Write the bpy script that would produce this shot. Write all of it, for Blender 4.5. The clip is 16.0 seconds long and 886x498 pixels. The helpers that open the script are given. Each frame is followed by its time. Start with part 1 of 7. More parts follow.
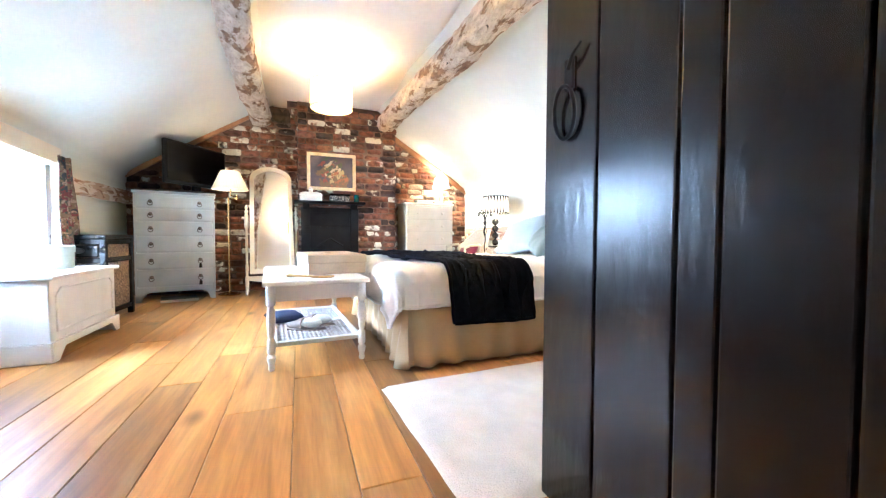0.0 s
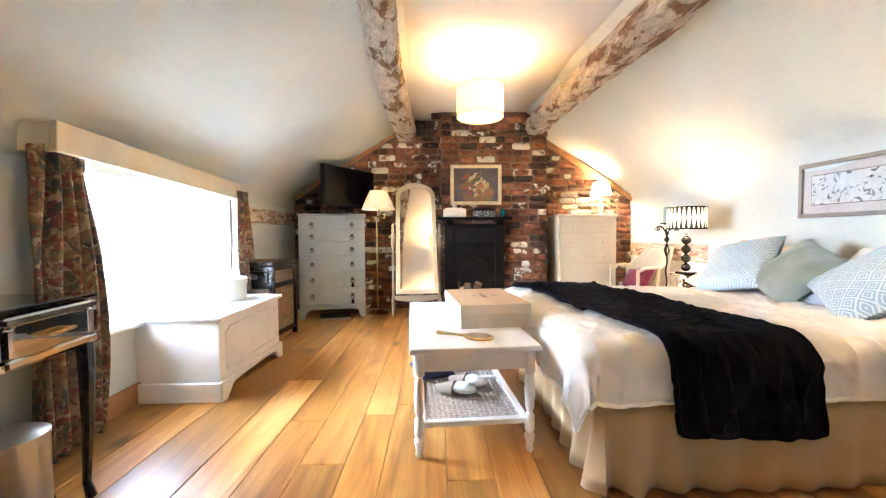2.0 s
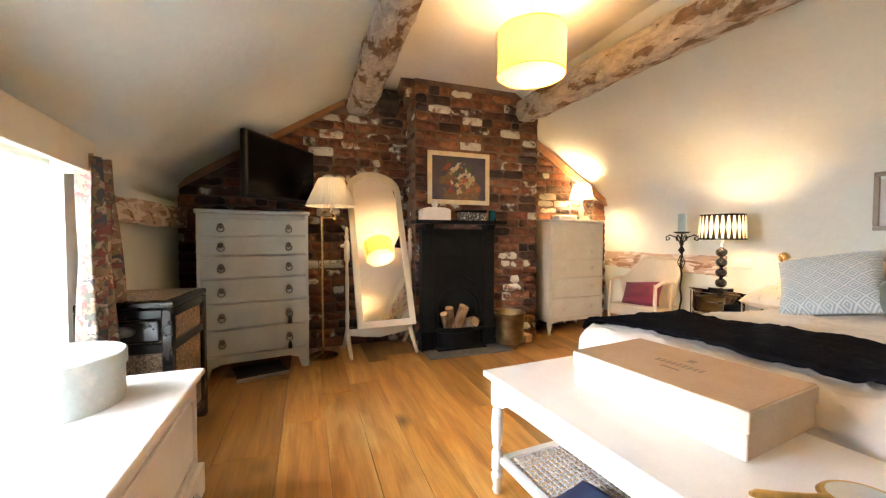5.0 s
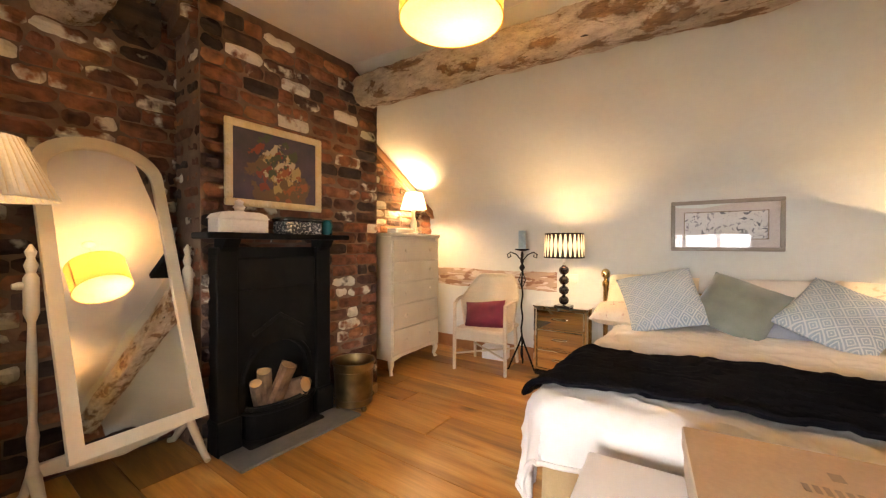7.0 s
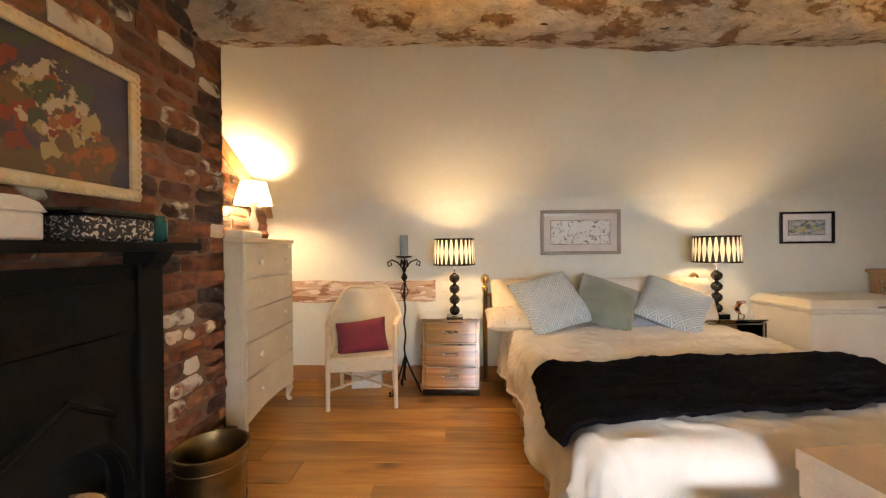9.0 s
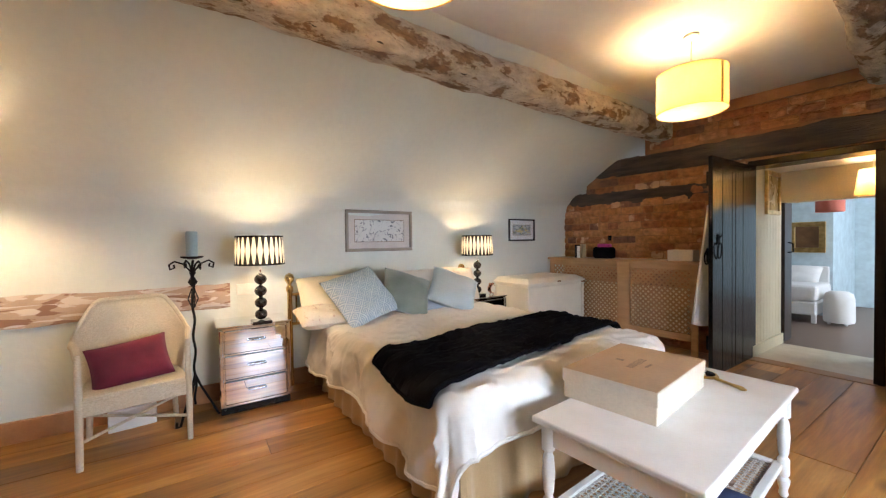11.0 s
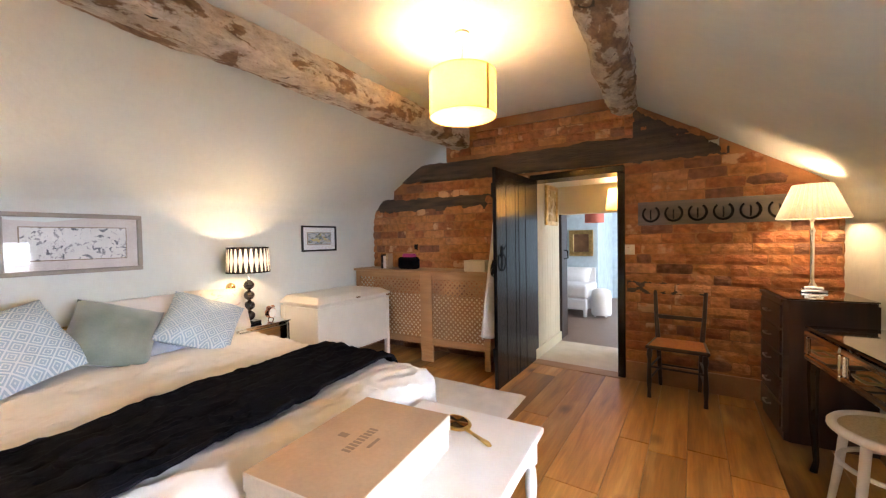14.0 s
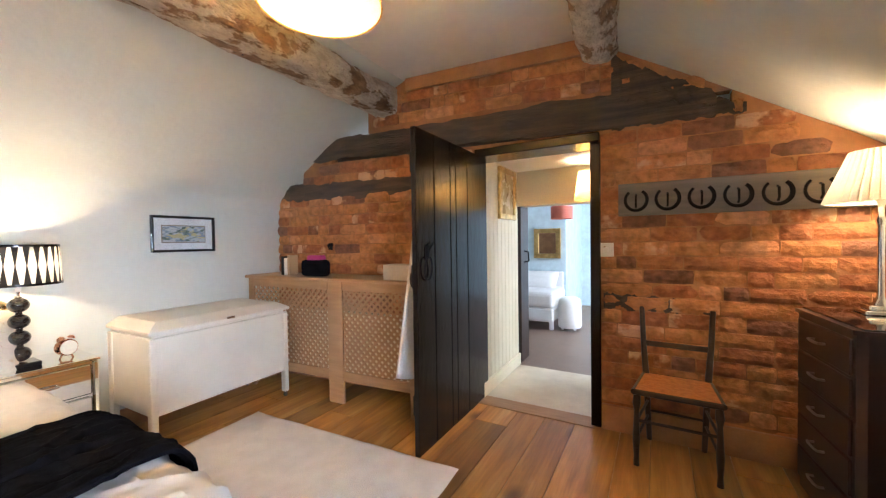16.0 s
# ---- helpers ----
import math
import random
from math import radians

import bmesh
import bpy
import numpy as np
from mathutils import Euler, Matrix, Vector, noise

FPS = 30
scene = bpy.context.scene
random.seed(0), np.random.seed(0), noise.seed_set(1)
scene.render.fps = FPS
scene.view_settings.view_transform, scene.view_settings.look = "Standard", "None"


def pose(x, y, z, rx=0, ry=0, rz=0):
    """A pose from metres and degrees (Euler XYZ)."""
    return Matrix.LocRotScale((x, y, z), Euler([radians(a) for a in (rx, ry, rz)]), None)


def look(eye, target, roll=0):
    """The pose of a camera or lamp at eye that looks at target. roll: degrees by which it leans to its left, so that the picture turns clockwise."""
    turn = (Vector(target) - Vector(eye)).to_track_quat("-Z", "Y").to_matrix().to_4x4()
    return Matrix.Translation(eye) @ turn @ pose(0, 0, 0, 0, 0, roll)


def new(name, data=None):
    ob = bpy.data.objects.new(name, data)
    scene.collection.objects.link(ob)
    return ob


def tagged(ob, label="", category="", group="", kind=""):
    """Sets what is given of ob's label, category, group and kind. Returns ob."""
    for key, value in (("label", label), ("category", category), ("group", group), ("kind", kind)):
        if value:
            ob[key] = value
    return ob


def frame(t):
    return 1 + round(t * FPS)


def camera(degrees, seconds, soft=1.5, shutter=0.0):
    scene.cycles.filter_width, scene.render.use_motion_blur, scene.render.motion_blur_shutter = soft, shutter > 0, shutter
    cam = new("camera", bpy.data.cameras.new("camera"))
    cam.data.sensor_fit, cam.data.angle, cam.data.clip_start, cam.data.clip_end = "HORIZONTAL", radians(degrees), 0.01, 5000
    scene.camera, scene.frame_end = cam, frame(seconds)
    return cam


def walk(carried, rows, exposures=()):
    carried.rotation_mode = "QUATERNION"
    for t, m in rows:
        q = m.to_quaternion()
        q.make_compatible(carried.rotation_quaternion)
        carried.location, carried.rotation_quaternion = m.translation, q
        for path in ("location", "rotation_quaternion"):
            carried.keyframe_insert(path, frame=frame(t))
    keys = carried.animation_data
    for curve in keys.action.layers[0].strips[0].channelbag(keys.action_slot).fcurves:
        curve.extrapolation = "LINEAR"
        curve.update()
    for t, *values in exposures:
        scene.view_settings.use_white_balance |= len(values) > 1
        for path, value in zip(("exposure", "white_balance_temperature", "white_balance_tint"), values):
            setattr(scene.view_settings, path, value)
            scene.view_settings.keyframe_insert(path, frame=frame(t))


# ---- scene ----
cam = camera(99.5, 16.0, soft=1.25)
PATH = [
    (0, (0.648, 0.470, 0.736), (1.366, 2.335, 0.667), 0.2),
    (0.5, (0.695, 0.605, 0.783), (1.191, 2.542, 0.716), -0.2),
    (1, (0.690, 0.723, 0.867), (0.980, 2.701, 0.800), -0.2),
    (1.5, (0.656, 0.914, 0.919), (0.784, 2.909, 0.845), -0.3),
    (2, (0.585, 1.082, 0.967), (0.618, 3.081, 0.893), -0.3),
    (2.5, (0.480, 1.223, 1.008), (0.481, 3.221, 0.937), -0.3),
    (3, (0.328, 1.435, 1.005), (0.328, 3.433, 0.935), -0.4),
    (5.5, (-0.319, 2.674, 1.037), (0.644, 4.427, 0.984), 0.1),
    (6, (-0.321, 2.978, 1.055), (0.914, 4.551, 1.010), 0.0),
    (6.5, (-0.260, 3.253, 1.082), (1.196, 4.624, 1.043), 0.1),
    (7, (-0.227, 3.497, 1.116), (1.408, 4.655, 1.093), 0.1),
    (7.5, (-0.200, 3.736, 1.143), (1.576, 4.665, 1.132), 0.1),
    (8, (-0.117, 3.953, 1.160), (1.773, 4.608, 1.159), -0.2),
    (10.5, (0.015, 4.870, 1.138), (1.838, 4.049, 1.095), -0.6),
    (11, (-0.037, 4.850, 1.155), (1.628, 3.743, 1.114), -0.8),
    (11.5, (-0.078, 4.789, 1.164), (1.448, 3.497, 1.118), -0.8),
    (12, (-0.107, 4.675, 1.194), (1.332, 3.288, 1.142), -0.8),
    (12.5, (-0.114, 4.536, 1.204), (1.238, 3.062, 1.160), -0.8),
    (13, (-0.084, 4.391, 1.217), (1.179, 2.842, 1.168), -1.0),
    (13.5, (-0.076, 4.246, 1.243), (1.109, 2.636, 1.192), -0.9),
    (14, (-0.031, 4.088, 1.246), (1.080, 2.425, 1.195), -1.0),
    (14.5, (0.028, 3.859, 1.235), (1.089, 2.164, 1.186), -0.9),
    (15, (0.072, 3.595, 1.227), (1.101, 1.881, 1.174), -1.1),
    (15.5, (0.100, 3.298, 1.216), (1.109, 1.572, 1.166), -1.1),
    (16, (0.159, 3.033, 1.200), (1.148, 1.296, 1.157), -0.8),
]
walk(cam, [(t, look(eye, target, roll)) for t, eye, target, roll in PATH],
     exposures=[(0, 1.96, 4750, 10), (1.0, 1.72, 5150, 10), (2.0, 1.50, 5600, 12), (3.0, 1.31, 5750, 12), (5.5, 0.62, 6900, 18), (7.0, 0.40, 7500, 22), (8.0, 0.18, 8000, 22),
                (10.5, 0.26, 5850, 14), (12.0, 0.40, 6050, 16), (14.0, 0.78, 6100, 20), (16.0, 1.06, 5600, 16)])
# ---- world and large lights ----
world = bpy.data.worlds.new("world")
scene.world = world
world.use_nodes = True
wn = world.node_tree.nodes
sky = wn.new("ShaderNodeTexSky")
sky.sky_type, sky.sun_disc = "NISHITA", False
sky.sun_elevation, sky.sun_rotation = radians(38), radians(250)
wn["Background"].inputs["Strength"].default_value = 0.12
world.node_tree.links.new(sky.outputs[0], wn["Background"].inputs["Color"])


def lamp(name, kind, m, energy, color, size=0.03, size_y=None):
    d = bpy.data.lights.new(name, kind)
    d.energy, d.color = energy, color
    if kind == "AREA":
        d.shape, d.size, d.size_y = "RECTANGLE", size, size_y or size
    else:
        d.shadow_soft_size = size
    ob = new(name, d)
    ob.matrix_world = m
    return ob


DAY, WARM = (0.79, 0.90, 1.0), (1.0, 0.66, 0.33)
# daylight through the bedroom window
lamp("window_daylight", "AREA", look((-2.15, 3.6, 1.55), (0.0, 3.6, 0.80)), 345, DAY, 2.2, 1.3)
# added fill lamps that brighten the far room and landing; no windows there
lamp("far_room_fill", "AREA", look((-1.4, -2.0, 1.5), (1.2, -2.2, 0.9)), 58, DAY, 1.0, 1.2)
lamp("landing_fill", "AREA", look((-0.9, -0.2, 1.6), (1.3, -0.1, 1.0)), 10, (1.0, 0.95, 0.85), 0.7, 0.9)

# ---- materials ----
MATS = {}


def shader(name, col, rough=0.5, metal=0.0, col2=None, scale=6.0, amount=1.0, bump=0.0, bscale=80.0, stretch=(1, 1, 1),
           coat=0.0, trans=0.0, sheen=0.0, ramp=(0.35, 0.65), detail=6.0, fine=0.06, rvar=0.1, spec=0.5):
    """A node material: two colours mixed by a large noise, a finer mottling, uneven gloss and fine relief."""
    m = bpy.data.materials.new(name)
    MATS[name] = m
    m.use_nodes = True
    nt = m.node_tree
    N, L = nt.nodes, nt.links.new
    p = N["Principled BSDF"]
    p.inputs["Roughness"].default_value, p.inputs["Metallic"].default_value = rough, metal
    p.inputs["Coat Weight"].default_value, p.inputs["Transmission Weight"].default_value = coat, trans
    p.inputs["Sheen Weight"].default_value, p.inputs["Specular IOR Level"].default_value = sheen, spec
    tc, mp = N.new("ShaderNodeTexCoord"), N.new("ShaderNodeMapping")
    mp.inputs["Scale"].default_value = stretch
    L(tc.outputs["Object"], mp.inputs["Vector"])
    n1 = N.new("ShaderNodeTexNoise")
    n1.inputs["Scale"].default_value, n1.inputs["Detail"].default_value = scale, detail
    L(mp.outputs[0], n1.inputs["Vector"])
    r = N.new("ShaderNodeValToRGB")
    r.color_ramp.elements[0].position, r.color_ramp.elements[1].position = ramp
    c2 = col2 or tuple(c * 0.86 for c in col)
    r.color_ramp.elements[0].color, r.color_ramp.elements[1].color = (*col, 1), (*[a + (b - a) * amount for a, b in zip(col, c2)], 1)
    L(n1.outputs["Fac"], r.inputs["Fac"])
    n2 = N.new("ShaderNodeTexNoise")
    n2.inputs["Scale"].default_value, n2.inputs["Detail"].default_value = bscale, 4
    L(mp.outputs[0], n2.inputs["Vector"])
    hsv = N.new("ShaderNodeHueSaturation")
    L(r.outputs["Color"], hsv.inputs["Color"])
    mr = N.new("ShaderNodeMapRange")
    mr.inputs["To Min"].default_value, mr.inputs["To Max"].default_value = 1 - fine * 2, 1 + fine * 2
    L(n2.outputs["Fac"], mr.inputs["Value"])
    val = mr.outputs[0]
    L(val, hsv.inputs["Value"])
    L(hsv.outputs["Color"], p.inputs["Base Color"])
    rr = N.new("ShaderNodeMapRange")
    lo_r, hi_r = (0.29, 1.0) if rough >= 0.27 else (0.02, 0.26)
    rr.inputs["To Min"].default_value, rr.inputs["To Max"].default_value = max(lo_r, rough - rvar), min(hi_r, rough + rvar)
    L(n1.outputs["Fac"], rr.inputs["Value"])
    L(rr.outputs[0], p.inputs["Roughness"])
    if bump:
        b = N.new("ShaderNodeBump")
        b.inputs["Strength"].default_value, b.inputs["Distance"].default_value = 0.6, bump
        L(n2.outputs["Fac"], b.inputs["Height"])
        L(b.outputs[0], p.inputs["Normal"])
    return m


def nodes_of(m):
    return m.node_tree.nodes, m.node_tree.links.new, m.node_tree.nodes["Principled BSDF"]


plaster = shader("plaster", (0.655, 0.685, 0.635), 0.85, col2=(0.61, 0.64, 0.595), scale=1.6, bump=0.004, bscale=22, fine=0.02)
ceil_paint = shader("ceiling_paint", (0.80, 0.78, 0.74), 0.9, col2=(0.72, 0.70, 0.66), scale=1.4, bump=0.004, bscale=18, fine=0.02)
white_paint = shader("white_paint", (0.80, 0.79, 0.76), 0.38, col2=(0.74, 0.72, 0.68), scale=5, bump=0.0006, bscale=90, fine=0.02)
ivory_paint = shader("ivory_paint", (0.76, 0.72, 0.62), 0.4, col2=(0.70, 0.66, 0.56), scale=4, bump=0.0006, bscale=90, fine=0.02)
cream_paint = shader("cream_paint", (0.76, 0.70, 0.55), 0.42, col2=(0.70, 0.63, 0.48), scale=5, bump=0.0006, bscale=90, fine=0.02)
grey_paint = shader("grey_blue_paint", (0.42, 0.47, 0.48), 0.45, col2=(0.36, 0.41, 0.42), scale=5, bump=0.0008, bscale=70, fine=0.03)
black_wood = shader("black_lacquer", (0.012, 0.011, 0.011), 0.22, col2=(0.02, 0.018, 0.016), bump=0.0004, bscale=60)
door_paint = shader("dark_door_paint", (0.011, 0.0062, 0.0042), 0.25, col2=(0.008, 0.0048, 0.0034), scale=6, bump=0.0030, bscale=14, stretch=(2.2, 2.2, 0.7), fine=0.10, spec=0.30, rvar=0.06)
mahogany = shader("dark_mahogany", (0.022, 0.009, 0.006), 0.31, col2=(0.048, 0.018, 0.011), scale=3, stretch=(6, 6, 0.7))
dark_oak = shader("dark_stained_wood", (0.020, 0.010, 0.006), 0.35, col2=(0.045, 0.022, 0.011), scale=8, stretch=(3, 3, 0.6), bump=0.0008)
oak_new = shader("pale_oak", (0.42, 0.25, 0.12), 0.5, col2=(0.34, 0.19, 0.085), scale=6, stretch=(0.8, 6, 6), bump=0.0008)
oak_trim = shader("honey_oak_trim", (0.40, 0.20, 0.08), 0.5, col2=(0.28, 0.13, 0.05), scale=6, bump=0.001)
gold = shader("gilt", (0.72, 0.50, 0.20), 0.35, 1.0, col2=(0.5, 0.33, 0.12), scale=20, bump=0.001, bscale=60)
brass = shader("brass", (0.72, 0.52, 0.24), 0.22, 1.0, col2=(0.55, 0.38, 0.16), scale=9, bump=0.0008, bscale=40)
old_brass = shader("aged_brass", (0.34, 0.24, 0.11), 0.36, 1.0, col2=(0.20, 0.14, 0.07), scale=9, bump=0.003, bscale=22)
chrome = shader("polished_chrome", (0.82, 0.82, 0.82), 0.08, 1.0, fine=0.0)
pewter = shader("tarnished_metal", (0.20, 0.18, 0.16), 0.35, 1.0, col2=(0.12, 0.11, 0.10), scale=20)
iron = shader("black_cast_iron", (0.005, 0.005, 0.0055), 0.62, col2=(0.009, 0.0085, 0.0085), scale=12, bump=0.002, bscale=50, spec=0.12)
steel = shader("brushed_steel", (0.50, 0.50, 0.51), 0.30, 1.0, col2=(0.47, 0.47, 0.48), scale=4, fine=0.01, rvar=0.03)
mirror = shader("mirror_glass", (0.90, 0.91, 0.90), 0.015, 1.0, col2=(0.86, 0.87, 0.86), scale=3, fine=0.0, rvar=0.008)
black_plastic = shader("black_gloss_plastic", (0.005, 0.005, 0.006), 0.3, fine=0.0, spec=0.25)
tv_screen = shader("dark_screen", (0.003, 0.003, 0.004), 0.18, fine=0.0, spec=0.2)
black_ball = shader("black_gloss_ceramic", (0.010, 0.009, 0.010), 0.06, coat=0.5, fine=0.0, rvar=0.02)
linen = shader("white_linen", (0.77, 0.74, 0.69), 0.9, col2=(0.72, 0.69, 0.64), scale=4, bump=0.002, bscale=24, sheen=0.1, fine=0.03)
mattress_blue = shader("blue_grey_ticking", (0.36, 0.40, 0.46), 0.9, bump=0.001, bscale=140)
valance_cloth = shader("tan_valance_cloth", (0.45, 0.31, 0.155), 0.9, col2=(0.40, 0.27, 0.13), scale=3, bump=0.001, bscale=150, sheen=0.2)
throw_cloth = shader("black_knit", (0.003, 0.003, 0.0045), 1.0, col2=(0.006, 0.006, 0.008), scale=14, bump=0.006, bscale=60, spec=0.05)
sage = shader("sage_velvet", (0.12, 0.150, 0.125), 0.75, col2=(0.19, 0.225, 0.19), scale=5, bump=0.001, bscale=120, sheen=0.6)
cream_cloth = shader("cream_cotton", (0.78, 0.70, 0.52), 0.9, col2=(0.72, 0.63, 0.45), scale=6, bump=0.001, bscale=140)
magenta = shader("plum_velvet", (0.10, 0.005, 0.022), 0.85, col2=(0.15, 0.008, 0.032), scale=7, bump=0.001, bscale=100, sheen=0.15)
rug_wool = shader("cream_wool_pile", (0.74, 0.69, 0.62), 1.0, col2=(0.66, 0.61, 0.54), scale=9, bump=0.006, bscale=160, sheen=0.3)
carton = shader("buff_card", (0.42, 0.29, 0.17), 0.75, col2=(0.39, 0.265, 0.155), scale=6, bump=0.0003)
carton_side = shader("cream_card", (0.62, 0.53, 0.41), 0.75, bump=0.0003)
ink = shader("brown_print", (0.24, 0.165, 0.10), 0.7, fine=0.0)
slate = shader("grey_slate", (0.10, 0.10, 0.105), 0.55, col2=(0.15, 0.145, 0.14), bump=0.003, bscale=24)
bark = shader("log_bark", (0.30, 0.20, 0.13), 0.9, col2=(0.13, 0.08, 0.05), scale=14, bump=0.006, bscale=26)
cut_wood = shader("split_log", (0.55, 0.36, 0.20), 0.8, col2=(0.42, 0.25, 0.13), scale=14, bump=0.003, bscale=30)
soot = shader("soot", (0.006, 0.006, 0.006), 0.95, bump=0.004, bscale=30)
ceramic = shader("white_ceramic", (0.80, 0.78, 0.72), 0.3, bump=0.002, bscale=60)
wax = shader("blue_grey_candle_wax", (0.30, 0.40, 0.44), 0.5)
teal_glass = shader("teal_glass", (0.02, 0.22, 0.26), 0.1, trans=0.5, fine=0.0)
mortar = shader("lime_mortar", (0.21, 0.135, 0.09), 0.95, col2=(0.12, 0.075, 0.052), scale=7, bump=0.008, bscale=34)
mortar_s = shader("earthy_mortar", (0.38, 0.180, 0.070), 0.95, col2=(0.25, 0.115, 0.05), scale=5, bump=0.012, bscale=26)
old_beam_dark = shader("blackened_oak", (0.035, 0.024, 0.018), 0.75, col2=(0.085, 0.055, 0.038), scale=5, stretch=(0.5, 5, 5), bump=0.012, bscale=18)
wool_white = shader("fluffy_white_fleece", (0.78, 0.74, 0.68), 1.0, bump=0.01, bscale=90, sheen=0.5)
taupe = shader("taupe_suede", (0.30, 0.23, 0.18), 0.95, bump=0.002)
navy = shader("navy_cloth", (0.02, 0.03, 0.08), 0.9, bump=0.002)
pink = shader("magenta_card", (0.45, 0.03, 0.22), 0.6)
orange_seat = shader("amber_cane", (0.44, 0.17, 0.04), 0.6, col2=(0.33, 0.12, 0.03), scale=40, bump=0.003, bscale=110)
panel_cream = shader("cream_boarding", (0.74, 0.66, 0.45), 0.6, col2=(0.68, 0.60, 0.40), scale=3, bump=0.001)
pale_blue = shader("pale_blue_plaster", (0.56, 0.66, 0.68), 0.9, bump=0.003, bscale=20)
lino = shader("pale_stone_floor", (0.62, 0.55, 0.42), 0.45, col2=(0.55, 0.48, 0.36), bump=0.001)
far_floor_wood = shader("walnut_boards", (0.16, 0.10, 0.07), 0.4, col2=(0.24, 0.16, 0.115), scale=5, stretch=(1, 8, 1), bump=0.002)
coral = shader("coral_shade_cloth", (0.60, 0.16, 0.10), 0.8)
copper = shader("rose_copper", (0.80, 0.42, 0.28), 0.2, 1.0, fine=0.0)
hat_blue = shader("duck_egg_card", (0.52, 0.58, 0.56), 0.6, col2=(0.70, 0.70, 0.66), scale=14, ramp=(0.55, 0.7))


# oak floor boards, each in its own tone, with grain along y and knots
def floor_oak():
    m = shader("oak_boards", (0.40, 0.205, 0.078), 0.34, fine=0.05, spec=0.5)
    N, L, p = nodes_of(m)
    tc, oi, add, mp = N.new("ShaderNodeTexCoord"), N.new("ShaderNodeObjectInfo"), N.new("ShaderNodeVectorMath"), N.new("ShaderNodeMapping")
    sc = N.new("ShaderNodeVectorMath")
    sc.operation = "SCALE"
    sc.inputs["Scale"].default_value = 37.0
    comb = N.new("ShaderNodeCombineXYZ")
    for k in range(3):
        L(oi.outputs["Random"], comb.inputs[k])
    L(comb.outputs[0], sc.inputs[0])
    L(tc.outputs["Object"], add.inputs[0]), L(sc.outputs[0], add.inputs[1])
    mp.inputs["Scale"].default_value = (5.5, 0.5, 5.5)
    L(add.outputs[0], mp.inputs["Vector"])
    grain = N.new("ShaderNodeTexNoise")
    grain.inputs["Scale"].default_value, grain.inputs["Detail"].default_value, grain.inputs["Distortion"].default_value = 1.9, 9, 0.9
    L(mp.outputs[0], grain.inputs["Vector"])
    ramp = N.new("ShaderNodeValToRGB")
    e = ramp.color_ramp.elements
    e[0].position, e[0].color = 0.26, (0.21, 0.090, 0.022, 1)
    e[1].position, e[1].color = 0.76, (0.52, 0.285, 0.092, 1)
    mid = e.new(0.5)
    mid.color = (0.40, 0.188, 0.046, 1)
    L(grain.outputs["Fac"], ramp.inputs["Fac"])
    knots = N.new("ShaderNodeTexVoronoi")
    knots.inputs["Scale"].default_value = 1.0
    mp2 = N.new("ShaderNodeMapping")
    mp2.inputs["Scale"].default_value = (2.6, 1.5, 3)
    L(add.outputs[0], mp2.inputs["Vector"]), L(mp2.outputs[0], knots.inputs["Vector"])
    kr = N.new("ShaderNodeValToRGB")
    kr.color_ramp.elements[0].position, kr.color_ramp.elements[0].color = 0.02, (0.09, 0.045, 0.025, 1)
    kr.color_ramp.elements[1].position, kr.color_ramp.elements[1].color = 0.15, (1, 1, 1, 1)
    L(knots.outputs["Distance"], kr.inputs["Fac"])
    mul = N.new("ShaderNodeMix")
    mul.data_type, mul.blend_type = "RGBA", "MULTIPLY"
    mul.inputs["Factor"].default_value = 0.85
    L(ramp.outputs["Color"], mul.inputs["A"]), L(kr.outputs["Color"], mul.inputs["B"])
    # pale sapwood in long tongues, and fine dark pores
    mp3, sap, sr, sm = N.new("ShaderNodeMapping"), N.new("ShaderNodeTexNoise"), N.new("ShaderNodeMapRange"), N.new("ShaderNodeMix")
    mp3.inputs["Scale"].default_value = (4.0, 0.8, 4.0)
    L(add.outputs[0], mp3.inputs["Vector"]), L(mp3.outputs[0], sap.inputs["Vector"])
    sap.inputs["Scale"].default_value, sap.inputs["Detail"].default_value, sap.inputs["Distortion"].default_value = 1.0, 5, 0.6
    sr.inputs["From Min"].default_value, sr.inputs["From Max"].default_value, sr.inputs["To Max"].default_value = 0.57, 0.66, 0.58
    L(sap.outputs["Fac"], sr.inputs["Value"])
    sm.data_type = "RGBA"
    sm.inputs["B"].default_value = (0.58, 0.35, 0.13, 1)
    L(sr.outputs[0], sm.inputs["Factor"]), L(mul.outputs["Result"], sm.inputs["A"])
    mp4, pore, pr, pm_ = N.new("ShaderNodeMapping"), N.new("ShaderNodeTexNoise"), N.new("ShaderNodeMapRange"), N.new("ShaderNodeMix")
    mp4.inputs["Scale"].default_value = (90, 5, 90)
    L(add.outputs[0], mp4.inputs["Vector"]), L(mp4.outputs[0], pore.inputs["Vector"])
    pore.inputs["Scale"].default_value, pore.inputs["Detail"].default_value = 1.0, 5
    pr.inputs["From Min"].default_value, pr.inputs["From Max"].default_value = 0.35, 0.65
    pr.inputs["To Min"].default_value, pr.inputs["To Max"].default_value = 0.88, 1.07
    L(pore.outputs["Fac"], pr.inputs["Value"])
    pm_.data_type, pm_.blend_type = "RGBA", "MULTIPLY"
    pm_.inputs["Factor"].default_value = 1.0
    L(sm.outputs["Result"], pm_.inputs["A"]), L(pr.outputs[0], pm_.inputs["B"])
    hsv = N.new("ShaderNodeHueSaturation")
    hsv.inputs["Saturation"].default_value = 1.02
    L(pm_.outputs["Result"], hsv.inputs["Color"])
    tone = N.new("ShaderNodeMapRange")
    tone.inputs["To Min"].default_value, tone.inputs["To Max"].default_value = 0.64, 1.36
    L(oi.outputs["Random"], tone.inputs["Value"]), L(tone.outputs[0], hsv.inputs["Value"])
    L(hsv.outputs["Color"], p.inputs["Base Color"])
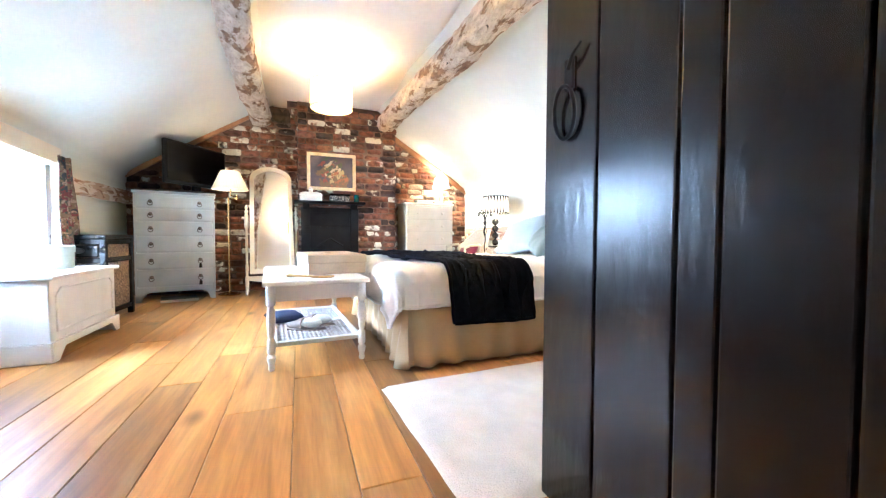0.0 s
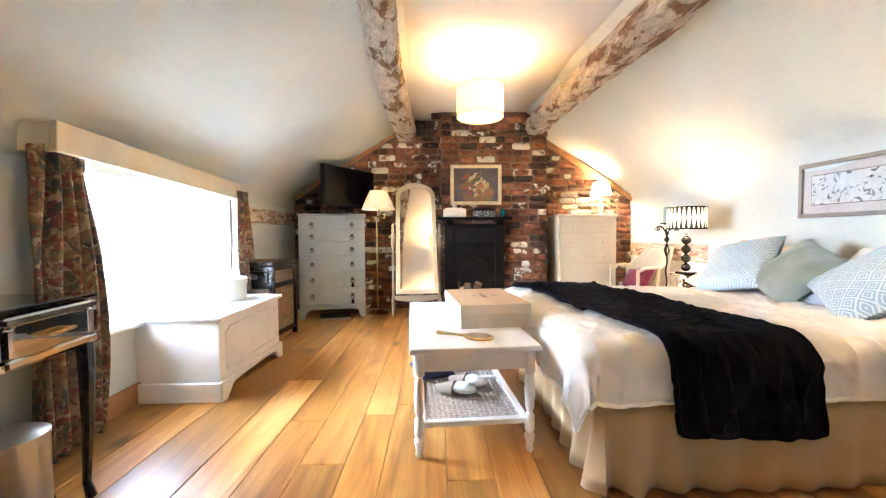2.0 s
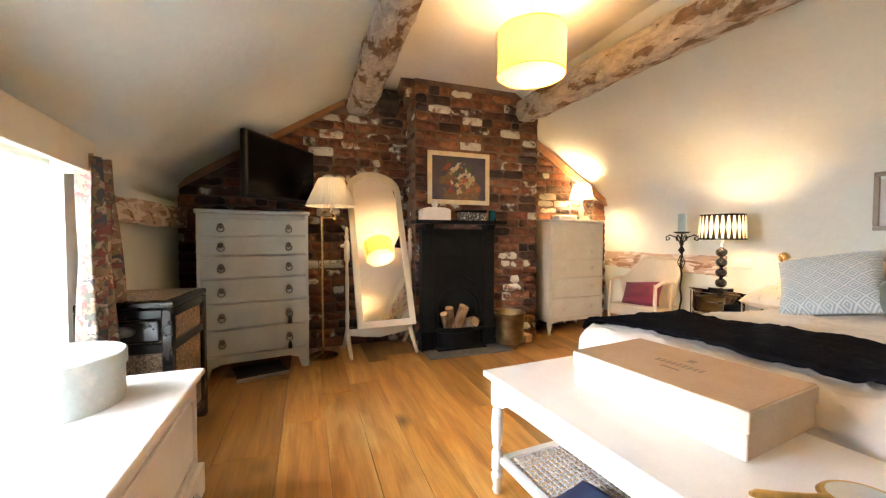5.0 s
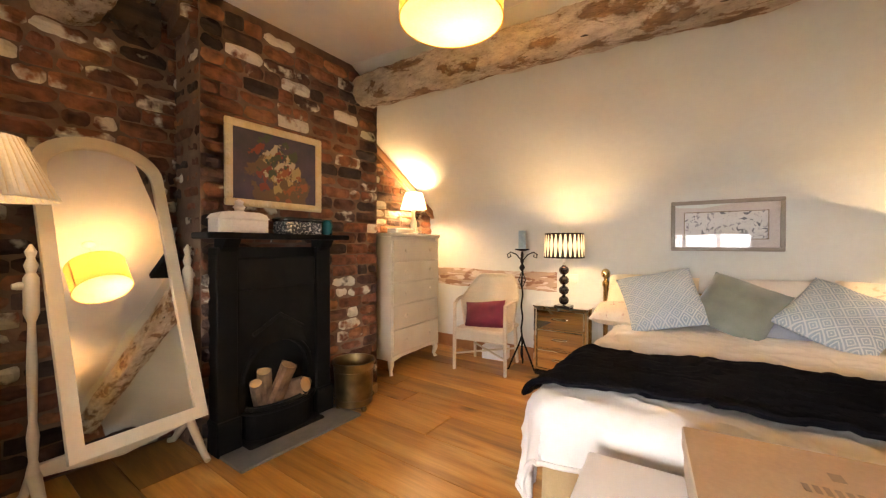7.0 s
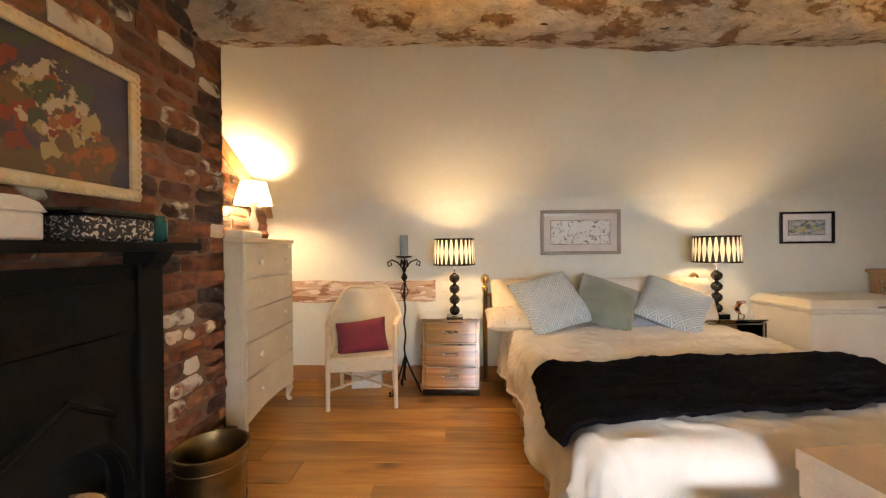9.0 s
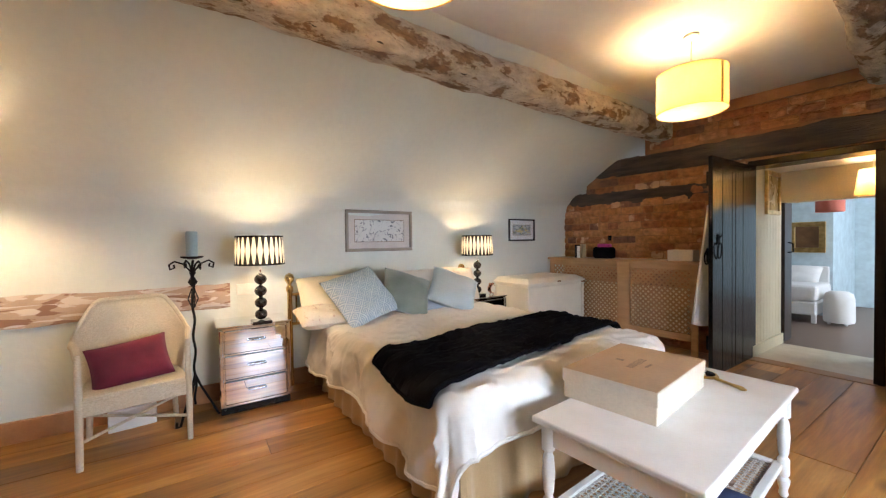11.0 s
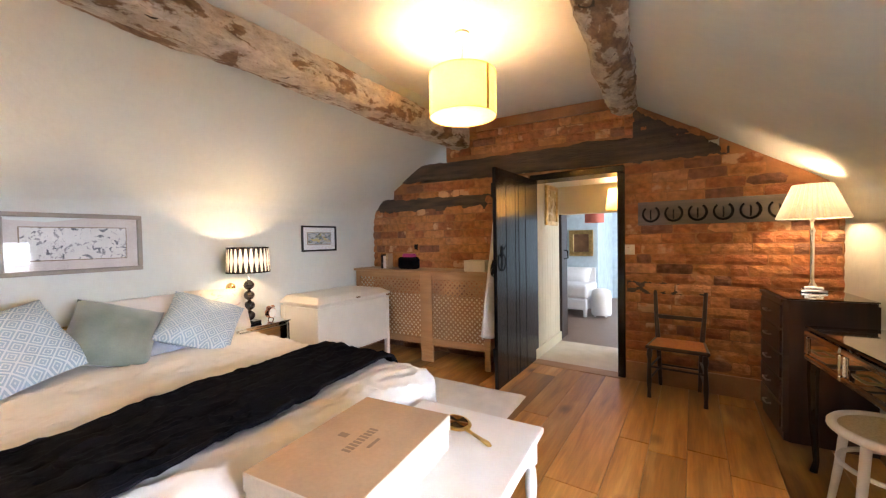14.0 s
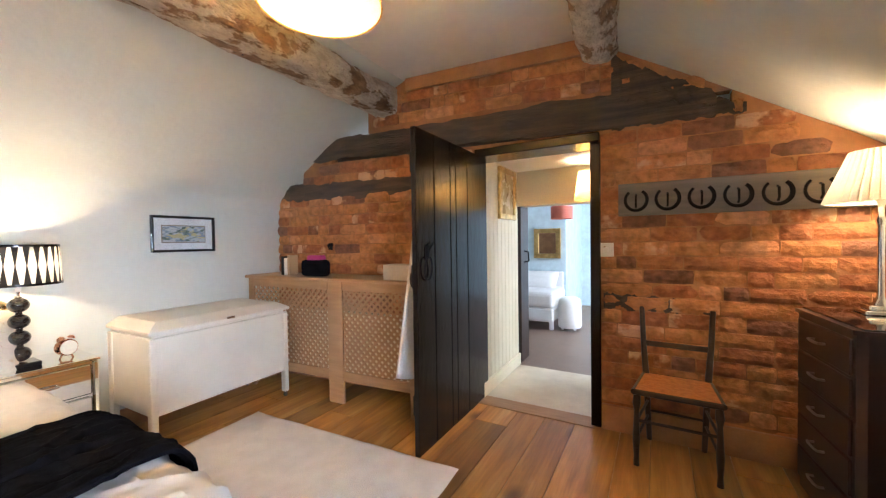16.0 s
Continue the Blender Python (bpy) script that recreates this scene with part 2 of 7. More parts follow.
    rr = N.new("ShaderNodeMapRange")
    rr.inputs["To Min"].default_value, rr.inputs["To Max"].default_value = 0.29, 0.40
    L(grain.outputs["Fac"], rr.inputs["Value"]), L(rr.outputs[0], p.inputs["Roughness"])
    return m


oak_floor = floor_oak()


# bricks: a tone for each brick, burnt blotches, and remains of limewash
def brick_mat(name, tones, wash, wash_col, bump, blotch=14, low=0.45, high=1.45):
    m = shader(name, tones[0], 0.9, fine=0.08)
    N, L, p = nodes_of(m)
    oi, geo = N.new("ShaderNodeObjectInfo"), N.new("ShaderNodeNewGeometry")
    ramp = N.new("ShaderNodeValToRGB")
    ramp.color_ramp.interpolation = "CONSTANT"
    e = ramp.color_ramp.elements
    for k, c in enumerate(tones):
        x = e[k] if k < 2 else e.new(k / len(tones))
        x.position, x.color = k / len(tones), (*c, 1)
    L(oi.outputs["Random"], ramp.inputs["Fac"])
    n1 = N.new("ShaderNodeTexNoise")
    n1.inputs["Scale"].default_value, n1.inputs["Detail"].default_value = blotch, 9
    L(geo.outputs["Position"], n1.inputs["Vector"])
    dark = N.new("ShaderNodeMapRange")
    dark.inputs["From Min"].default_value, dark.inputs["From Max"].default_value = 0.3, 0.7
    dark.inputs["To Min"].default_value, dark.inputs["To Max"].default_value = low, high
    L(n1.outputs["Fac"], dark.inputs["Value"])
    hsv = N.new("ShaderNodeHueSaturation")
    L(ramp.outputs["Color"], hsv.inputs["Color"]), L(dark.outputs[0], hsv.inputs["Value"])
    mul, add = N.new("ShaderNodeMath"), N.new("ShaderNodeMath")
    mul.operation, mul.inputs[1].default_value = "MULTIPLY", 7.31
    fr = N.new("ShaderNodeMath")
    fr.operation = "FRACT"
    L(oi.outputs["Random"], mul.inputs[0]), L(mul.outputs[0], fr.inputs[0])
    n2 = N.new("ShaderNodeTexNoise")
    n2.inputs["Scale"].default_value, n2.inputs["Detail"].default_value = 9, 7
    L(geo.outputs["Position"], n2.inputs["Vector"])
    add.operation = "MULTIPLY_ADD"
    add.inputs[1].default_value = 0.9
    L(fr.outputs[0], add.inputs[0]), L(n2.outputs["Fac"], add.inputs[2])
    w = N.new("ShaderNodeMapRange")
    w.inputs["From Min"].default_value, w.inputs["From Max"].default_value = wash, wash + 0.10
    L(add.outputs[0], w.inputs["Value"])
    mix = N.new("ShaderNodeMix")
    mix.data_type = "RGBA"
    mix.inputs["B"].default_value = (*wash_col, 1)
    L(w.outputs[0], mix.inputs["Factor"]), L(hsv.outputs["Color"], mix.inputs["A"])
    L(mix.outputs["Result"], p.inputs["Base Color"])
    n3 = N.new("ShaderNodeTexNoise")
    n3.inputs["Scale"].default_value, n3.inputs["Detail"].default_value = 38, 8
    L(geo.outputs["Position"], n3.inputs["Vector"])
    b = N.new("ShaderNodeBump")
    b.inputs["Strength"].default_value, b.inputs["Distance"].default_value = 0.9, bump
    L(n3.outputs["Fac"], b.inputs["Height"]), L(b.outputs[0], p.inputs["Normal"])
    return m


brick_n = brick_mat("red_brown_brick", [(0.168, 0.066, 0.036), (0.042, 0.027, 0.022), (0.21, 0.088, 0.045), (0.110, 0.049, 0.032),
                                        (0.25, 0.112, 0.055), (0.068, 0.036, 0.027), (0.18, 0.072, 0.040)], 1.22, (0.58, 0.55, 0.46), 0.008)
brick_s = brick_mat("orange_rubbed_brick", [(0.37, 0.160, 0.055), (0.32, 0.128, 0.046), (0.40, 0.180, 0.066), (0.28, 0.108, 0.042),
                                            (0.30, 0.115, 0.042), (0.43, 0.20, 0.085), (0.38, 0.165, 0.06), (0.19, 0.088, 0.048)], 1.32, (0.50, 0.30, 0.17), 0.016, 22, 0.72, 1.28)


# old roof purlins: brown oak under flaking limewash, with dark holes
def purlin_mat():
    m = shader("limewashed_old_oak", (0.34, 0.24, 0.15), 0.9)
    N, L, p = nodes_of(m)
    tc, mp = N.new("ShaderNodeTexCoord"), N.new("ShaderNodeMapping")
    mp.inputs["Scale"].default_value = (2.3, 1.1, 2.3)
    L(tc.outputs["Object"], mp.inputs["Vector"])

    def tex(scale, detail, rough, dist=0.0):
        n = N.new("ShaderNodeTexNoise")
        n.inputs["Scale"].default_value, n.inputs["Detail"].default_value = scale, detail
        n.inputs["Roughness"].default_value, n.inputs["Distortion"].default_value = rough, dist
        L(mp.outputs[0], n.inputs["Vector"])
        return n.outputs["Fac"]

    def limit(v, lo, hi, to_lo=0.0, to_hi=1.0):
        r = N.new("ShaderNodeMapRange")
        r.inputs["From Min"].default_value, r.inputs["From Max"].default_value = lo, hi
        r.inputs["To Min"].default_value, r.inputs["To Max"].default_value = to_lo, to_hi
        L(v, r.inputs["Value"])
        return r.outputs[0]

    def blend(fac, a, b):
        x = N.new("ShaderNodeMix")
        x.data_type = "RGBA"
        L(fac, x.inputs["Factor"])
        for k, v in (("A", a), ("B", b)):
            if isinstance(v, tuple):
                x.inputs[k].default_value = (*v, 1)
            else:
                L(v, x.inputs[k])
        return x.outputs["Result"]
    flakes, tone, fine, holes = tex(3.6, 12, 0.62, 0.3), tex(9, 8, 0.6), tex(30, 6, 0.6), tex(7.5, 4, 0.5, 0.6)
    wood = blend(limit(tone, 0.36, 0.62), (0.13, 0.075, 0.042), (0.30, 0.19, 0.11))
    wash = blend(limit(tone, 0.35, 0.65), (0.40, 0.34, 0.27), (0.64, 0.57, 0.47))
    body = blend(limit(flakes, 0.432, 0.470), wood, wash)
    body = blend(limit(fine, 0.30, 0.44, 0.55, 0.0), body, (0.16, 0.10, 0.06))
    body = blend(limit(holes, 0.69, 0.72), body, (0.035, 0.022, 0.014))
    L(body, p.inputs["Base Color"])
    hi, mx = limit(flakes, 0.44, 0.50), N.new("ShaderNodeMath")
    mx.operation = "MULTIPLY_ADD"
    mx.inputs[1].default_value = 0.55
    L(hi, mx.inputs[0]), L(fine, mx.inputs[2])
    b = N.new("ShaderNodeBump")
    b.inputs["Strength"].default_value, b.inputs["Distance"].default_value = 0.9, 0.022
    L(mx.outputs[0], b.inputs["Height"]), L(b.outputs[0], p.inputs["Normal"])
    return m


purlin_wood = purlin_mat()


# cloth shades that let the lamp's light through; bands: a black zigzag round the shade, in its object space
def shade_mat(name, col, mix=0.62, zigzag=False):
    m = shader(name, col, 0.9)
    N, L, p = nodes_of(m)
    tr, mx = N.new("ShaderNodeBsdfTranslucent"), N.new("ShaderNodeMixShader")
    src = p.inputs["Base Color"].links[0].from_socket
    if zigzag:
        tc, sep = N.new("ShaderNodeTexCoord"), N.new("ShaderNodeSeparateXYZ")
        L(tc.outputs["Object"], sep.inputs[0])
        at, k = N.new("ShaderNodeMath"), N.new("ShaderNodeMath")
        at.operation = "ARCTAN2"
        L(sep.outputs["Y"], at.inputs[0]), L(sep.outputs["X"], at.inputs[1])
        k.operation, k.inputs[1].default_value = "MULTIPLY", 26 / (2 * math.pi)
        L(at.outputs[0], k.inputs[0])
        pp = N.new("ShaderNodeMath")
        pp.operation, pp.inputs[1].default_value = "PINGPONG", 0.5
        L(k.outputs[0], pp.inputs[0])
        zz = N.new("ShaderNodeMapRange")
        zz.inputs["From Min"].default_value, zz.inputs["From Max"].default_value = 0.0, 0.19
        L(sep.outputs["Z"], zz.inputs["Value"])
        zp = N.new("ShaderNodeMath")
        zp.operation, zp.inputs[1].default_value = "PINGPONG", 0.5
        L(zz.outputs[0], zp.inputs[0])
        half = N.new("ShaderNodeMath")
        half.operation, half.inputs[1].default_value, half.inputs[2].default_value = "MULTIPLY_ADD", -0.62, 0.36
        L(zp.outputs[0], half.inputs[0])
        lt = N.new("ShaderNodeMath")
        lt.operation = "LESS_THAN"
        L(pp.outputs[0], lt.inputs[0]), L(half.outputs[0], lt.inputs[1])
        mc = N.new("ShaderNodeMix")
        mc.data_type = "RGBA"
        mc.inputs["B"].default_value = (0.012, 0.011, 0.010, 1)
        L(lt.outputs[0], mc.inputs["Factor"]), L(src, mc.inputs["A"])
        src = mc.outputs["Result"]
        L(src, p.inputs["Base Color"])
    L(src, tr.inputs["Color"])
    mx.inputs["Fac"].default_value = mix
    L(p.outputs[0], mx.inputs[1]), L(tr.outputs[0], mx.inputs[2])
    L(mx.outputs[0], N["Material Output"].inputs["Surface"])
    return m


shade_yellow = shade_mat("primrose_shade_cloth", (0.84, 0.62, 0.19), 0.40)
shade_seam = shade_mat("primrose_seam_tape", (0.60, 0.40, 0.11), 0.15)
shade_cream = shade_mat("pleated_cream_silk", (0.74, 0.71, 0.62), 0.17)
shade_glow = shade_mat("thin_cream_lampshade", (0.84, 0.78, 0.64), 0.55)
shade_zig = shade_mat("black_and_white_shade_cloth", (0.84, 0.79, 0.66), 0.15, True)
diffuser_mat = shade_mat("white_diffuser", (0.95, 0.94, 0.90), 0.85)


def bulb_mat():
    m = bpy.data.materials.new("lit_bulb")
    m.use_nodes = True
    p = m.node_tree.nodes["Principled BSDF"]
    p.inputs["Emission Color"].default_value, p.inputs["Emission Strength"].default_value = (1, 0.72, 0.42, 1), 25
    return m


lit_bulb = bulb_mat()


def glass_mat():
    m = shader("clear_glass", (1, 1, 1), 0.0, trans=1.0, fine=0.0, rvar=0.0, col2=(1, 1, 1))
    m.node_tree.nodes["Principled BSDF"].inputs["IOR"].default_value = 1.45
    return m


clear_glass = glass_mat()


# woven cushion cloth: white lattice lines on grey blue, in the cushion's own plane
def lattice_mat():
    m = shader("blue_lattice_weave", (0.34, 0.43, 0.49), 0.9, bump=0.001, bscale=150)
    N, L, p = nodes_of(m)
    tc, sep = N.new("ShaderNodeTexCoord"), N.new("ShaderNodeSeparateXYZ")
    L(tc.outputs["Object"], sep.inputs[0])

    def op(kind, a, b=None, c=None):
        n = N.new("ShaderNodeMath")
        n.operation = kind
        for k, v in enumerate((a, b, c)):
            if v is None:
                continue
            if isinstance(v, (int, float)):
                n.inputs[k].default_value = v
            else:
                L(v, n.inputs[k])
        return n.outputs[0]
    u, v = op("MULTIPLY", sep.outputs["X"], 19.0), op("MULTIPLY", sep.outputs["Y"], 19.0)
    a, b = op("PINGPONG", op("ADD", u, v), 0.75), op("PINGPONG", op("SUBTRACT", u, v), 0.75)
    big = op("LESS_THAN", op("MINIMUM", a, b), 0.09)
    ring = op("ABSOLUTE", op("SUBTRACT", op("MINIMUM", a, b), 0.37))
    small = op("MAXIMUM", op("LESS_THAN", ring, 0.065), op("GREATER_THAN", op("MINIMUM", a, b), 0.66))
    mk = op("MAXIMUM", big, small)
    mix = N.new("ShaderNodeMix")
    mix.data_type = "RGBA"
    mix.inputs["B"].default_value = (0.54, 0.59, 0.60, 1)
    L(mk, mix.inputs["Factor"]), L(p.inputs["Base Color"].links[0].from_socket, mix.inputs["A"])
    L(mix.outputs["Result"], p.inputs["Base Color"])
    return m


lattice_cloth = lattice_mat()


# blotched prints: curtains, pictures and the like; several colours over a ground
def print_mat(name, ground, colours, scale, rough=0.85, stretch=(1, 1, 1), th=0.60):
    m = shader(name, ground, rough, bump=0.0006, bscale=140)
    N, L, p = nodes_of(m)
    tc, mp = N.new("ShaderNodeTexCoord"), N.new("ShaderNodeMapping")
    mp.inputs["Scale"].default_value = stretch
    L(tc.outputs["Object"], mp.inputs["Vector"])
    src = p.inputs["Base Color"].links[0].from_socket
    for k, c in enumerate(colours):
        n, off, lim, mix = N.new("ShaderNodeTexNoise"), N.new("ShaderNodeVectorMath"), N.new("ShaderNodeMapRange"), N.new("ShaderNodeMix")
        off.inputs[1].default_value = (3.7 * k + 1, 5.1 * k, 2.3 * k)
        n.inputs["Scale"].default_value, n.inputs["Detail"].default_value, n.inputs["Distortion"].default_value = scale * (1 + 0.25 * k), 4, 0.9
        L(mp.outputs[0], off.inputs[0]), L(off.outputs[0], n.inputs["Vector"])
        lim.inputs["From Min"].default_value, lim.inputs["From Max"].default_value = th, th + 0.03
        L(n.outputs["Fac"], lim.inputs["Value"])
        mix.data_type = "RGBA"
        mix.inputs["B"].default_value = (*c, 1)
        L(lim.outputs[0], mix.inputs["Factor"]), L(src, mix.inputs["A"])
        src = mix.outputs["Result"]
    L(src, p.inputs["Base Color"])
    return m


curtain_cloth = print_mat("floral_curtain_cloth", (0.21, 0.145, 0.085), [(0.05, 0.055, 0.06), (0.17, 0.055, 0.05), (0.07, 0.075, 0.055), (0.34, 0.25, 0.18), (0.16, 0.045, 0.04)], 11, th=0.57)
floral_pillow = print_mat("floral_pillow_cloth", (0.76, 0.68, 0.54), [(0.60, 0.48, 0.32), (0.58, 0.44, 0.34)], 16, th=0.64)
grey_print = print_mat("ink_scroll_print", (0.68, 0.65, 0.60), [(0.12, 0.12, 0.13), (0.30, 0.28, 0.28)], 26, th=0.60)
landscape_print = print_mat("landscape_paint", (0.50, 0.50, 0.48), [(0.10, 0.13, 0.10), (0.52, 0.42, 0.20), (0.22, 0.26, 0.30)], 12, stretch=(1, 0.6, 2.5), th=0.55)
warm_landscape = print_mat("warm_landscape_paint", (0.55, 0.42, 0.20), [(0.30, 0.20, 0.07), (0.68, 0.58, 0.36)], 7, th=0.55)
weave_bw = print_mat("black_and_white_weave", (0.03, 0.03, 0.03), [(0.55, 0.52, 0.46)], 70, th=0.55)
wicker = print_mat("brown_wicker", (0.20, 0.13, 0.075), [(0.055, 0.035, 0.022), (0.34, 0.24, 0.15)], 60, rough=0.6, th=0.52)
cane_white = print_mat("pale_cane", (0.62, 0.58, 0.52), [(0.30, 0.27, 0.25)], 110, th=0.5)
loom = print_mat("cream_loom_weave", (0.70, 0.63, 0.48), [(0.55, 0.48, 0.34)], 120, rough=0.7, stretch=(1, 1, 2.2), th=0.5)
ex_timber = print_mat("exposed_rough_timber", (0.46, 0.34, 0.25), [(0.26, 0.14, 0.09), (0.60, 0.52, 0.45)], 7, rough=0.9, stretch=(1, 0.5, 2), th=0.54)

# ---- mesh helpers ----
rng = random.Random(7)


def part(name, bm, material, parent=None, label="", smooth=False, m=None):
    """Links a bmesh as one mesh object, under a thing or a part."""
    me = bpy.data.meshes.new(name)
    bmesh.ops.recalc_face_normals(bm, faces=bm.faces[:])
    bm.to_mesh(me)
    bm.free()
    me.materials.append(material)
    if smooth:
        me.polygons.foreach_set("use_smooth", [True] * len(me.polygons))
        me.set_sharp_from_angle(angle=radians(40))
    ob = new(name, me)
    if parent:
        ob.parent = parent
    if m is not None:
        ob.matrix_basis = m
    if label:
        ob["label"] = label
    return ob


def thing(name, x, y, z, rz, label, category, group="", kind=""):
    ob = new(name)
    ob.empty_display_size = 0.05
    ob.matrix_basis = pose(x, y, z, 0, 0, rz)
    return tagged(ob, label, category, group, kind)


def single(name, bm, material, label, category, m=None, smooth=False, group="", kind=""):
    return tagged(part(name, bm, material, None, "", smooth, m), label, category, group, kind)


def box(x0, y0, z0, x1, y1, z1, b=0.004, bm=None, m=None, seg=1):
    bm = bm or bmesh.new()
    mm = Matrix.Translation(((x0 + x1) / 2, (y0 + y1) / 2, (z0 + z1) / 2)) @ Matrix.Diagonal((abs(x1 - x0), abs(y1 - y0), abs(z1 - z0), 1))
    vs = bmesh.ops.create_cube(bm, size=1, matrix=(m or Matrix()) @ mm)["verts"]
    if b:
        es = list({e for v in vs for e in v.link_edges})
        bmesh.ops.bevel(bm, geom=es, offset=min(b, 0.45 * min(abs(x1 - x0), abs(y1 - y0), abs(z1 - z0))), segments=seg, affect="EDGES", profile=0.5)
    return bm


def lathe(profile, seg=24, bm=None, m=None, cap=True):
    """A turned form from (radius, height) pairs."""
    bm, m = bm or bmesh.new(), m or Matrix()
    rings = []
    for r, z in profile:
        rings.append([bm.verts.new(m @ Vector((r * math.cos(a), r * math.sin(a), z))) for a in (2 * math.pi * k / seg for k in range(seg))])
    for a, b in zip(rings, rings[1:]):
        for k in range(seg):
            bm.faces.new((a[k], a[(k + 1) % seg], b[(k + 1) % seg], b[k]))
    if cap:
        for ring in (rings[0], rings[-1]):
            bm.faces.new(ring)
    return bm


def tube(pts, r, seg=8, bm=None, closed=False, cap=True, flat=1.0):
    """A round bar along points; r: one radius or one for each point."""
    bm = bm or bmesh.new()
    pts = [Vector(p) for p in pts]
    n = len(pts)
    rs = r if isinstance(r, (list, tuple)) else [r] * n
    rings, up = [], None
    for k, p in enumerate(pts):
        a = pts[(k - 1) % n] if (k or closed) else p
        b = pts[(k + 1) % n] if (k < n - 1 or closed) else p
        d = (b - a).normalized()
        if up is None:
            up = d.orthogonal().normalized()
        up = (up - d * up.dot(d)).normalized()
        side = d.cross(up)
        rings.append([bm.verts.new(p + rs[k] * (math.cos(t) * up + flat * math.sin(t) * side)) for t in (2 * math.pi * j / seg for j in range(seg))])
    for k in range(n if closed else n - 1):
        a, b = rings[k], rings[(k + 1) % n]
        for j in range(seg):
            bm.faces.new((a[j], a[(j + 1) % seg], b[(j + 1) % seg], b[j]))
    if cap and not closed:
        bm.faces.new(rings[0]), bm.faces.new(rings[-1])
    return bm


def grid(nu, nv, f, bm=None):
    """A sheet of nu by nv cells whose point at (u, v) in 0..1 is f(u, v)."""
    bm = bm or bmesh.new()
    vs = [[bm.verts.new(f(i / nu, j / nv)) for j in range(nv + 1)] for i in range(nu + 1)]
    for i in range(nu):
        for j in range(nv):
            bm.faces.new((vs[i][j], vs[i + 1][j], vs[i + 1][j + 1], vs[i][j + 1]))
    return bm


def prism(poly, y0, y1, bm=None, m=None, axis="y"):
    """A flat outline of (a, z) pairs, given thickness along y (or along x)."""
    bm, m = bm or bmesh.new(), m or Matrix()
    mk = (lambda a, z, d: (a, d, z)) if axis == "y" else (lambda a, z, d: (d, a, z))
    lo = [bm.verts.new(m @ Vector(mk(a, z, y0))) for a, z in poly]
    hi = [bm.verts.new(m @ Vector(mk(a, z, y1))) for a, z in poly]
    bm.faces.new(lo), bm.faces.new(hi)
    for k in range(len(poly)):
        j = (k + 1) % len(poly)
        bm.faces.new((lo[k], lo[j], hi[j], hi[k]))
    return bm


def lerp(a, b, t):
    return a + (b - a) * t


def solid(ob, t, offset=-1.0):
    md = ob.modifiers.new("thickness", "SOLIDIFY")
    md.thickness, md.offset = t, offset
    return ob


def wob(p, s, a):
    return a * noise.noise(Vector(p) * s)


# ---- large structure ----
def south_y(x):
    return 0.47 + max(0.0, x - 0.45) * 0.105


def west_x(y):
    return lerp(-0.88, -1.14, (y - 0.47) / 2.13) if y < 2.6 else lerp(-1.14, -1.27, (y - 2.6) / 3.45)


floor = tagged(part("floor", box(-1.6, 0.2, -0.06, 3.5, 6.4, -0.022, 0), mortar), "wide honey oak boards of mixed tones", "floor", kind="structure")

# east wall: upright, then bending into the roof slope
def east(u, v):
    y = lerp(0.15, 6.3, u)
    z0 = lerp(1.60, 1.50, u)
    top = lerp(2.50, 2.42, u)
    pts = [(3.2, -0.02), (3.2, 0.6), (3.2, z0 - 0.22), (3.19, z0 - 0.1), (3.155, z0), (3.08, z0 + 0.085), (2.95, z0 + 0.175), (lerp(2.05, 1.95, u), top - 0.14), (lerp(1.72, 1.60, u), top + 0.06)]
    k = v * (len(pts) - 1)
    i = min(int(k), len(pts) - 2)
    x, z = lerp(pts[i][0], pts[i + 1][0], k - i), lerp(pts[i][1], pts[i + 1][1], k - i)
    w = wob((x * 0.5, y, z), 1.3, 0.018)
    return (x + w * 0.7, y, z + (w if z > 1.2 else 0))


wall_east = solid(tagged(part("wall_east", grid(40, 32, east), plaster, smooth=True), "pale duck-egg plaster bending into the sloping roof", "wall", kind="structure"), 0.12, 1.0)


def west(u, v):
    y = lerp(0.15, 6.3, u)
    x0, z0 = west_x(y), lerp(1.56, 1.46, u)
    pts = [(x0, 1.30), (x0, z0 - 0.12), (x0 + 0.02, z0 - 0.03), (x0 + 0.08, z0 + 0.055), (x0 + 0.2, z0 + 0.14), (lerp(0.30, 0.05, u), 2.30), (lerp(0.62, 0.30, u), 2.50)]
    k = v * (len(pts) - 1)
    i = min(int(k), len(pts) - 2)
    x, z = lerp(pts[i][0], pts[i + 1][0], k - i), lerp(pts[i][1], pts[i + 1][1], k - i)
    return (x, y, z + (wob((x * 0.5, y, z + 9), 1.2, 0.02) if z > 1.5 else 0))


roof_west = solid(tagged(part("wall_west_slope", grid(40, 24, west), plaster, smooth=True), "sloping white plaster under the roof", "wall", kind="structure"), 0.12, 1.0)
ceiling = tagged(part("ceiling", grid(30, 12, lambda u, v: (lerp(lerp(0.40, 0.10, u), lerp(2.0, 1.9, u), v), lerp(0.1, 6.3, u), 2.452 + wob((u * 6, v * 2, 3), 1.0, 0.02))), ceil_paint, smooth=True),
                 "flat cream plaster between two old purlins", "ceiling", kind="structure")
solid(ceiling, 0.15, 1.0)

# west wall with the window opening, in straight lengths
bw = bmesh.new()
W0, W1, WZ0, WZ1 = 2.86, 4.36, 0.46, 1.36


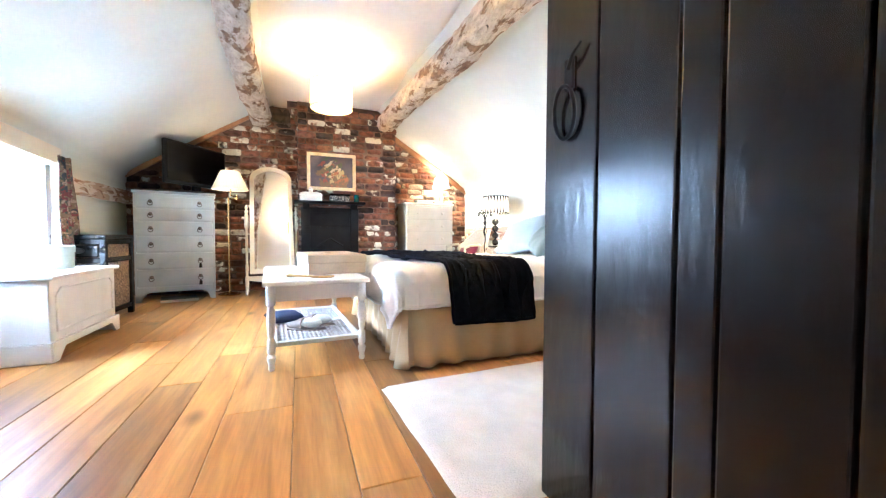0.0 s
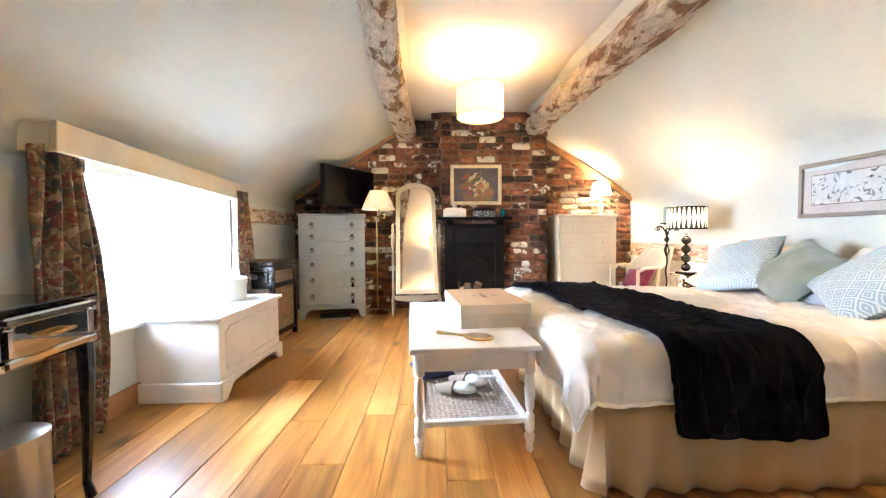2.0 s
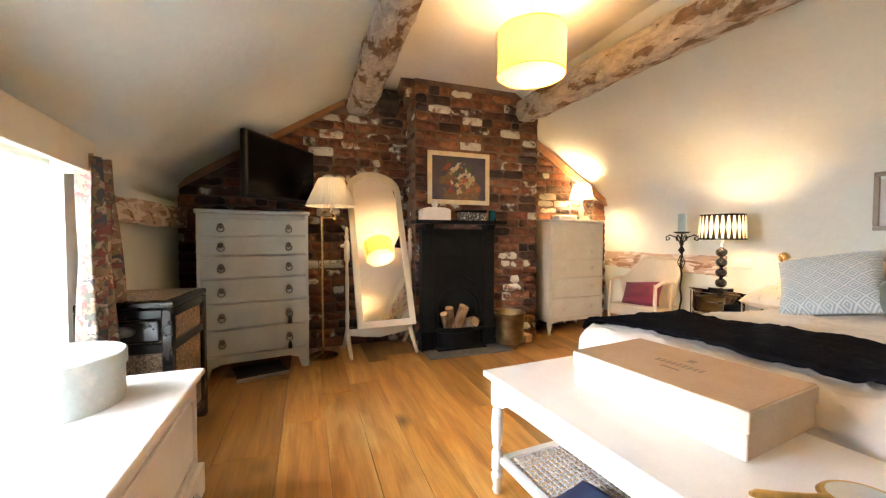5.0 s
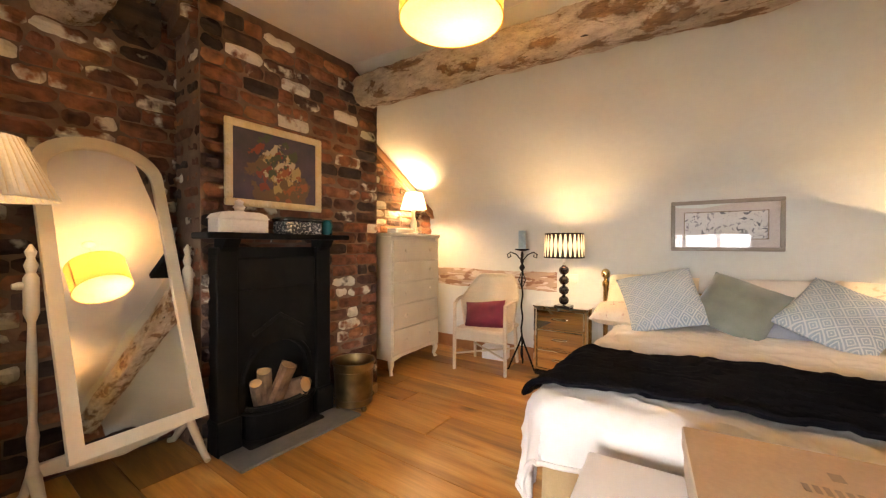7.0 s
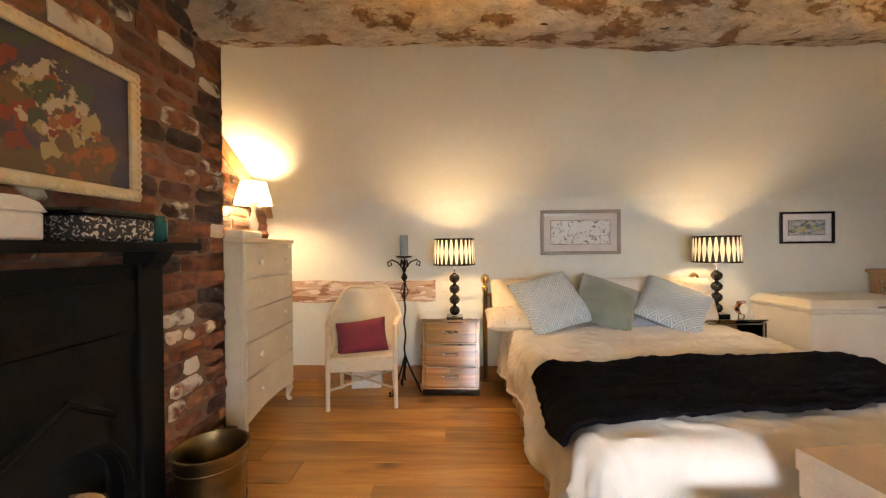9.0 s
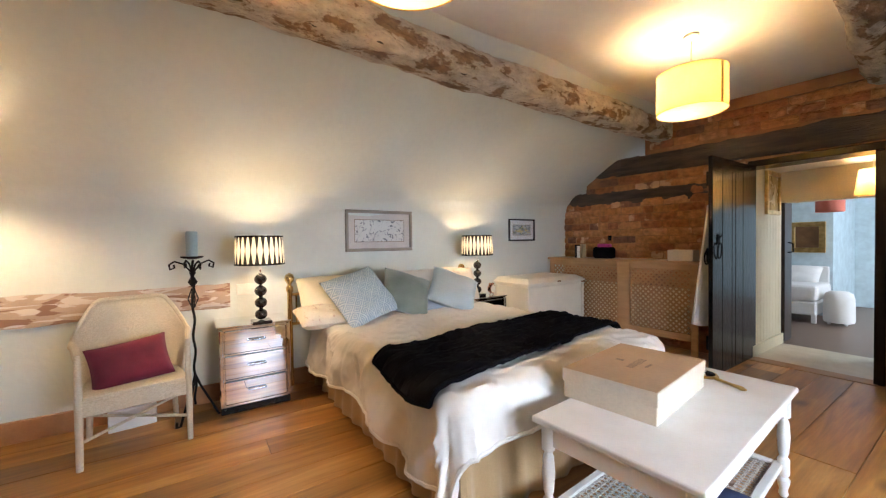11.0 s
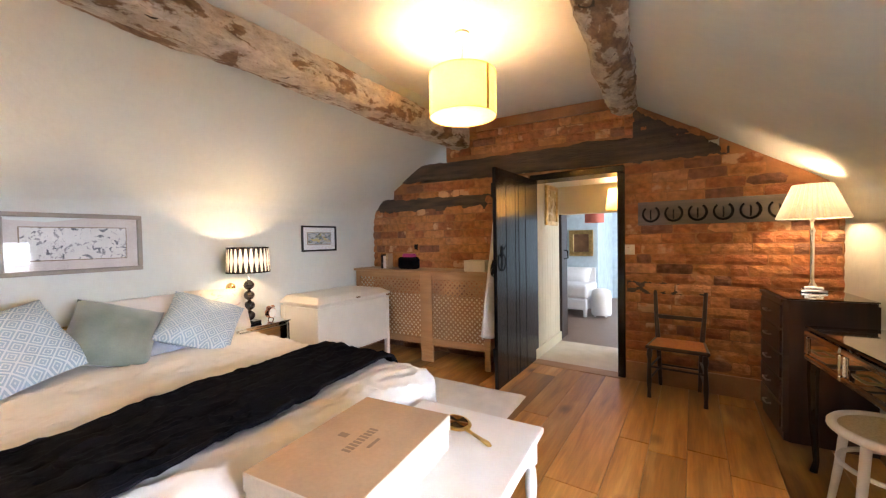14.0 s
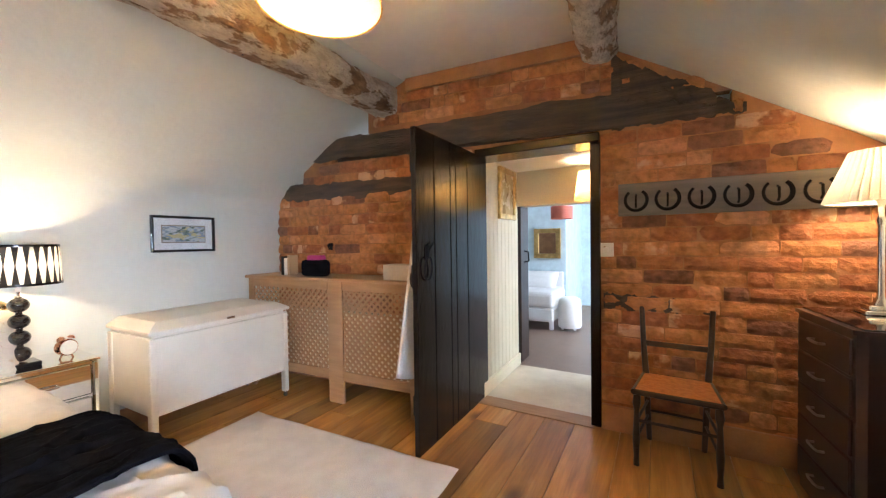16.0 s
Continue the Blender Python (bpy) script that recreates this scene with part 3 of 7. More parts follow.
def west_piece(y0, y1, z0, z1):
    n = max(1, int((y1 - y0) / 0.6))
    for k in range(n):
        a, b = lerp(y0, y1, k / n), lerp(y0, y1, (k + 1) / n)
        vs = [bw.verts.new((x, y, z)) for z in (z0, z1) for x, y in ((west_x(a), a), (west_x(b), b), (west_x(b) - 0.36, b), (west_x(a) - 0.36, a))]
        for f in ((0, 1, 2, 3), (4, 5, 6, 7), (0, 1, 5, 4), (1, 2, 6, 5), (2, 3, 7, 6), (3, 0, 4, 7)):
            bw.faces.new([vs[i] for i in f])


west_piece(0.15, 2.6, -0.02, 1.34), west_piece(2.6, W0, -0.02, 1.34), west_piece(W1, 6.3, -0.02, 1.34)
west_piece(W0, W1, -0.02, WZ0), west_piece(W0, W1, WZ1, 1.40)
wall_west = tagged(part("wall_west", bw, plaster), "low pale plaster wall with a wide window", "wall", kind="structure")

win = thing("window_1", -1.45, 3.61, 0, 0, "white painted casement window, washed out by daylight", "window", kind="structure")
part("window_sill", box(-0.06, -0.76, 0.45, 0.34, 0.76, 0.475, 0.006), white_paint, win)
for nm, c in (("window_frame", (-0.05, -0.75, 0.47, 0.02, 0.75, 0.53)), ("window_frame", (-0.05, -0.75, 1.30, 0.02, 0.75, 1.36)),
              ("window_frame", (-0.05, -0.75, 0.53, 0.02, -0.69, 1.30)), ("window_frame", (-0.05, 0.69, 0.53, 0.02, 0.75, 1.30)),
              ("mullion", (-0.045, -0.28, 0.53, 0.015, -0.22, 1.30)), ("mullion", (-0.045, 0.22, 0.53, 0.015, 0.28, 1.30)), ("glazing_bar", (-0.04, -0.69, 0.97, 0.01, 0.69, 1.0))):
    part(nm, box(*c, 0.006), white_paint, win)
for a, b in ((-0.69, -0.28), (-0.22, 0.22), (0.28, 0.69)):
    pn = part("pane", box(-0.022, a, 0.53, -0.016, b, 1.30, 0), clear_glass, win)
    pn.visible_shadow = False
backdrop_mat = bpy.data.materials.new("bright_overcast_sky")
backdrop_mat.use_nodes = True
bp = backdrop_mat.node_tree.nodes["Principled BSDF"]
bp.inputs["Base Color"].default_value = (0.8, 0.85, 0.9, 1)
bp.inputs["Emission Color"].default_value, bp.inputs["Emission Strength"].default_value = (0.93, 0.97, 1, 1), 5.0
tagged(part("backdrop", box(-12.0, -60, -30, -11.9, 80, 50, 0), backdrop_mat), "bright overcast sky outside the window", "sky", kind="structure")


# purlins: crooked, hewn, flaking
def purlin(name, line, r, seed):
    def along(y):
        for p, q in zip(line, line[1:]):
            if y <= q[1] or q is line[-1]:
                k = (y - p[1]) / (q[1] - p[1])
                k = k * k * (3 - 2 * k) * 0.5 + k * 0.5
                return lerp(p[0], q[0], k), lerp(p[2], q[2], k)

    def f(u, v):
        a = 2 * math.pi * v
        c, s = math.cos(a), math.sin(a)
        k = 1 / max(abs(c), abs(s)) ** 0.55
        y = lerp(line[0][1], line[-1][1], u)
        x0, z0 = along(y)
        chip = max(0.0, noise.noise(Vector((c * 2.6 + seed, y * 5.2, s * 2.6 + 4))) - 0.18)
        rr = r * k * (1 + 0.15 * noise.noise(Vector((c * 1.2 + seed, y * 2.2, s * 1.2))) + 0.09 * noise.noise(Vector((c * 3 + seed, y * 9, s * 3))) + 0.06 * noise.noise(Vector((c * 7 + seed, y * 24, s * 7))) - 0.12 * chip)
        bend = 0.012 * math.sin(u * 5 + seed) + 0.008 * math.sin(u * 11 + seed)
        return (x0 + bend * 0.6 + rr * c * 1.02, y, z0 + bend * 0.5 + rr * s * 0.92)
    bm = grid(320, 44, f)
    bmesh.ops.remove_doubles(bm, verts=bm.verts[:], dist=0.0005)
    return tagged(part(name, bm, purlin_wood, smooth=True), "crooked hewn oak roof purlin with flaking limewash", "beam", kind="structure")


purlin("roof_purlin", [(2.03, 0.45, 2.295), (1.965, 2.0, 2.285), (1.915, 3.4, 2.268), (1.88, 3.9, 2.275), (1.815, 5.0, 2.282), (1.775, 6.15, 2.285)], 0.116, 2.0)
purlin("roof_purlin", [(0.465, 0.40, 2.40), (0.39, 1.46, 2.345), (0.255, 3.0, 2.345), (0.20, 4.0, 2.335), (0.20, 5.05, 2.285), (0.20, 6.10, 2.28)], 0.116, 8.3)


def skirting(name, pts, h=0.13, t=0.022, mt=None, flip=1):
    bm = bmesh.new()
    for (xa, ya), (xb, yb) in zip(pts, pts[1:]):
        d = Vector((xb - xa, yb - ya, 0))
        ang = math.atan2(d.y, d.x)
        m = Matrix.Translation((xa, ya, 0)) @ Matrix.Rotation(ang, 4, "Z")
        box(0, 0, 0.0, d.length, t * flip, h, 0.004, bm, m)
    return tagged(part(name, bm, mt or oak_trim), "brown oak skirting board along the wall", "baseboard", kind="structure")


skirting("baseboard", [(3.2, 0.78), (3.2, 6.08)], flip=1)
skirting("baseboard", [(west_x(y) , y) for y in (0.5, 2.6, 6.0)], 0.12, 0.022, flip=-1)
skirting("baseboard", [(-0.86, 0.482), (0.46, 0.482)], 0.16, 0.024, flip=1)

# timbers set in the plaster of the long walls
def rough_timber(name, x0, x1, y0, y1, z0, z1, label, mt, seed):
    def f(u, v):
        y = lerp(y0, y1, u)
        a = [(x0, z0), (x1, z0), (x1, z1), (x0, z1), (x0, z0)]
        k = v * 4
        i = min(int(k), 3)
        x, z = lerp(a[i][0], a[i + 1][0], k - i), lerp(a[i][1], a[i + 1][1], k - i)
        return (x + wob((seed, y * 7, z * 9), 1, 0.006), y, z + wob((seed + 4, y * 2.2, i), 1, 0.022) + wob((seed, y * 12, z), 1, 0.006))
    return tagged(part(name, grid(48, 16, f), mt, smooth=True), label, "timber", kind="structure")


rough_timber("exposed_timber", 3.22, 3.182, 4.63, 6.06, 0.685, 0.86, "rough bare timber set into the plaster wall", ex_timber, 3)
rough_timber("exposed_timber", -1.26, -1.185, 4.52, 5.95, 1.10, 1.24, "rough bare timber set into the low plaster wall", ex_timber, 6)

# landing and far room beyond the door
def slab(name, c, mt, label, cat="wall"):
    return tagged(part(name, box(*c, 0), mt), label, cat, kind="structure")


slab("floor_landing", (-0.9, -0.45, -0.06, 1.9, 0.52, -0.003), lino, "pale stone-coloured landing floor", "floor")
slab("floor_far_room", (-2.2, -4.2, -0.06, 4.2, -0.45, -0.006), far_floor_wood, "brown wooden boards of the far room", "floor")
slab("wall_landing_west", (-1.0, -0.5, 0, -0.9, 0.2, 2.5), plaster, "plain landing wall")
slab("wall_landing_south", (-0.9, -0.55, 0, 0.35, -0.45, 2.1), panel_cream, "cream boarded landing wall")
slab("wall_landing_header", (-0.9, -0.62, 1.52, 1.6, -0.45, 2.2), panel_cream, "cream boarded bulkhead over the far opening")
slab("ceiling_landing", (-1.0, -0.62, 1.845, 1.9, 0.40, 2.1), ceil_paint, "low cream landing ceiling", "ceiling")
slab("ceiling_far_room", (-2.2, -4.2, 2.2, 4.2, -0.6, 2.3), ceil_paint, "white ceiling of the far room", "ceiling")
slab("wall_far_south", (-2.2, -4.2, 0, 1.33, -4.1, 2.3), pale_blue, "pale blue wall of the far room")
slab("wall_far_mirror", (1.33, -2.9, 0, 4.2, -2.72, 2.3), pale_blue, "pale blue wall with a gilt mirror")
slab("wall_far_return", (1.33, -4.2, 0, 1.41, -2.9, 2.3), pale_blue, "pale blue wall return")
slab("wall_far_west", (-2.3, -4.2, 0, -2.2, -0.5, 2.3), pale_blue, "pale blue end wall")
slab("wall_far_east", (4.2, -4.2, 0, 4.3, -0.5, 2.3), pale_blue, "pale blue end wall")
wl = tagged(part("wall_landing_east", box(1.335, -0.47, 0, 1.5, 0.42, 2.1, 0), panel_cream), "cream tongue-and-groove boarded landing wall", "wall", kind="structure")
for k in range(10):
    part("board", box(1.318, -0.46 + k * 0.088, 0.02, 1.336, -0.375 + k * 0.088, 2.03, 0.004), panel_cream, wl)
part("skirting_strip", box(1.296, -0.46, 0.0, 1.318, 0.42, 0.11, 0.004), panel_cream, wl)


# ---- furniture helpers ----
def knob(parent, x, y, z, mt=brass, r=0.014):
    return part("knob", lathe([(0.004, 0), (0.006, 0.008), (r, 0.014), (r, 0.022), (r * 0.6, 0.027)], 12, m=Matrix.Translation((x, y, z)) @ Matrix.Rotation(radians(90), 4, "X")), mt, parent, smooth=True)


def drop_handle(parent, x, y, z, mt=pewter):
    h = part("handle", lathe([(0.020, 0), (0.020, 0.003), (0.010, 0.008), (0.006, 0.016)], 12, m=Matrix.Translation((x, y, z)) @ Matrix.Rotation(radians(90), 4, "X")), mt, parent, smooth=True)
    ring = [(x + 0.022 * math.cos(a), y - 0.016, z - 0.020 + 0.022 * math.sin(a)) for a in (2 * math.pi * k / 16 for k in range(16))]
    part("ring", tube(ring, 0.0045, 6, closed=True), mt, h, smooth=True)
    return h


def bar_handle(parent, x, y, z, w, mt=chrome, axis="x"):
    if axis == "x":
        pts = [(x - w / 2, y, z), (x - w / 2, y - 0.022, z), (x - w / 4, y - 0.026, z), (x + w / 4, y - 0.026, z), (x + w / 2, y - 0.022, z), (x + w / 2, y, z)]
    return part("handle", tube(pts, 0.0055, 8), mt, parent, smooth=True)


def shade_pleated(parent, z0, z1, r0, r1, mt, n=44, name="shade", amp=0.006):
    def f(u, v):
        a = 2 * math.pi * u
        r = lerp(r0, r1, v) + amp * (0.5 + 0.5 * math.cos(a * n)) * (0.3 + 0.7 * (1 - v))
        return (r * math.cos(a), r * math.sin(a), lerp(z0, z1, v))
    bm = grid(n * 4, 4, f)
    bmesh.ops.remove_doubles(bm, verts=bm.verts[:], dist=0.0002)
    s = part(name, bm, mt, parent)
    folds = bmesh.new()
    for k in range(n):
        a = 2 * math.pi * (k + 0.5) / n
        c, d = math.cos(a), math.sin(a)
        tube([((r0 + 0.001) * c, (r0 + 0.001) * d, z0), ((r1 + 0.001) * c, (r1 + 0.001) * d, z1)], 0.0030, 4, folds)
    part("pleat_folds", folds, cream_cloth, s)
    part("trim", tube([(r0 * 1.01 * math.cos(a), r0 * 1.01 * math.sin(a), z0) for a in (2 * math.pi * k / 40 for k in range(40))], 0.004, 6, closed=True), mt, s)
    return s


def bulb(parent, z, energy, size=0.03, col=WARM):
    part("bulb", lathe([(0.008, -0.05), (0.012, -0.03), (0.024, 0.0), (0.026, 0.02), (0.015, 0.042), (0.003, 0.047)], 12, m=Matrix.Translation((0, 0, z))), ceramic, parent, smooth=True)
    d = bpy.data.lights.new("lamp_light", "POINT")
    d.energy, d.color, d.shadow_soft_size = energy, col, size
    ob = new("lamp_light", d)
    ob.parent = parent
    ob.location = (0, 0.0, z + 0.085)
    return ob


# ---- door, its frame and ironwork ----
door = thing("door_1", 1.325, 0.56, 0, 0, "open dark-painted plank door with a black iron ring latch", "door", kind="structure")
ys = [0.0, 0.15, 0.317, 0.393, 0.590, 0.785]
for a, b in zip(ys, ys[1:]):
    part("plank", box(-0.040, a + 0.002, 0.012, -0.008, b - 0.002, 1.822, 0.005, seg=2), door_paint, door)
for z in (0.22, 0.95, 1.58):
    part("ledge", box(-0.010, 0.03, z, 0.018, 0.76, z + 0.12, 0.006), door_paint, door)
latch = part("latch", box(-0.048, 0.665, 1.10, -0.038, 0.70, 1.18, 0.004), iron, door, "black iron ring latch")
part("ring", tube([(-0.054 - 0.004 * math.sin(a), 0.688 + 0.037 * math.cos(a), 1.045 + 0.064 * math.sin(a)) for a in (2 * math.pi * k / 24 for k in range(24))], 0.0055, 8, closed=True), iron, latch, smooth=True)
part("thumb_bar", tube([(-0.05, 0.68, 1.15), (-0.058, 0.655, 1.175), (-0.053, 0.63, 1.195)], [0.006, 0.005, 0.003], 8), iron, latch, smooth=True)
lr = part("latch", box(0.018, 0.66, 0.95, 0.024, 0.70, 1.07, 0.003), iron, door, "black iron ring latch")
part("ring", tube([(0.040, 0.685 + 0.042 * math.cos(a), 0.985 + 0.055 * math.sin(a)) for a in (2 * math.pi * k / 24 for k in range(24))], 0.0065, 8, closed=True), iron, lr, smooth=True)
for z in (0.35, 1.45):
    part("strap_hinge", prism([(0.0, z - 0.02), (0.0, z + 0.02), (0.35, z + 0.008), (0.37, z), (0.35, z - 0.008)], 0.018, 0.023, axis="x"), iron, door)
fr = thing("door_frame", 0, 0, 0, 0, "dark-painted timber door frame in the brick wall", "door frame", kind="structure")
part("jamb", box(0.465, 0.30, 0.0, 0.525, 0.50, 1.83, 0.006), door_paint, fr)
part("jamb", box(1.300, 0.34, 0.0, 1.318, 0.55, 1.83, 0.004), door_paint, fr)
part("head", box(0.465, 0.30, 1.80, 1.335, 0.545, 1.86, 0.006), door_paint, fr)
part("threshold", box(0.50, 0.38, -0.01, 1.30, 0.53, 0.006, 0.003), oak_new, fr)
robe = thing("bathrobe", 1.36, 1.20, 0, 0, "white towelling robe hanging behind the open door", "robe")


def robe_f(u, v):
    z = lerp(1.42, 0.42, v)
    w = 0.10 + 0.11 * v
    return (0.02 + 0.035 * math.sin(u * 9) * (0.3 + v) + 0.03 * v, -0.10 + (u - 0.5) * 2 * w * 0.9 + 0.17 * v * 0.4, z + 0.02 * math.sin(u * 7))


solid(part("cloth", grid(20, 20, robe_f), wool_white, robe, smooth=True), 0.02)
part("hook", tube([(-0.02, -0.1, 1.45), (0.02, -0.1, 1.44), (0.03, -0.1, 1.46)], 0.005, 6), iron, robe)


# ---- ceiling pendants ----
def pendant(x, y, power):
    t = thing("pendant_lamp", x, y, 0, 0, "drum pendant lamp in pale yellow cloth, lit", "lamp", "ceiling pendants")
    s = part("shade", grid(64, 1, lambda u, v: (0.196 * math.cos(2 * math.pi * u), 0.196 * math.sin(2 * math.pi * u), lerp(1.962, 2.212, v))), shade_yellow, t, smooth=True)
    part("seam", box(-0.1985, -0.008, 1.964, -0.1955, 0.008, 2.21, 0), shade_seam, s, m=Matrix.Rotation(radians(-15), 4, "Z"))
    for z in (1.964, 2.21):
        part("rim", tube([(0.196 * math.cos(a), 0.196 * math.sin(a), z) for a in (2 * math.pi * k / 48 for k in range(48))], 0.003, 6, closed=True), shade_yellow, s)
    part("diffuser", lathe([(0.001, 1.965), (0.194, 1.965), (0.194, 1.968), (0.001, 1.968)], 48, cap=False), diffuser_mat, t)
    part("flex", tube([(0, 0, 2.15), (0, 0, 2.44)], 0.004, 8), white_paint, t)
    part("ceiling_rose", lathe([(0.045, 2.452), (0.045, 2.438), (0.03, 2.425), (0.008, 2.415)], 24), white_paint, t, smooth=True)
    for k in range(3):
        a = 2 * math.pi * k / 3
        part("spider", tube([(0.01 * math.cos(a), 0.01 * math.sin(a), 2.16), (0.195 * math.cos(a), 0.195 * math.sin(a), 2.208)], 0.002, 5), white_paint, t)
    part("bulb", lathe([(0.013, 2.16), (0.014, 2.12), (0.03, 2.07), (0.028, 2.045), (0.005, 2.03)], 14), ceramic, t, smooth=True)
    d = bpy.data.lights.new("lamp_light", "POINT")
    d.energy, d.color, d.shadow_soft_size = power, (1.0, 0.64, 0.29), 0.09
    ob = new("lamp_light", d)
    ob.parent, ob.location = t, (0.05, 0.0, 2.105)


pendant(0.958, 4.30, 30)
pendant(1.098, 2.16, 31)


# ---- grey chest of drawers, television, trunk ----
def drawers_front(t, w, zs, y, mt, gap=0.008, inset=0.02, handle=None, hx=0.24):
    for a, b in zip(zs, zs[1:]):
        d = part("drawer", box(-w / 2 + inset, y - 0.012, a + gap, w / 2 - inset, y + 0.014, b - gap, 0.003, seg=2), mt, t)
        if handle:
            for s in (-1, 1):
                handle(d, s * hx, y - 0.012, (a + b) / 2 + 0.006)


gc = thing("tall_chest_of_drawers", -0.635, 5.48, 0, 11.0, "grey-blue painted six-drawer chest with tarnished drop handles", "chest of drawers")
part("body", box(-0.37, 0.018, 0.10, 0.37, 0.43, 1.195, 0.005), grey_paint, gc)
part("top", box(-0.385, -0.012, 1.195, 0.385, 0.44, 1.222, 0.008, seg=2), grey_paint, gc)
drawers_front(gc, 0.74, [0.17, 0.36, 0.545, 0.725, 0.89, 1.03, 1.165], 0.0, grey_paint, handle=drop_handle, hx=0.225)
for s in (-1, 1):
    part("stile", box(s * 0.36 - 0.012, -0.006, 0.10, s * 0.36 + 0.012, 0.02, 1.195, 0.003), grey_paint, gc)
part("apron", prism([(-0.37, 0.16), (0.37, 0.16), (0.37, 0.0), (0.32, 0.0), (0.29, 0.085), (0.22, 0.11), (-0.22, 0.11), (-0.29, 0.085), (-0.32, 0.0), (-0.37, 0.0)], -0.004, 0.02), grey_paint, gc)
for s in (-1, 1):
    part("foot", box(s * 0.345 - 0.025, 0.38, 0.0, s * 0.345 + 0.025, 0.43, 0.12, 0.004), grey_paint, gc)
for z in (0.42, 0.225):
    part("key_tassel", tube([(0.225, -0.03, z), (0.227, -0.034, z - 0.02), (0.226, -0.034, z - 0.055)], [0.006, 0.014, 0.016], 8), black_wood, gc, "dark key tassel", smooth=True)
sc = thing("bathroom_scale", -0.62, 5.50, 0, 16, "flat dark scale with a pale rim under the chest", "scale")
part("platform", box(-0.17, -0.14, 0.012, 0.17, 0.14, 0.032, 0.006), black_plastic, sc)
part("rim", box(-0.175, -0.148, 0.0, 0.175, -0.138, 0.028, 0.003), steel, sc)
tv = thing("television", -0.449, 5.615, 1.222, 56, "black flat-screen television on the grey chest", "television")
tv.scale = (1.05, 1, 0.925)
part("casing", box(-0.39, -0.012, 0.085, 0.39, 0.035, 0.595, 0.012, seg=2), black_plastic, tv)
part("screen", box(-0.365, -0.0155, 0.125, 0.365, -0.0115, 0.575, 0.001), tv_screen, tv, "dark glossy screen")
part("neck", box(-0.05, 0.0, 0.02, 0.05, 0.03, 0.10, 0.004), black_plastic, tv)
part("foot", lathe([(0.17, 0.0), (0.17, 0.008), (0.12, 0.018), (0.03, 0.024)], 32), black_plastic, tv, smooth=True)

tr = thing("wicker_cabinet", -1.03, 4.64, 0, -3, "wicker trunk cabinet with black lacquer frame beside the chest", "cabinet")
part("body", box(-0.17, -0.22, 0.08, 0.17, 0.22, 0.70, 0.004), wicker, tr)
part("top", box(-0.195, -0.25, 0.70, 0.195, 0.25, 0.735, 0.012, seg=2), black_wood, tr)
part("top_panel", box(-0.16, -0.215, 0.733, 0.16, 0.215, 0.739, 0.002), wicker, tr)
for sx in (-1, 1):
    for sy in (-1, 1):
        part("post", box(sx * 0.17 - 0.022, sy * 0.225 - 0.022, 0.0, sx * 0.17 + 0.022, sy * 0.225 + 0.022, 0.70, 0.006), black_wood, tr)
for z in (0.06, 0.50, 0.655):
    part("rail", box(-0.17, -0.238, z, 0.17, -0.212, z + 0.045, 0.005), black_wood, tr)
    part("rail", box(0.165, -0.22, z, 0.188, 0.22, z + 0.045, 0.005), black_wood, tr)
part("drawer", box(-0.14, -0.236, 0.55, 0.14, -0.215, 0.65, 0.008), black_wood, tr)
part("cup_handle", lathe([(0.05, 0), (0.045, 0.015), (0.02, 0.022)], 16, m=Matrix.Translation((0.0, -0.236, 0.605)) @ Matrix.Rotation(radians(90), 4, "X") @ Matrix.Diagonal((1, 0.5, 1, 1))), pewter, tr, smooth=True)

# ---- swing-arm floor lamp ----
fl = thing("floor_lamp", -0.155, 5.745, 0, 0, "brass swing-arm floor lamp with a pleated cream shade", "floor lamp")
part("base", lathe([(0.125, 0), (0.125, 0.012), (0.10, 0.022), (0.03, 0.03), (0.014, 0.045)], 32), brass, fl, smooth=True)
part("pole", tube([(0, 0, 0.03), (0, 0, 1.20)], 0.0105, 12), brass, fl, smooth=True)
part("arm", tube([(0, 0, 1.19), (0.10, -0.05, 1.19), (0.10, -0.06, 1.205), (0.06, -0.25, 1.205), (0.06, -0.25, 1.30)], 0.007, 8), brass, fl, smooth=True)
part("swivel", lathe([(0.012, 1.17), (0.014, 1.18), (0.014, 1.21), (0.006, 1.225)], 12, m=Matrix.Translation((0.1, -0.055, 0))), brass, fl, smooth=True)
sh = new("shade_mount")
sh.parent, sh.location = fl, (0.06, -0.25, 0)
shade_pleated(sh, 1.272, 1.485, 0.188, 0.095, shade_cream, 40)
bulb(sh, 1.33, 2.5)

# ---- cheval mirror ----
cm = thing("cheval_mirror", 0.33, 5.735, 0, 5, "cream arched cheval mirror tilted back on turned posts", "mirror")
for s in (-1, 1):
    x = s * 0.287
    part("post", lathe([(0.018, 0.16), (0.022, 0.20), (0.014, 0.24), (0.02, 0.34), (0.013, 0.40), (0.017, 0.62), (0.012, 0.80), (0.024, 0.84), (0.024, 0.98), (0.014, 1.0), (0.022, 1.03), (0.012, 1.06), (0.019, 1.085), (0.004, 1.115)], 16, m=Matrix.Translation((x, 0, 0))), cream_paint, cm, smooth=True)
    part("foot", tube([(x, -0.19, 0.012), (x, -0.16, 0.03), (x, -0.06, 0.13), (x, 0.0, 0.19), (x, 0.06, 0.13), (x, 0.16, 0.03), (x, 0.21, 0.012)], [0.014, 0.016, 0.02, 0.024, 0.02, 0.016, 0.014], 10), cream_paint, cm, smooth=True)
    part("pivot", lathe([(0.016, 0), (0.016, 0.015), (0.01, 0.03)], 12, m=Matrix.Translation((s * 0.31, 0, 0.95)) @ Matrix.Rotation(radians(90 * s), 4, "Y")), cream_paint, cm)
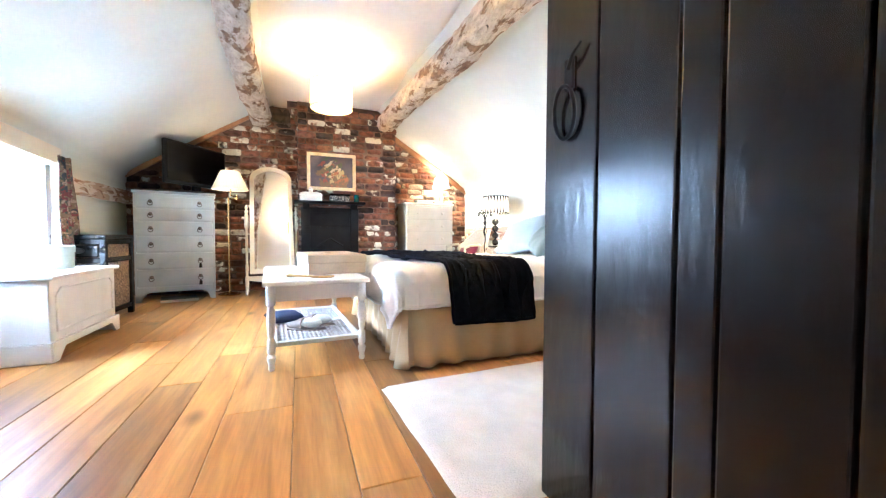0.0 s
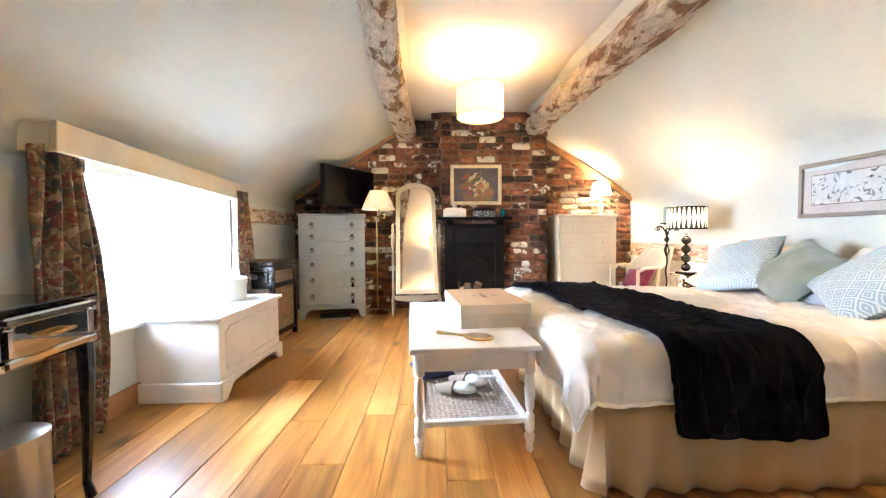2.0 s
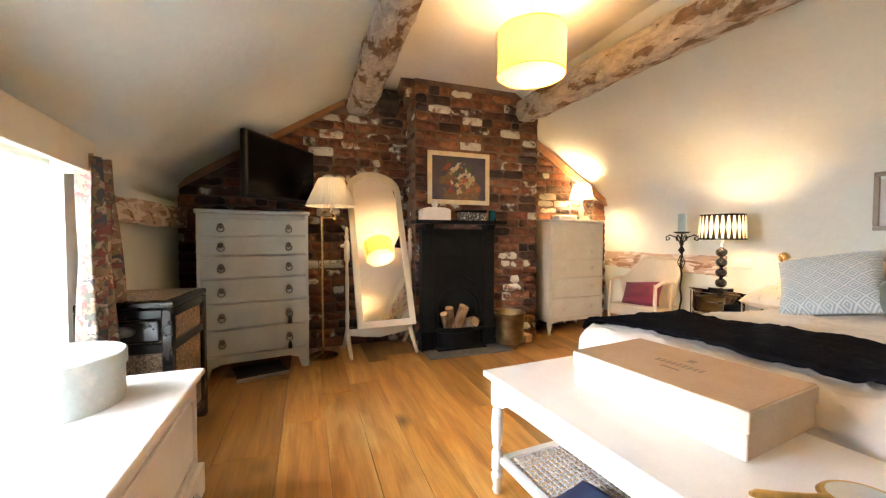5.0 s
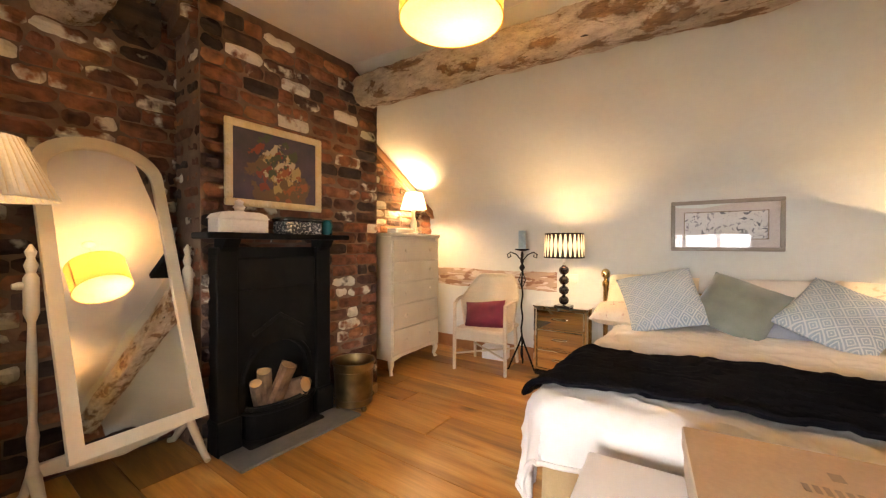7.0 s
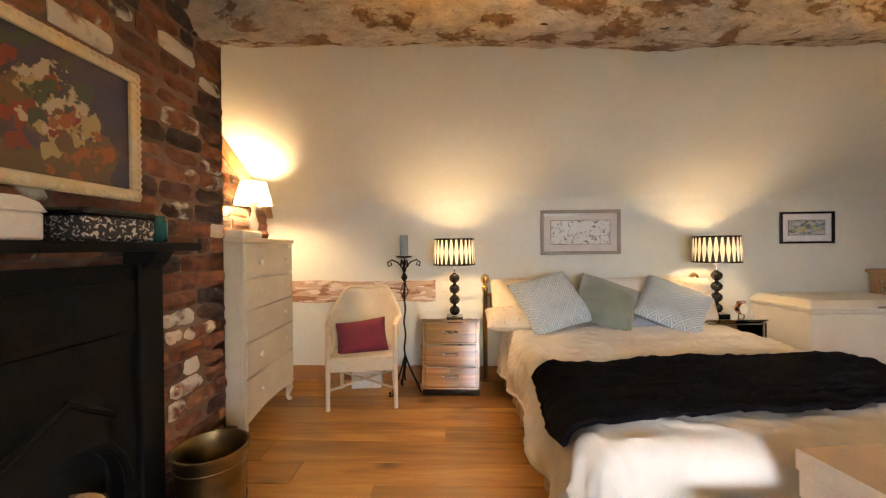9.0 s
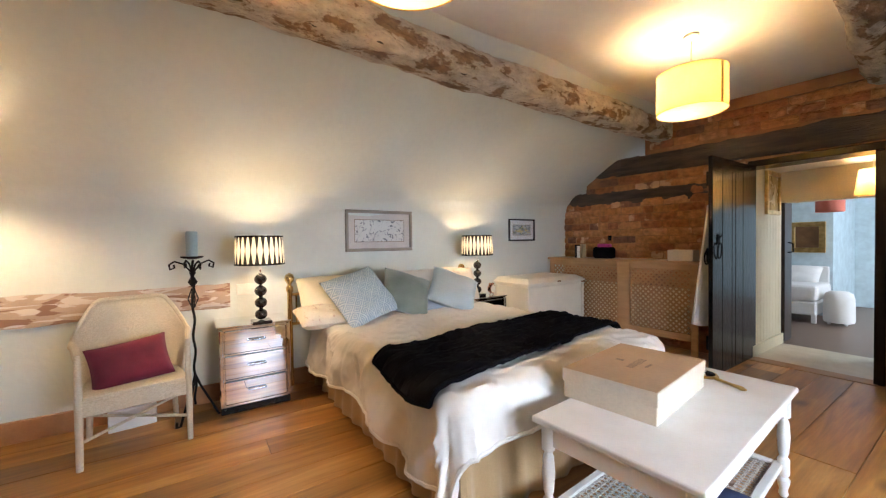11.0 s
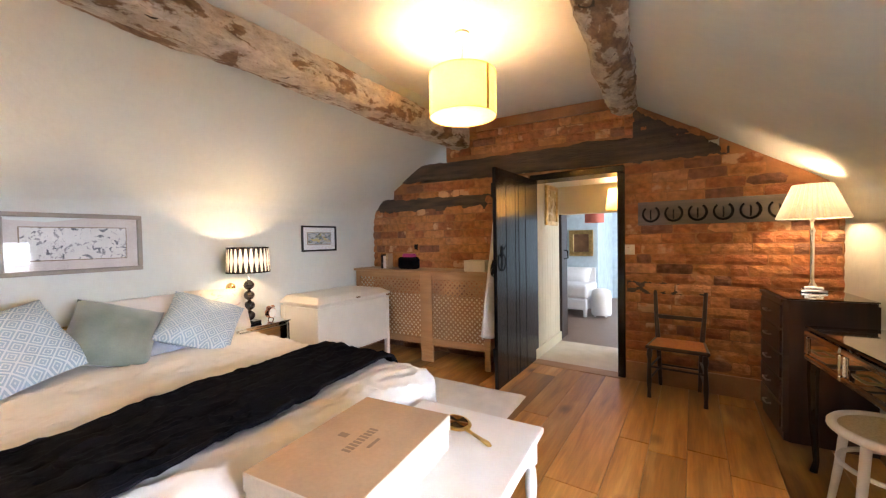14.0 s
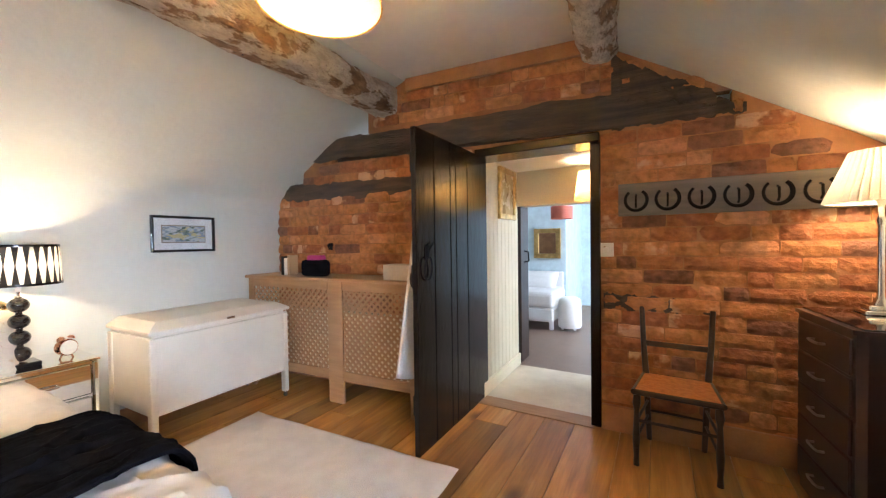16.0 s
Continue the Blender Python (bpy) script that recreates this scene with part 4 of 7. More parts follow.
part("stretcher", prism([(-0.275, 0.17), (-0.15, 0.15), (0, 0.13), (0.15, 0.15), (0.275, 0.17), (0.275, 0.22), (-0.275, 0.22)], -0.012, 0.012), cream_paint, cm)


def arch(w, z0, z1, n=18):
    return [(w, z0)] + [(w * math.cos(radians(a)), z1 - w * 0.72 + w * 0.72 * math.sin(radians(a))) for a in range(0, 181, 10)] + [(-w, z0)]


TILT = pose(0, 0, 0.95, -20.5, 0, 0)
out, inn = arch(0.25, -0.72, 0.73), arch(0.20, -0.665, 0.67)
bmf = bmesh.new()
for ya, yb in ((-0.016, 0.016),):
    lo = [[bmf.verts.new((a, y, z)) for a, z in o] for o in (out, inn) for y in (ya, yb)]
    n = len(out)
    for k in range(n):
        j = (k + 1) % n
        bmf.faces.new((lo[0][k], lo[0][j], lo[2][j], lo[2][k])), bmf.faces.new((lo[1][k], lo[1][j], lo[3][j], lo[3][k]))
        bmf.faces.new((lo[0][k], lo[0][j], lo[1][j], lo[1][k])), bmf.faces.new((lo[2][k], lo[2][j], lo[3][j], lo[3][k]))
part("frame", bmf, cream_paint, cm, m=TILT)
part("glass", prism(arch(0.205, -0.67, 0.675), -0.004, 0.006), mirror, cm, "clear mirror glass", m=TILT)

# ---- fireplace ----
fp = thing("fireplace", 1.04, 5.68, 0, 0, "black cast-iron bedroom fireplace with logs in the grate", "fireplace")
part("side_panel", box(-0.36, -0.10, 0.0, -0.25, -0.0, 1.10, 0.006), iron, fp)
part("side_panel", box(0.25, -0.10, 0.0, 0.36, -0.0, 1.10, 0.006), iron, fp)
for s in (-1, 1):
    part("pilaster_base", box(s * 0.305 - 0.065, -0.125, 0.0, s * 0.305 + 0.065, 0.0, 0.18, 0.008), iron, fp)
    part("bracket", prism([(0, 1.02), (0, 1.145), (-0.13, 1.145), (-0.10, 1.10)], -0.04, 0.04, m=Matrix.Translation((s * 0.30, -0.03, 0)), axis="x"), iron, fp)
ao = [(-0.25, 1.10), (-0.25, 0.0)] + [(-0.20, 0.0)] + [(0.20 * math.cos(radians(a)), 0.34 + 0.20 * math.sin(radians(a))) for a in range(180, -1, -12)] + [(0.20, 0.0), (0.25, 0.0), (0.25, 1.10)]
part("front_plate", prism(ao, -0.075, -0.03), iron, fp)
part("arch_moulding", tube([(0.215 * math.cos(radians(a)), -0.08, 0.34 + 0.215 * math.sin(radians(a))) for a in range(180, -1, -10)], 0.014, 8), iron, fp, smooth=True)
part("hood", tube([(-0.16, -0.085, 0.60), (-0.06, -0.09, 0.66), (0, -0.095, 0.70), (0.06, -0.09, 0.66), (0.16, -0.085, 0.60)], 0.012, 8), iron, fp, smooth=True)
part("frieze", box(-0.25, -0.088, 0.86, 0.25, -0.072, 1.04, 0.006), iron, fp)
part("shelf", box(-0.44, -0.20, 1.145, 0.44, 0.0, 1.178, 0.008, seg=2), iron, fp)
part("firebox", grid(1, 10, lambda u, v: (0.22 * math.cos(math.pi * (1 - v)), lerp(-0.03, 0.10, math.sin(math.pi * v) * (0.4 + 0.6 * u)) , lerp(0.0, 0.58, u))), soot, fp)
part("fire_back", box(-0.25, 0.0, 0.0, 0.25, 0.012, 0.62, 0), soot, fp)
gr = part("grate", grid(14, 4, lambda u, v: (0.20 * math.cos(math.pi * (1 + u)), -0.06 + 0.10 * math.sin(math.pi * (1 + u)), lerp(0.03, 0.20, v))), iron, fp, "bowed iron grate front")
solid(gr, 0.014)
for k in range(3):
    part("bar", tube([(0.205 * math.cos(math.pi * (1 + u / 12)), -0.062 + 0.108 * math.sin(math.pi * (1 + u / 12)), 0.07 + 0.06 * k) for u in range(13)], 0.008, 6), iron, gr)
part("ash_lip", box(-0.24, -0.20, 0.0, 0.24, -0.05, 0.03, 0.01), iron, fp)
front = part("ash_pit_cover", grid(16, 3, lambda u, v: (0.215 * math.cos(math.pi * (1 + u)), -0.085 + 0.105 * math.sin(math.pi * (1 + u)), lerp(0.03, 0.175, v))), iron, fp, "bowed cast-iron ash pit cover")
solid(front, 0.012)
part("moulded_lip", tube([(0.222 * math.cos(math.pi * (1 + u / 14)), -0.088 + 0.112 * math.sin(math.pi * (1 + u / 14)), 0.178) for u in range(15)], 0.012, 8), iron, front, smooth=True)
part("canopy", grid(12, 5, lambda u, v: (0.19 * (2 * u - 1) * (1 - 0.45 * v), -0.082 - 0.035 * math.sin(math.pi * u) * (1 - v), lerp(0.49 + 0.06 * math.sin(math.pi * u), 0.70, v))), iron, fp, "shaped iron hood over the fire opening", smooth=True)


def log(x, y, z, rx, ry, rz, l, r, name="firewood_log"):
    def f(u, v):
        a = 2 * math.pi * u
        rr = r * (1 + 0.22 * math.sin(a * 3 + l * 9) + 0.08 * math.sin(a * 2) + wob((math.cos(a) * 2, math.sin(a) * 2, v * l * 8 + x * 9), 1, 0.2))
        return (rr * math.cos(a), rr * math.sin(a), (v - 0.5) * l)
    bm = grid(14, 8, f)
    bmesh.ops.remove_doubles(bm, verts=bm.verts[:], dist=0.0005)
    ob = thing(name, x, y, z, 0, "split firewood log with rough bark in the grate", "log", "logs in the grate")
    ob.matrix_basis = pose(x, y, z, rx, ry, rz)
    part("bark", bm, bark, ob, smooth=True)
    for s in (-0.5, 0.5):
        part("cut_end", lathe([(0.001, 0), (r * 0.93, 0), (r * 0.9, 0.003), (0.001, 0.003)], 14, m=Matrix.Translation((0, 0, s * l - 0.0015)), cap=False), cut_wood, ob)


log(1.05, 5.605, 0.27, 18, 14, 0, 0.26, 0.045)
log(0.965, 5.64, 0.26, 14, -8, 0, 0.24, 0.04)
log(0.92, 5.62, 0.24, 20, -20, 0, 0.20, 0.035)
log(1.16, 5.62, 0.215, 70, 0, 20, 0.16, 0.05)
he = single("hearth_slab", box(0.68, 5.335, 0.0, 1.45, 5.60, 0.016, 0.004), slate, "grey slate hearth slab in front of the fireplace", "hearth")

# ---- picture over the mantel, and the things on it ----
def picture(name, x, y, z, rz, w, h, fw, frame_mt, art_mt, label, mount=None, mount_w=0.0, depth=0.025, ornate=False):
    """A framed picture whose back is at the origin and whose face looks along -y."""
    t = thing(name, x, y, z, rz, label, "picture")
    for c in ((-w / 2, h / 2 - fw, w / 2, h / 2), (-w / 2, -h / 2, w / 2, -h / 2 + fw), (-w / 2, -h / 2 + fw, -w / 2 + fw, h / 2 - fw), (w / 2 - fw, -h / 2 + fw, w / 2, h / 2 - fw)):
        part("frame_bar", box(c[0], -depth, c[1], c[2], 0, c[3], 0.006, seg=2), frame_mt, t)
    if ornate:
        k = 0
        for s in (-1, 1):
            for i in range(int(w / 0.026)):
                part("bead", lathe([(0.001, 0), (0.008, 0.002), (0.010, 0.006), (0.001, 0.010)], 6, m=Matrix.Translation((-w / 2 + 0.02 + i * 0.026, -depth + 0.002, s * (h / 2 - 0.012))) @ Matrix.Rotation(radians(90), 4, "X"), cap=False), frame_mt, t)
            for i in range(int(h / 0.026)):
                part("bead", lathe([(0.001, 0), (0.008, 0.002), (0.010, 0.006), (0.001, 0.010)], 6, m=Matrix.Translation((s * (w / 2 - 0.012), -depth + 0.002, -h / 2 + 0.02 + i * 0.026)) @ Matrix.Rotation(radians(90), 4, "X"), cap=False), frame_mt, t)
    iw, ih = w - 2 * fw, h - 2 * fw
    if mount:
        part("mount", box(-iw / 2, -0.008, -ih / 2, iw / 2, -0.004, ih / 2, 0), mount, t)
        iw, ih = iw - 2 * mount_w, ih - 2 * mount_w
        part("liner", box(-iw / 2 - 0.006, -0.010, -ih / 2 - 0.006, iw / 2 + 0.006, -0.008, ih / 2 + 0.006, 0), ink, t)
    part("artwork", box(-iw / 2, -0.0125, -ih / 2, iw / 2, -0.0101 if mount else -0.006, ih / 2, 0), art_mt, t)
    if mount:
        g = part("glass", box(-w / 2 + fw, -0.0165, -h / 2 + fw, w / 2 - fw, -0.0145, h / 2 - fw, 0), clear_glass, t)
        g.visible_shadow = False
    return t


def still_life():
    """A bowl of flowers and fruit: blossoms gathered in the middle of a dark ground."""
    m = shader("still_life_paint", (0.030, 0.026, 0.050), 0.4, col2=(0.075, 0.060, 0.085), scale=5, bump=0.0006)
    N, L, p = nodes_of(m)
    tc, mp = N.new("ShaderNodeTexCoord"), N.new("ShaderNodeMapping")
    L(tc.outputs["Object"], mp.inputs["Vector"])
    src = p.inputs["Base Color"].links[0].from_socket
    for k, (c, sc, th, cx, cz, r) in enumerate((((0.13, 0.085, 0.045), 9, 0.44, 0.0, -0.13, 0.40), ((0.38, 0.30, 0.15), 15, 0.50, 0.03, -0.02, 0.27), ((0.20, 0.045, 0.03), 13, 0.53, -0.05, 0.0, 0.30),
                                               ((0.46, 0.40, 0.29), 19, 0.53, 0.02, 0.03, 0.24), ((0.28, 0.10, 0.04), 17, 0.54, 0.10, -0.10, 0.26), ((0.05, 0.07, 0.04), 14, 0.54, 0.0, 0.08, 0.30))):
        sub_, ln, n, mr, mu, st, mix = [N.new(x) for x in ("ShaderNodeVectorMath", "ShaderNodeVectorMath", "ShaderNodeTexNoise", "ShaderNodeMapRange", "ShaderNodeMath", "ShaderNodeMapRange", "ShaderNodeMix")]
        sub_.operation, sub_.inputs[1].default_value = "SUBTRACT", (cx, 0, cz)
        ln.operation = "LENGTH"
        L(mp.outputs[0], sub_.inputs[0]), L(sub_.outputs[0], ln.inputs[0])
        mr.inputs["From Min"].default_value, mr.inputs["From Max"].default_value = r, r * 0.45
        L(ln.outputs["Value"], mr.inputs["Value"])
        n.inputs["Scale"].default_value, n.inputs["Detail"].default_value = sc, 3
        L(sub_.outputs[0], n.inputs["Vector"])
        mu.operation = "MULTIPLY"
        L(mr.outputs[0], mu.inputs[0]), L(n.outputs["Fac"], mu.inputs[1])
        st.inputs["From Min"].default_value, st.inputs["From Max"].default_value = th, th + 0.03
        L(mu.outputs[0], st.inputs["Value"])
        mix.data_type = "RGBA"
        mix.inputs["B"].default_value = (*c, 1)
        L(st.outputs[0], mix.inputs["Factor"]), L(src, mix.inputs["A"])
        src = mix.outputs["Result"]
    L(src, p.inputs["Base Color"])
    return m


gilt_cream = shader("cream_gilt", (0.66, 0.54, 0.30), 0.45, 0.2, col2=(0.72, 0.64, 0.46), scale=18, bump=0.002, bscale=60)
picture("framed_still_life", 1.065, 5.665, 1.575, 0, 0.62, 0.485, 0.042, gilt_cream, still_life(), "dark flower still life in a beaded cream-gilt frame", ornate=True)
wc = thing("ceramic_casket", 0.80, 5.585, 1.178, 0, "white ceramic casket with a modelled lid knob", "casket")
part("body", box(-0.135, -0.06, 0.0, 0.135, 0.06, 0.075, 0.008, seg=2), ceramic, wc)
part("lid", prism([(-0.14, 0.075), (0.14, 0.075), (0.12, 0.10), (0.08, 0.112), (-0.08, 0.112), (-0.12, 0.10)], -0.062, 0.062), ceramic, wc)
part("finial", lathe([(0.03, 0.11), (0.022, 0.125), (0.032, 0.14), (0.018, 0.155), (0.024, 0.17), (0.004, 0.185)], 12), ceramic, wc, smooth=True)
wb = thing("woven_box", 1.155, 5.58, 1.178, 0, "black and white woven box with a dark lid", "box")
part("body", box(-0.125, -0.07, 0.0, 0.125, 0.07, 0.075, 0.008), weave_bw, wb)
part("lid", box(-0.13, -0.075, 0.075, 0.13, 0.075, 0.10, 0.008), black_wood, wb)
single("glass_jar", lathe([(0.030, 0), (0.036, 0.01), (0.036, 0.08), (0.030, 0.09), (0.033, 0.10), (0.030, 0.10), (0.027, 0.088), (0.032, 0.08), (0.032, 0.012), (0.001, 0.01)], 20, cap=False), teal_glass,
       "small teal glass jar on the mantel shelf", "jar", Matrix.Translation((1.375, 5.585, 1.178)), True)
bk = thing("coal_bucket", 1.51, 5.475, 0, 0, "aged brass coal bucket on small feet", "bucket")
part("body", lathe([(0.115, 0.035), (0.125, 0.045), (0.125, 0.06), (0.13, 0.20), (0.135, 0.30), (0.146, 0.315), (0.146, 0.33), (0.136, 0.33), (0.128, 0.30), (0.12, 0.06), (0.001, 0.05)], 32, cap=False), old_brass, bk, smooth=True)
for k in range(3):
    a = radians(30 + 120 * k)
    part("foot", lathe([(0.016, 0), (0.02, 0.012), (0.012, 0.04)], 10, m=Matrix.Translation((0.10 * math.cos(a), 0.10 * math.sin(a), 0))), old_brass, bk, smooth=True)
for z in (0.09, 0.27):
    part("band", tube([(0.133 * math.cos(a), 0.133 * math.sin(a), z) for a in (2 * math.pi * k / 32 for k in range(32))], 0.004, 6, closed=True), old_brass, bk, smooth=True)

# ---- cream chest of drawers with a small lit lamp ----
cc = thing("cream_chest_of_drawers", 2.450, 5.69, 0, 3.5, "cream painted five-drawer chest on short curved legs", "chest of drawers")
part("body", box(-0.365, 0.018, 0.13, 0.365, 0.40, 1.185, 0.005), cream_paint, cc)
part("top", box(-0.385, -0.015, 1.185, 0.385, 0.41, 1.215, 0.008, seg=2), cream_paint, cc)
for s in (-1, 1):
    part("stile", box(s * 0.357 - 0.010, -0.004, 0.13, s * 0.357 + 0.010, 0.02, 1.185, 0.003), cream_paint, cc)
zs = [0.17, 0.39, 0.60, 0.79, 0.97, 1.16]
for a, b in zip(zs, zs[1:]):
    d = part("drawer", box(-0.345, -0.012, a + 0.008, 0.345, 0.014, b - 0.008, 0.003, seg=2), cream_paint, cc)
    for s in (-1, 1):
        knob(d, s * 0.19, -0.012, (a + b) / 2, cream_paint, 0.018)
for sx in (-1, 1):
    for y in (0.03, 0.375):
        part("leg", tube([(sx * 0.335, y, 0.15), (sx * 0.345, y - 0.012 if y < 0.1 else y, 0.09), (sx * 0.335, y, 0.035), (sx * 0.345, y - 0.015 if y < 0.1 else y, 0.0)], [0.03, 0.026, 0.015, 0.019], 10), cream_paint, cc, smooth=True)
part("apron", prism([(-0.34, 0.17), (0.34, 0.17), (0.34, 0.12), (0.25, 0.135), (0.1, 0.15), (-0.1, 0.15), (-0.25, 0.135), (-0.34, 0.12)], 0.0, 0.015), cream_paint, cc)
sl = thing("small_table_lamp", 2.725, 5.955, 1.217, 0, "small lit table lamp with a cream cone shade", "table lamp")
part("base", lathe([(0.05, 0), (0.05, 0.012), (0.02, 0.03), (0.03, 0.08), (0.035, 0.12), (0.015, 0.18), (0.01, 0.27)], 20), ceramic, sl, smooth=True)
shade_pleated(sl, 0.262, 0.425, 0.130, 0.085, shade_glow, 30, amp=0.003)
bulb(sl, 0.25, 52, 0.05)
single("storage_box", box(-0.12, -0.07, 0, 0.12, 0.07, 0.13, 0.006), white_paint, "small white box on the floor behind the loom armchair", "box", pose(3.08, 5.20, 0.0, 0, 0, -84))
single("wood_block", box(-0.045, -0.06, 0, 0.045, 0.06, 0.075, 0.006), cut_wood, "short block of firewood on the floor beside the bucket", "log", pose(1.74, 5.58, 0.0, 0, 0, 12))
single("trinket_box", box(-0.13, -0.06, 0, 0.13, 0.06, 0.05, 0.008), ceramic, "long white trinket box on the cream chest", "box", pose(2.40, 5.84, 1.217, 0, 0, 4))

# ---- loom armchair with plum cushion ----
ac = thing("loom_armchair", 2.86, 5.16, 0, -82, "cream woven loom armchair with curved back", "armchair")


def chair_shell(u, v):
    a = math.pi * (1.0 + u)
    rx, ry = lerp(0.23, 0.27, v), lerp(0.20, 0.27, v)
    k = math.sin(math.pi * u)
    top = lerp(0.60, 0.82, min(1, k * 1.25) ** 1.6)
    return (rx * math.cos(a), -ry * math.sin(a) * (1 + 0.1 * v) - 0.03, lerp(0.36, top, v))


solid(part("backrest", grid(32, 10, chair_shell), loom, ac, smooth=True), 0.016, 0)
part("arm_rail", tube([Vector(chair_shell(k / 32, 1)) for k in range(33)], 0.014, 8), loom, ac, smooth=True)
part("seat", box(-0.235, -0.25, 0.34, 0.235, 0.2, 0.375, 0.015, seg=2), loom, ac)
part("apron", box(-0.24, -0.255, 0.27, 0.24, -0.235, 0.36, 0.008), loom, ac)
for sx in (-1, 1):
    part("leg", tube([(sx * 0.235, -0.24, 0.60), (sx * 0.235, -0.245, 0.34), (sx * 0.238, -0.245, 0.0)], [0.014, 0.018, 0.015], 10), loom, ac, smooth=True)
    part("leg", tube([(sx * 0.20, 0.16, 0.38), (sx * 0.215, 0.19, 0.0)], [0.018, 0.015], 10), loom, ac, smooth=True)
    part("stretcher", tube([(sx * 0.235, -0.24, 0.14), (-sx * 0.21, 0.17, 0.14)], 0.009, 8), loom, ac, smooth=True)
    part("arm_support", tube([(sx * 0.235, -0.24, 0.58), (sx * 0.245, -0.16, 0.615), (sx * 0.265, -0.03, 0.62)], 0.016, 8), loom, ac, smooth=True)


def cushion(name, m, w, h, d, mt, label, seed=1, cat="cushion", corner=0.12, group="", sag=0.0):
    """A stuffed square with drawn-in sides; lies in its own xy plane."""
    def f(sgn):
        def g(u, v):
            x, y = 2 * u - 1, 2 * v - 1
            pull = 1 - corner * (1 - x * x) * 0.55
            pulx = 1 - corner * (1 - y * y) * 0.55
            t = (max(0.0, 1 - x ** 4) * max(0.0, 1 - y ** 4)) ** 0.55
            wv = noise.noise(Vector((x * 1.7 + seed, y * 1.7, seed * 3.1))) * 0.16 + noise.noise(Vector((x * 4 + seed, y * 4, seed))) * 0.06
            return (x * w / 2 * pulx, y * h / 2 * pull - sag * (1 - y) * x * x * 0.1, sgn * d / 2 * t * (1 + wv) + 0.01 * wv)
        return g
    bm = grid(20, 20, f(1))
    grid(20, 20, f(-1), bm)
    bmesh.ops.remove_doubles(bm, verts=bm.verts[:], dist=0.0008)
    t = single(name, bm, mt, label, cat, m, True, group)
    return t


cushion("plum_cushion", pose(2.80, 5.17, 0.475, 58, 0, -80) @ pose(0, 0, 0, 0, 0, 7), 0.38, 0.27, 0.12, magenta, "plum velvet cushion leaning on the loom armchair seat", 4)

# ---- wrought-iron candle stand ----
cs = thing("candle_stand", 2.925, 4.86, 0, 20, "tall wrought-iron candle stand with a blue-grey pillar candle", "candle stand")
part("stem", tube([(0.006 * math.cos(k), 0.006 * math.sin(k), 0.10 + k * 0.033) for k in range(30)], 0.008, 6), iron, cs)
part("tray", lathe([(0.02, 1.06), (0.062, 1.07), (0.066, 1.08), (0.06, 1.08), (0.001, 1.075)], 24, cap=False), iron, cs, smooth=True)
part("candle", lathe([(0.034, 1.078), (0.034, 1.235), (0.030, 1.243), (0.001, 1.238)], 20), wax, cs, "blue-grey pillar candle", smooth=True)
part("knot", lathe([(0.008, 0.88), (0.028, 0.91), (0.008, 0.95), (0.02, 0.97), (0.008, 0.99)], 10), iron, cs)
for k in range(3):
    a = radians(120 * k)
    c, s = math.cos(a), math.sin(a)
    part("leg", tube([(0, 0, 0.30), (0.03 * c, 0.03 * s, 0.22), (0.09 * c, 0.09 * s, 0.10), (0.13 * c, 0.13 * s, 0.012), (0.16 * c, 0.16 * s, 0.02), (0.155 * c, 0.155 * s, 0.05)], 0.008, 6), iron, cs, smooth=True)
for k in range(4):
    a = radians(90 * k)
    c, s = math.cos(a), math.sin(a)
    part("scroll", tube([(0.01 * c, 0.01 * s, 0.98), (0.05 * c, 0.05 * s, 1.03), (0.10 * c, 0.10 * s, 1.05), (0.13 * c, 0.13 * s, 1.03), (0.125 * c, 0.125 * s, 1.0), (0.10 * c, 0.10 * s, 1.01), (0.105 * c, 0.105 * s, 1.03)], 0.006, 6), iron, cs, smooth=True)
    part("basket_rib", tube([(0.006 * c, 0.006 * s, 0.74), (0.03 * c, 0.03 * s, 0.80), (0.006 * c, 0.006 * s, 0.87)], 0.004, 6), iron, cs)


# ---- mirrored bedside tables and their lamps ----
def bedside(x, y, rz, w=0.45, h=0.60):
    t = thing("mirrored_nightstand", x, y, 0, rz, "mirrored three-drawer nightstand with chrome handles", "nightstand", "nightstands by the bed")
    part("plinth", box(-w / 2 + 0.005, 0.006, 0.0, w / 2 - 0.005, 0.33, 0.045, 0.004), black_wood, t)
    part("body", box(-w / 2, 0.006, 0.045, w / 2, 0.335, h - 0.012, 0.004), mirror, t)
    part("top", box(-w / 2 - 0.008, -0.008, h - 0.012, w / 2 + 0.008, 0.34, h, 0.003), mirror, t, "bevelled mirror top")
    for k in range(3):
        a = 0.065 + k * 0.172
        d = part("drawer", box(-w / 2 + 0.03, -0.006, a, w / 2 - 0.03, 0.008, a + 0.16, 0.012), mirror, t)
        bar_handle(d, 0, -0.006, a + 0.085, 0.11)
    for s in (-1, 1):
        part("stile", box(s * (w / 2 - 0.013) - 0.012, -0.008, 0.05, s * (w / 2 - 0.013) + 0.012, 0.008, h - 0.02, 0.006), mirror, t)
    return t


bedside(2.865, 4.50, -90)
bedside(2.79, 2.425, -90, 0.44)


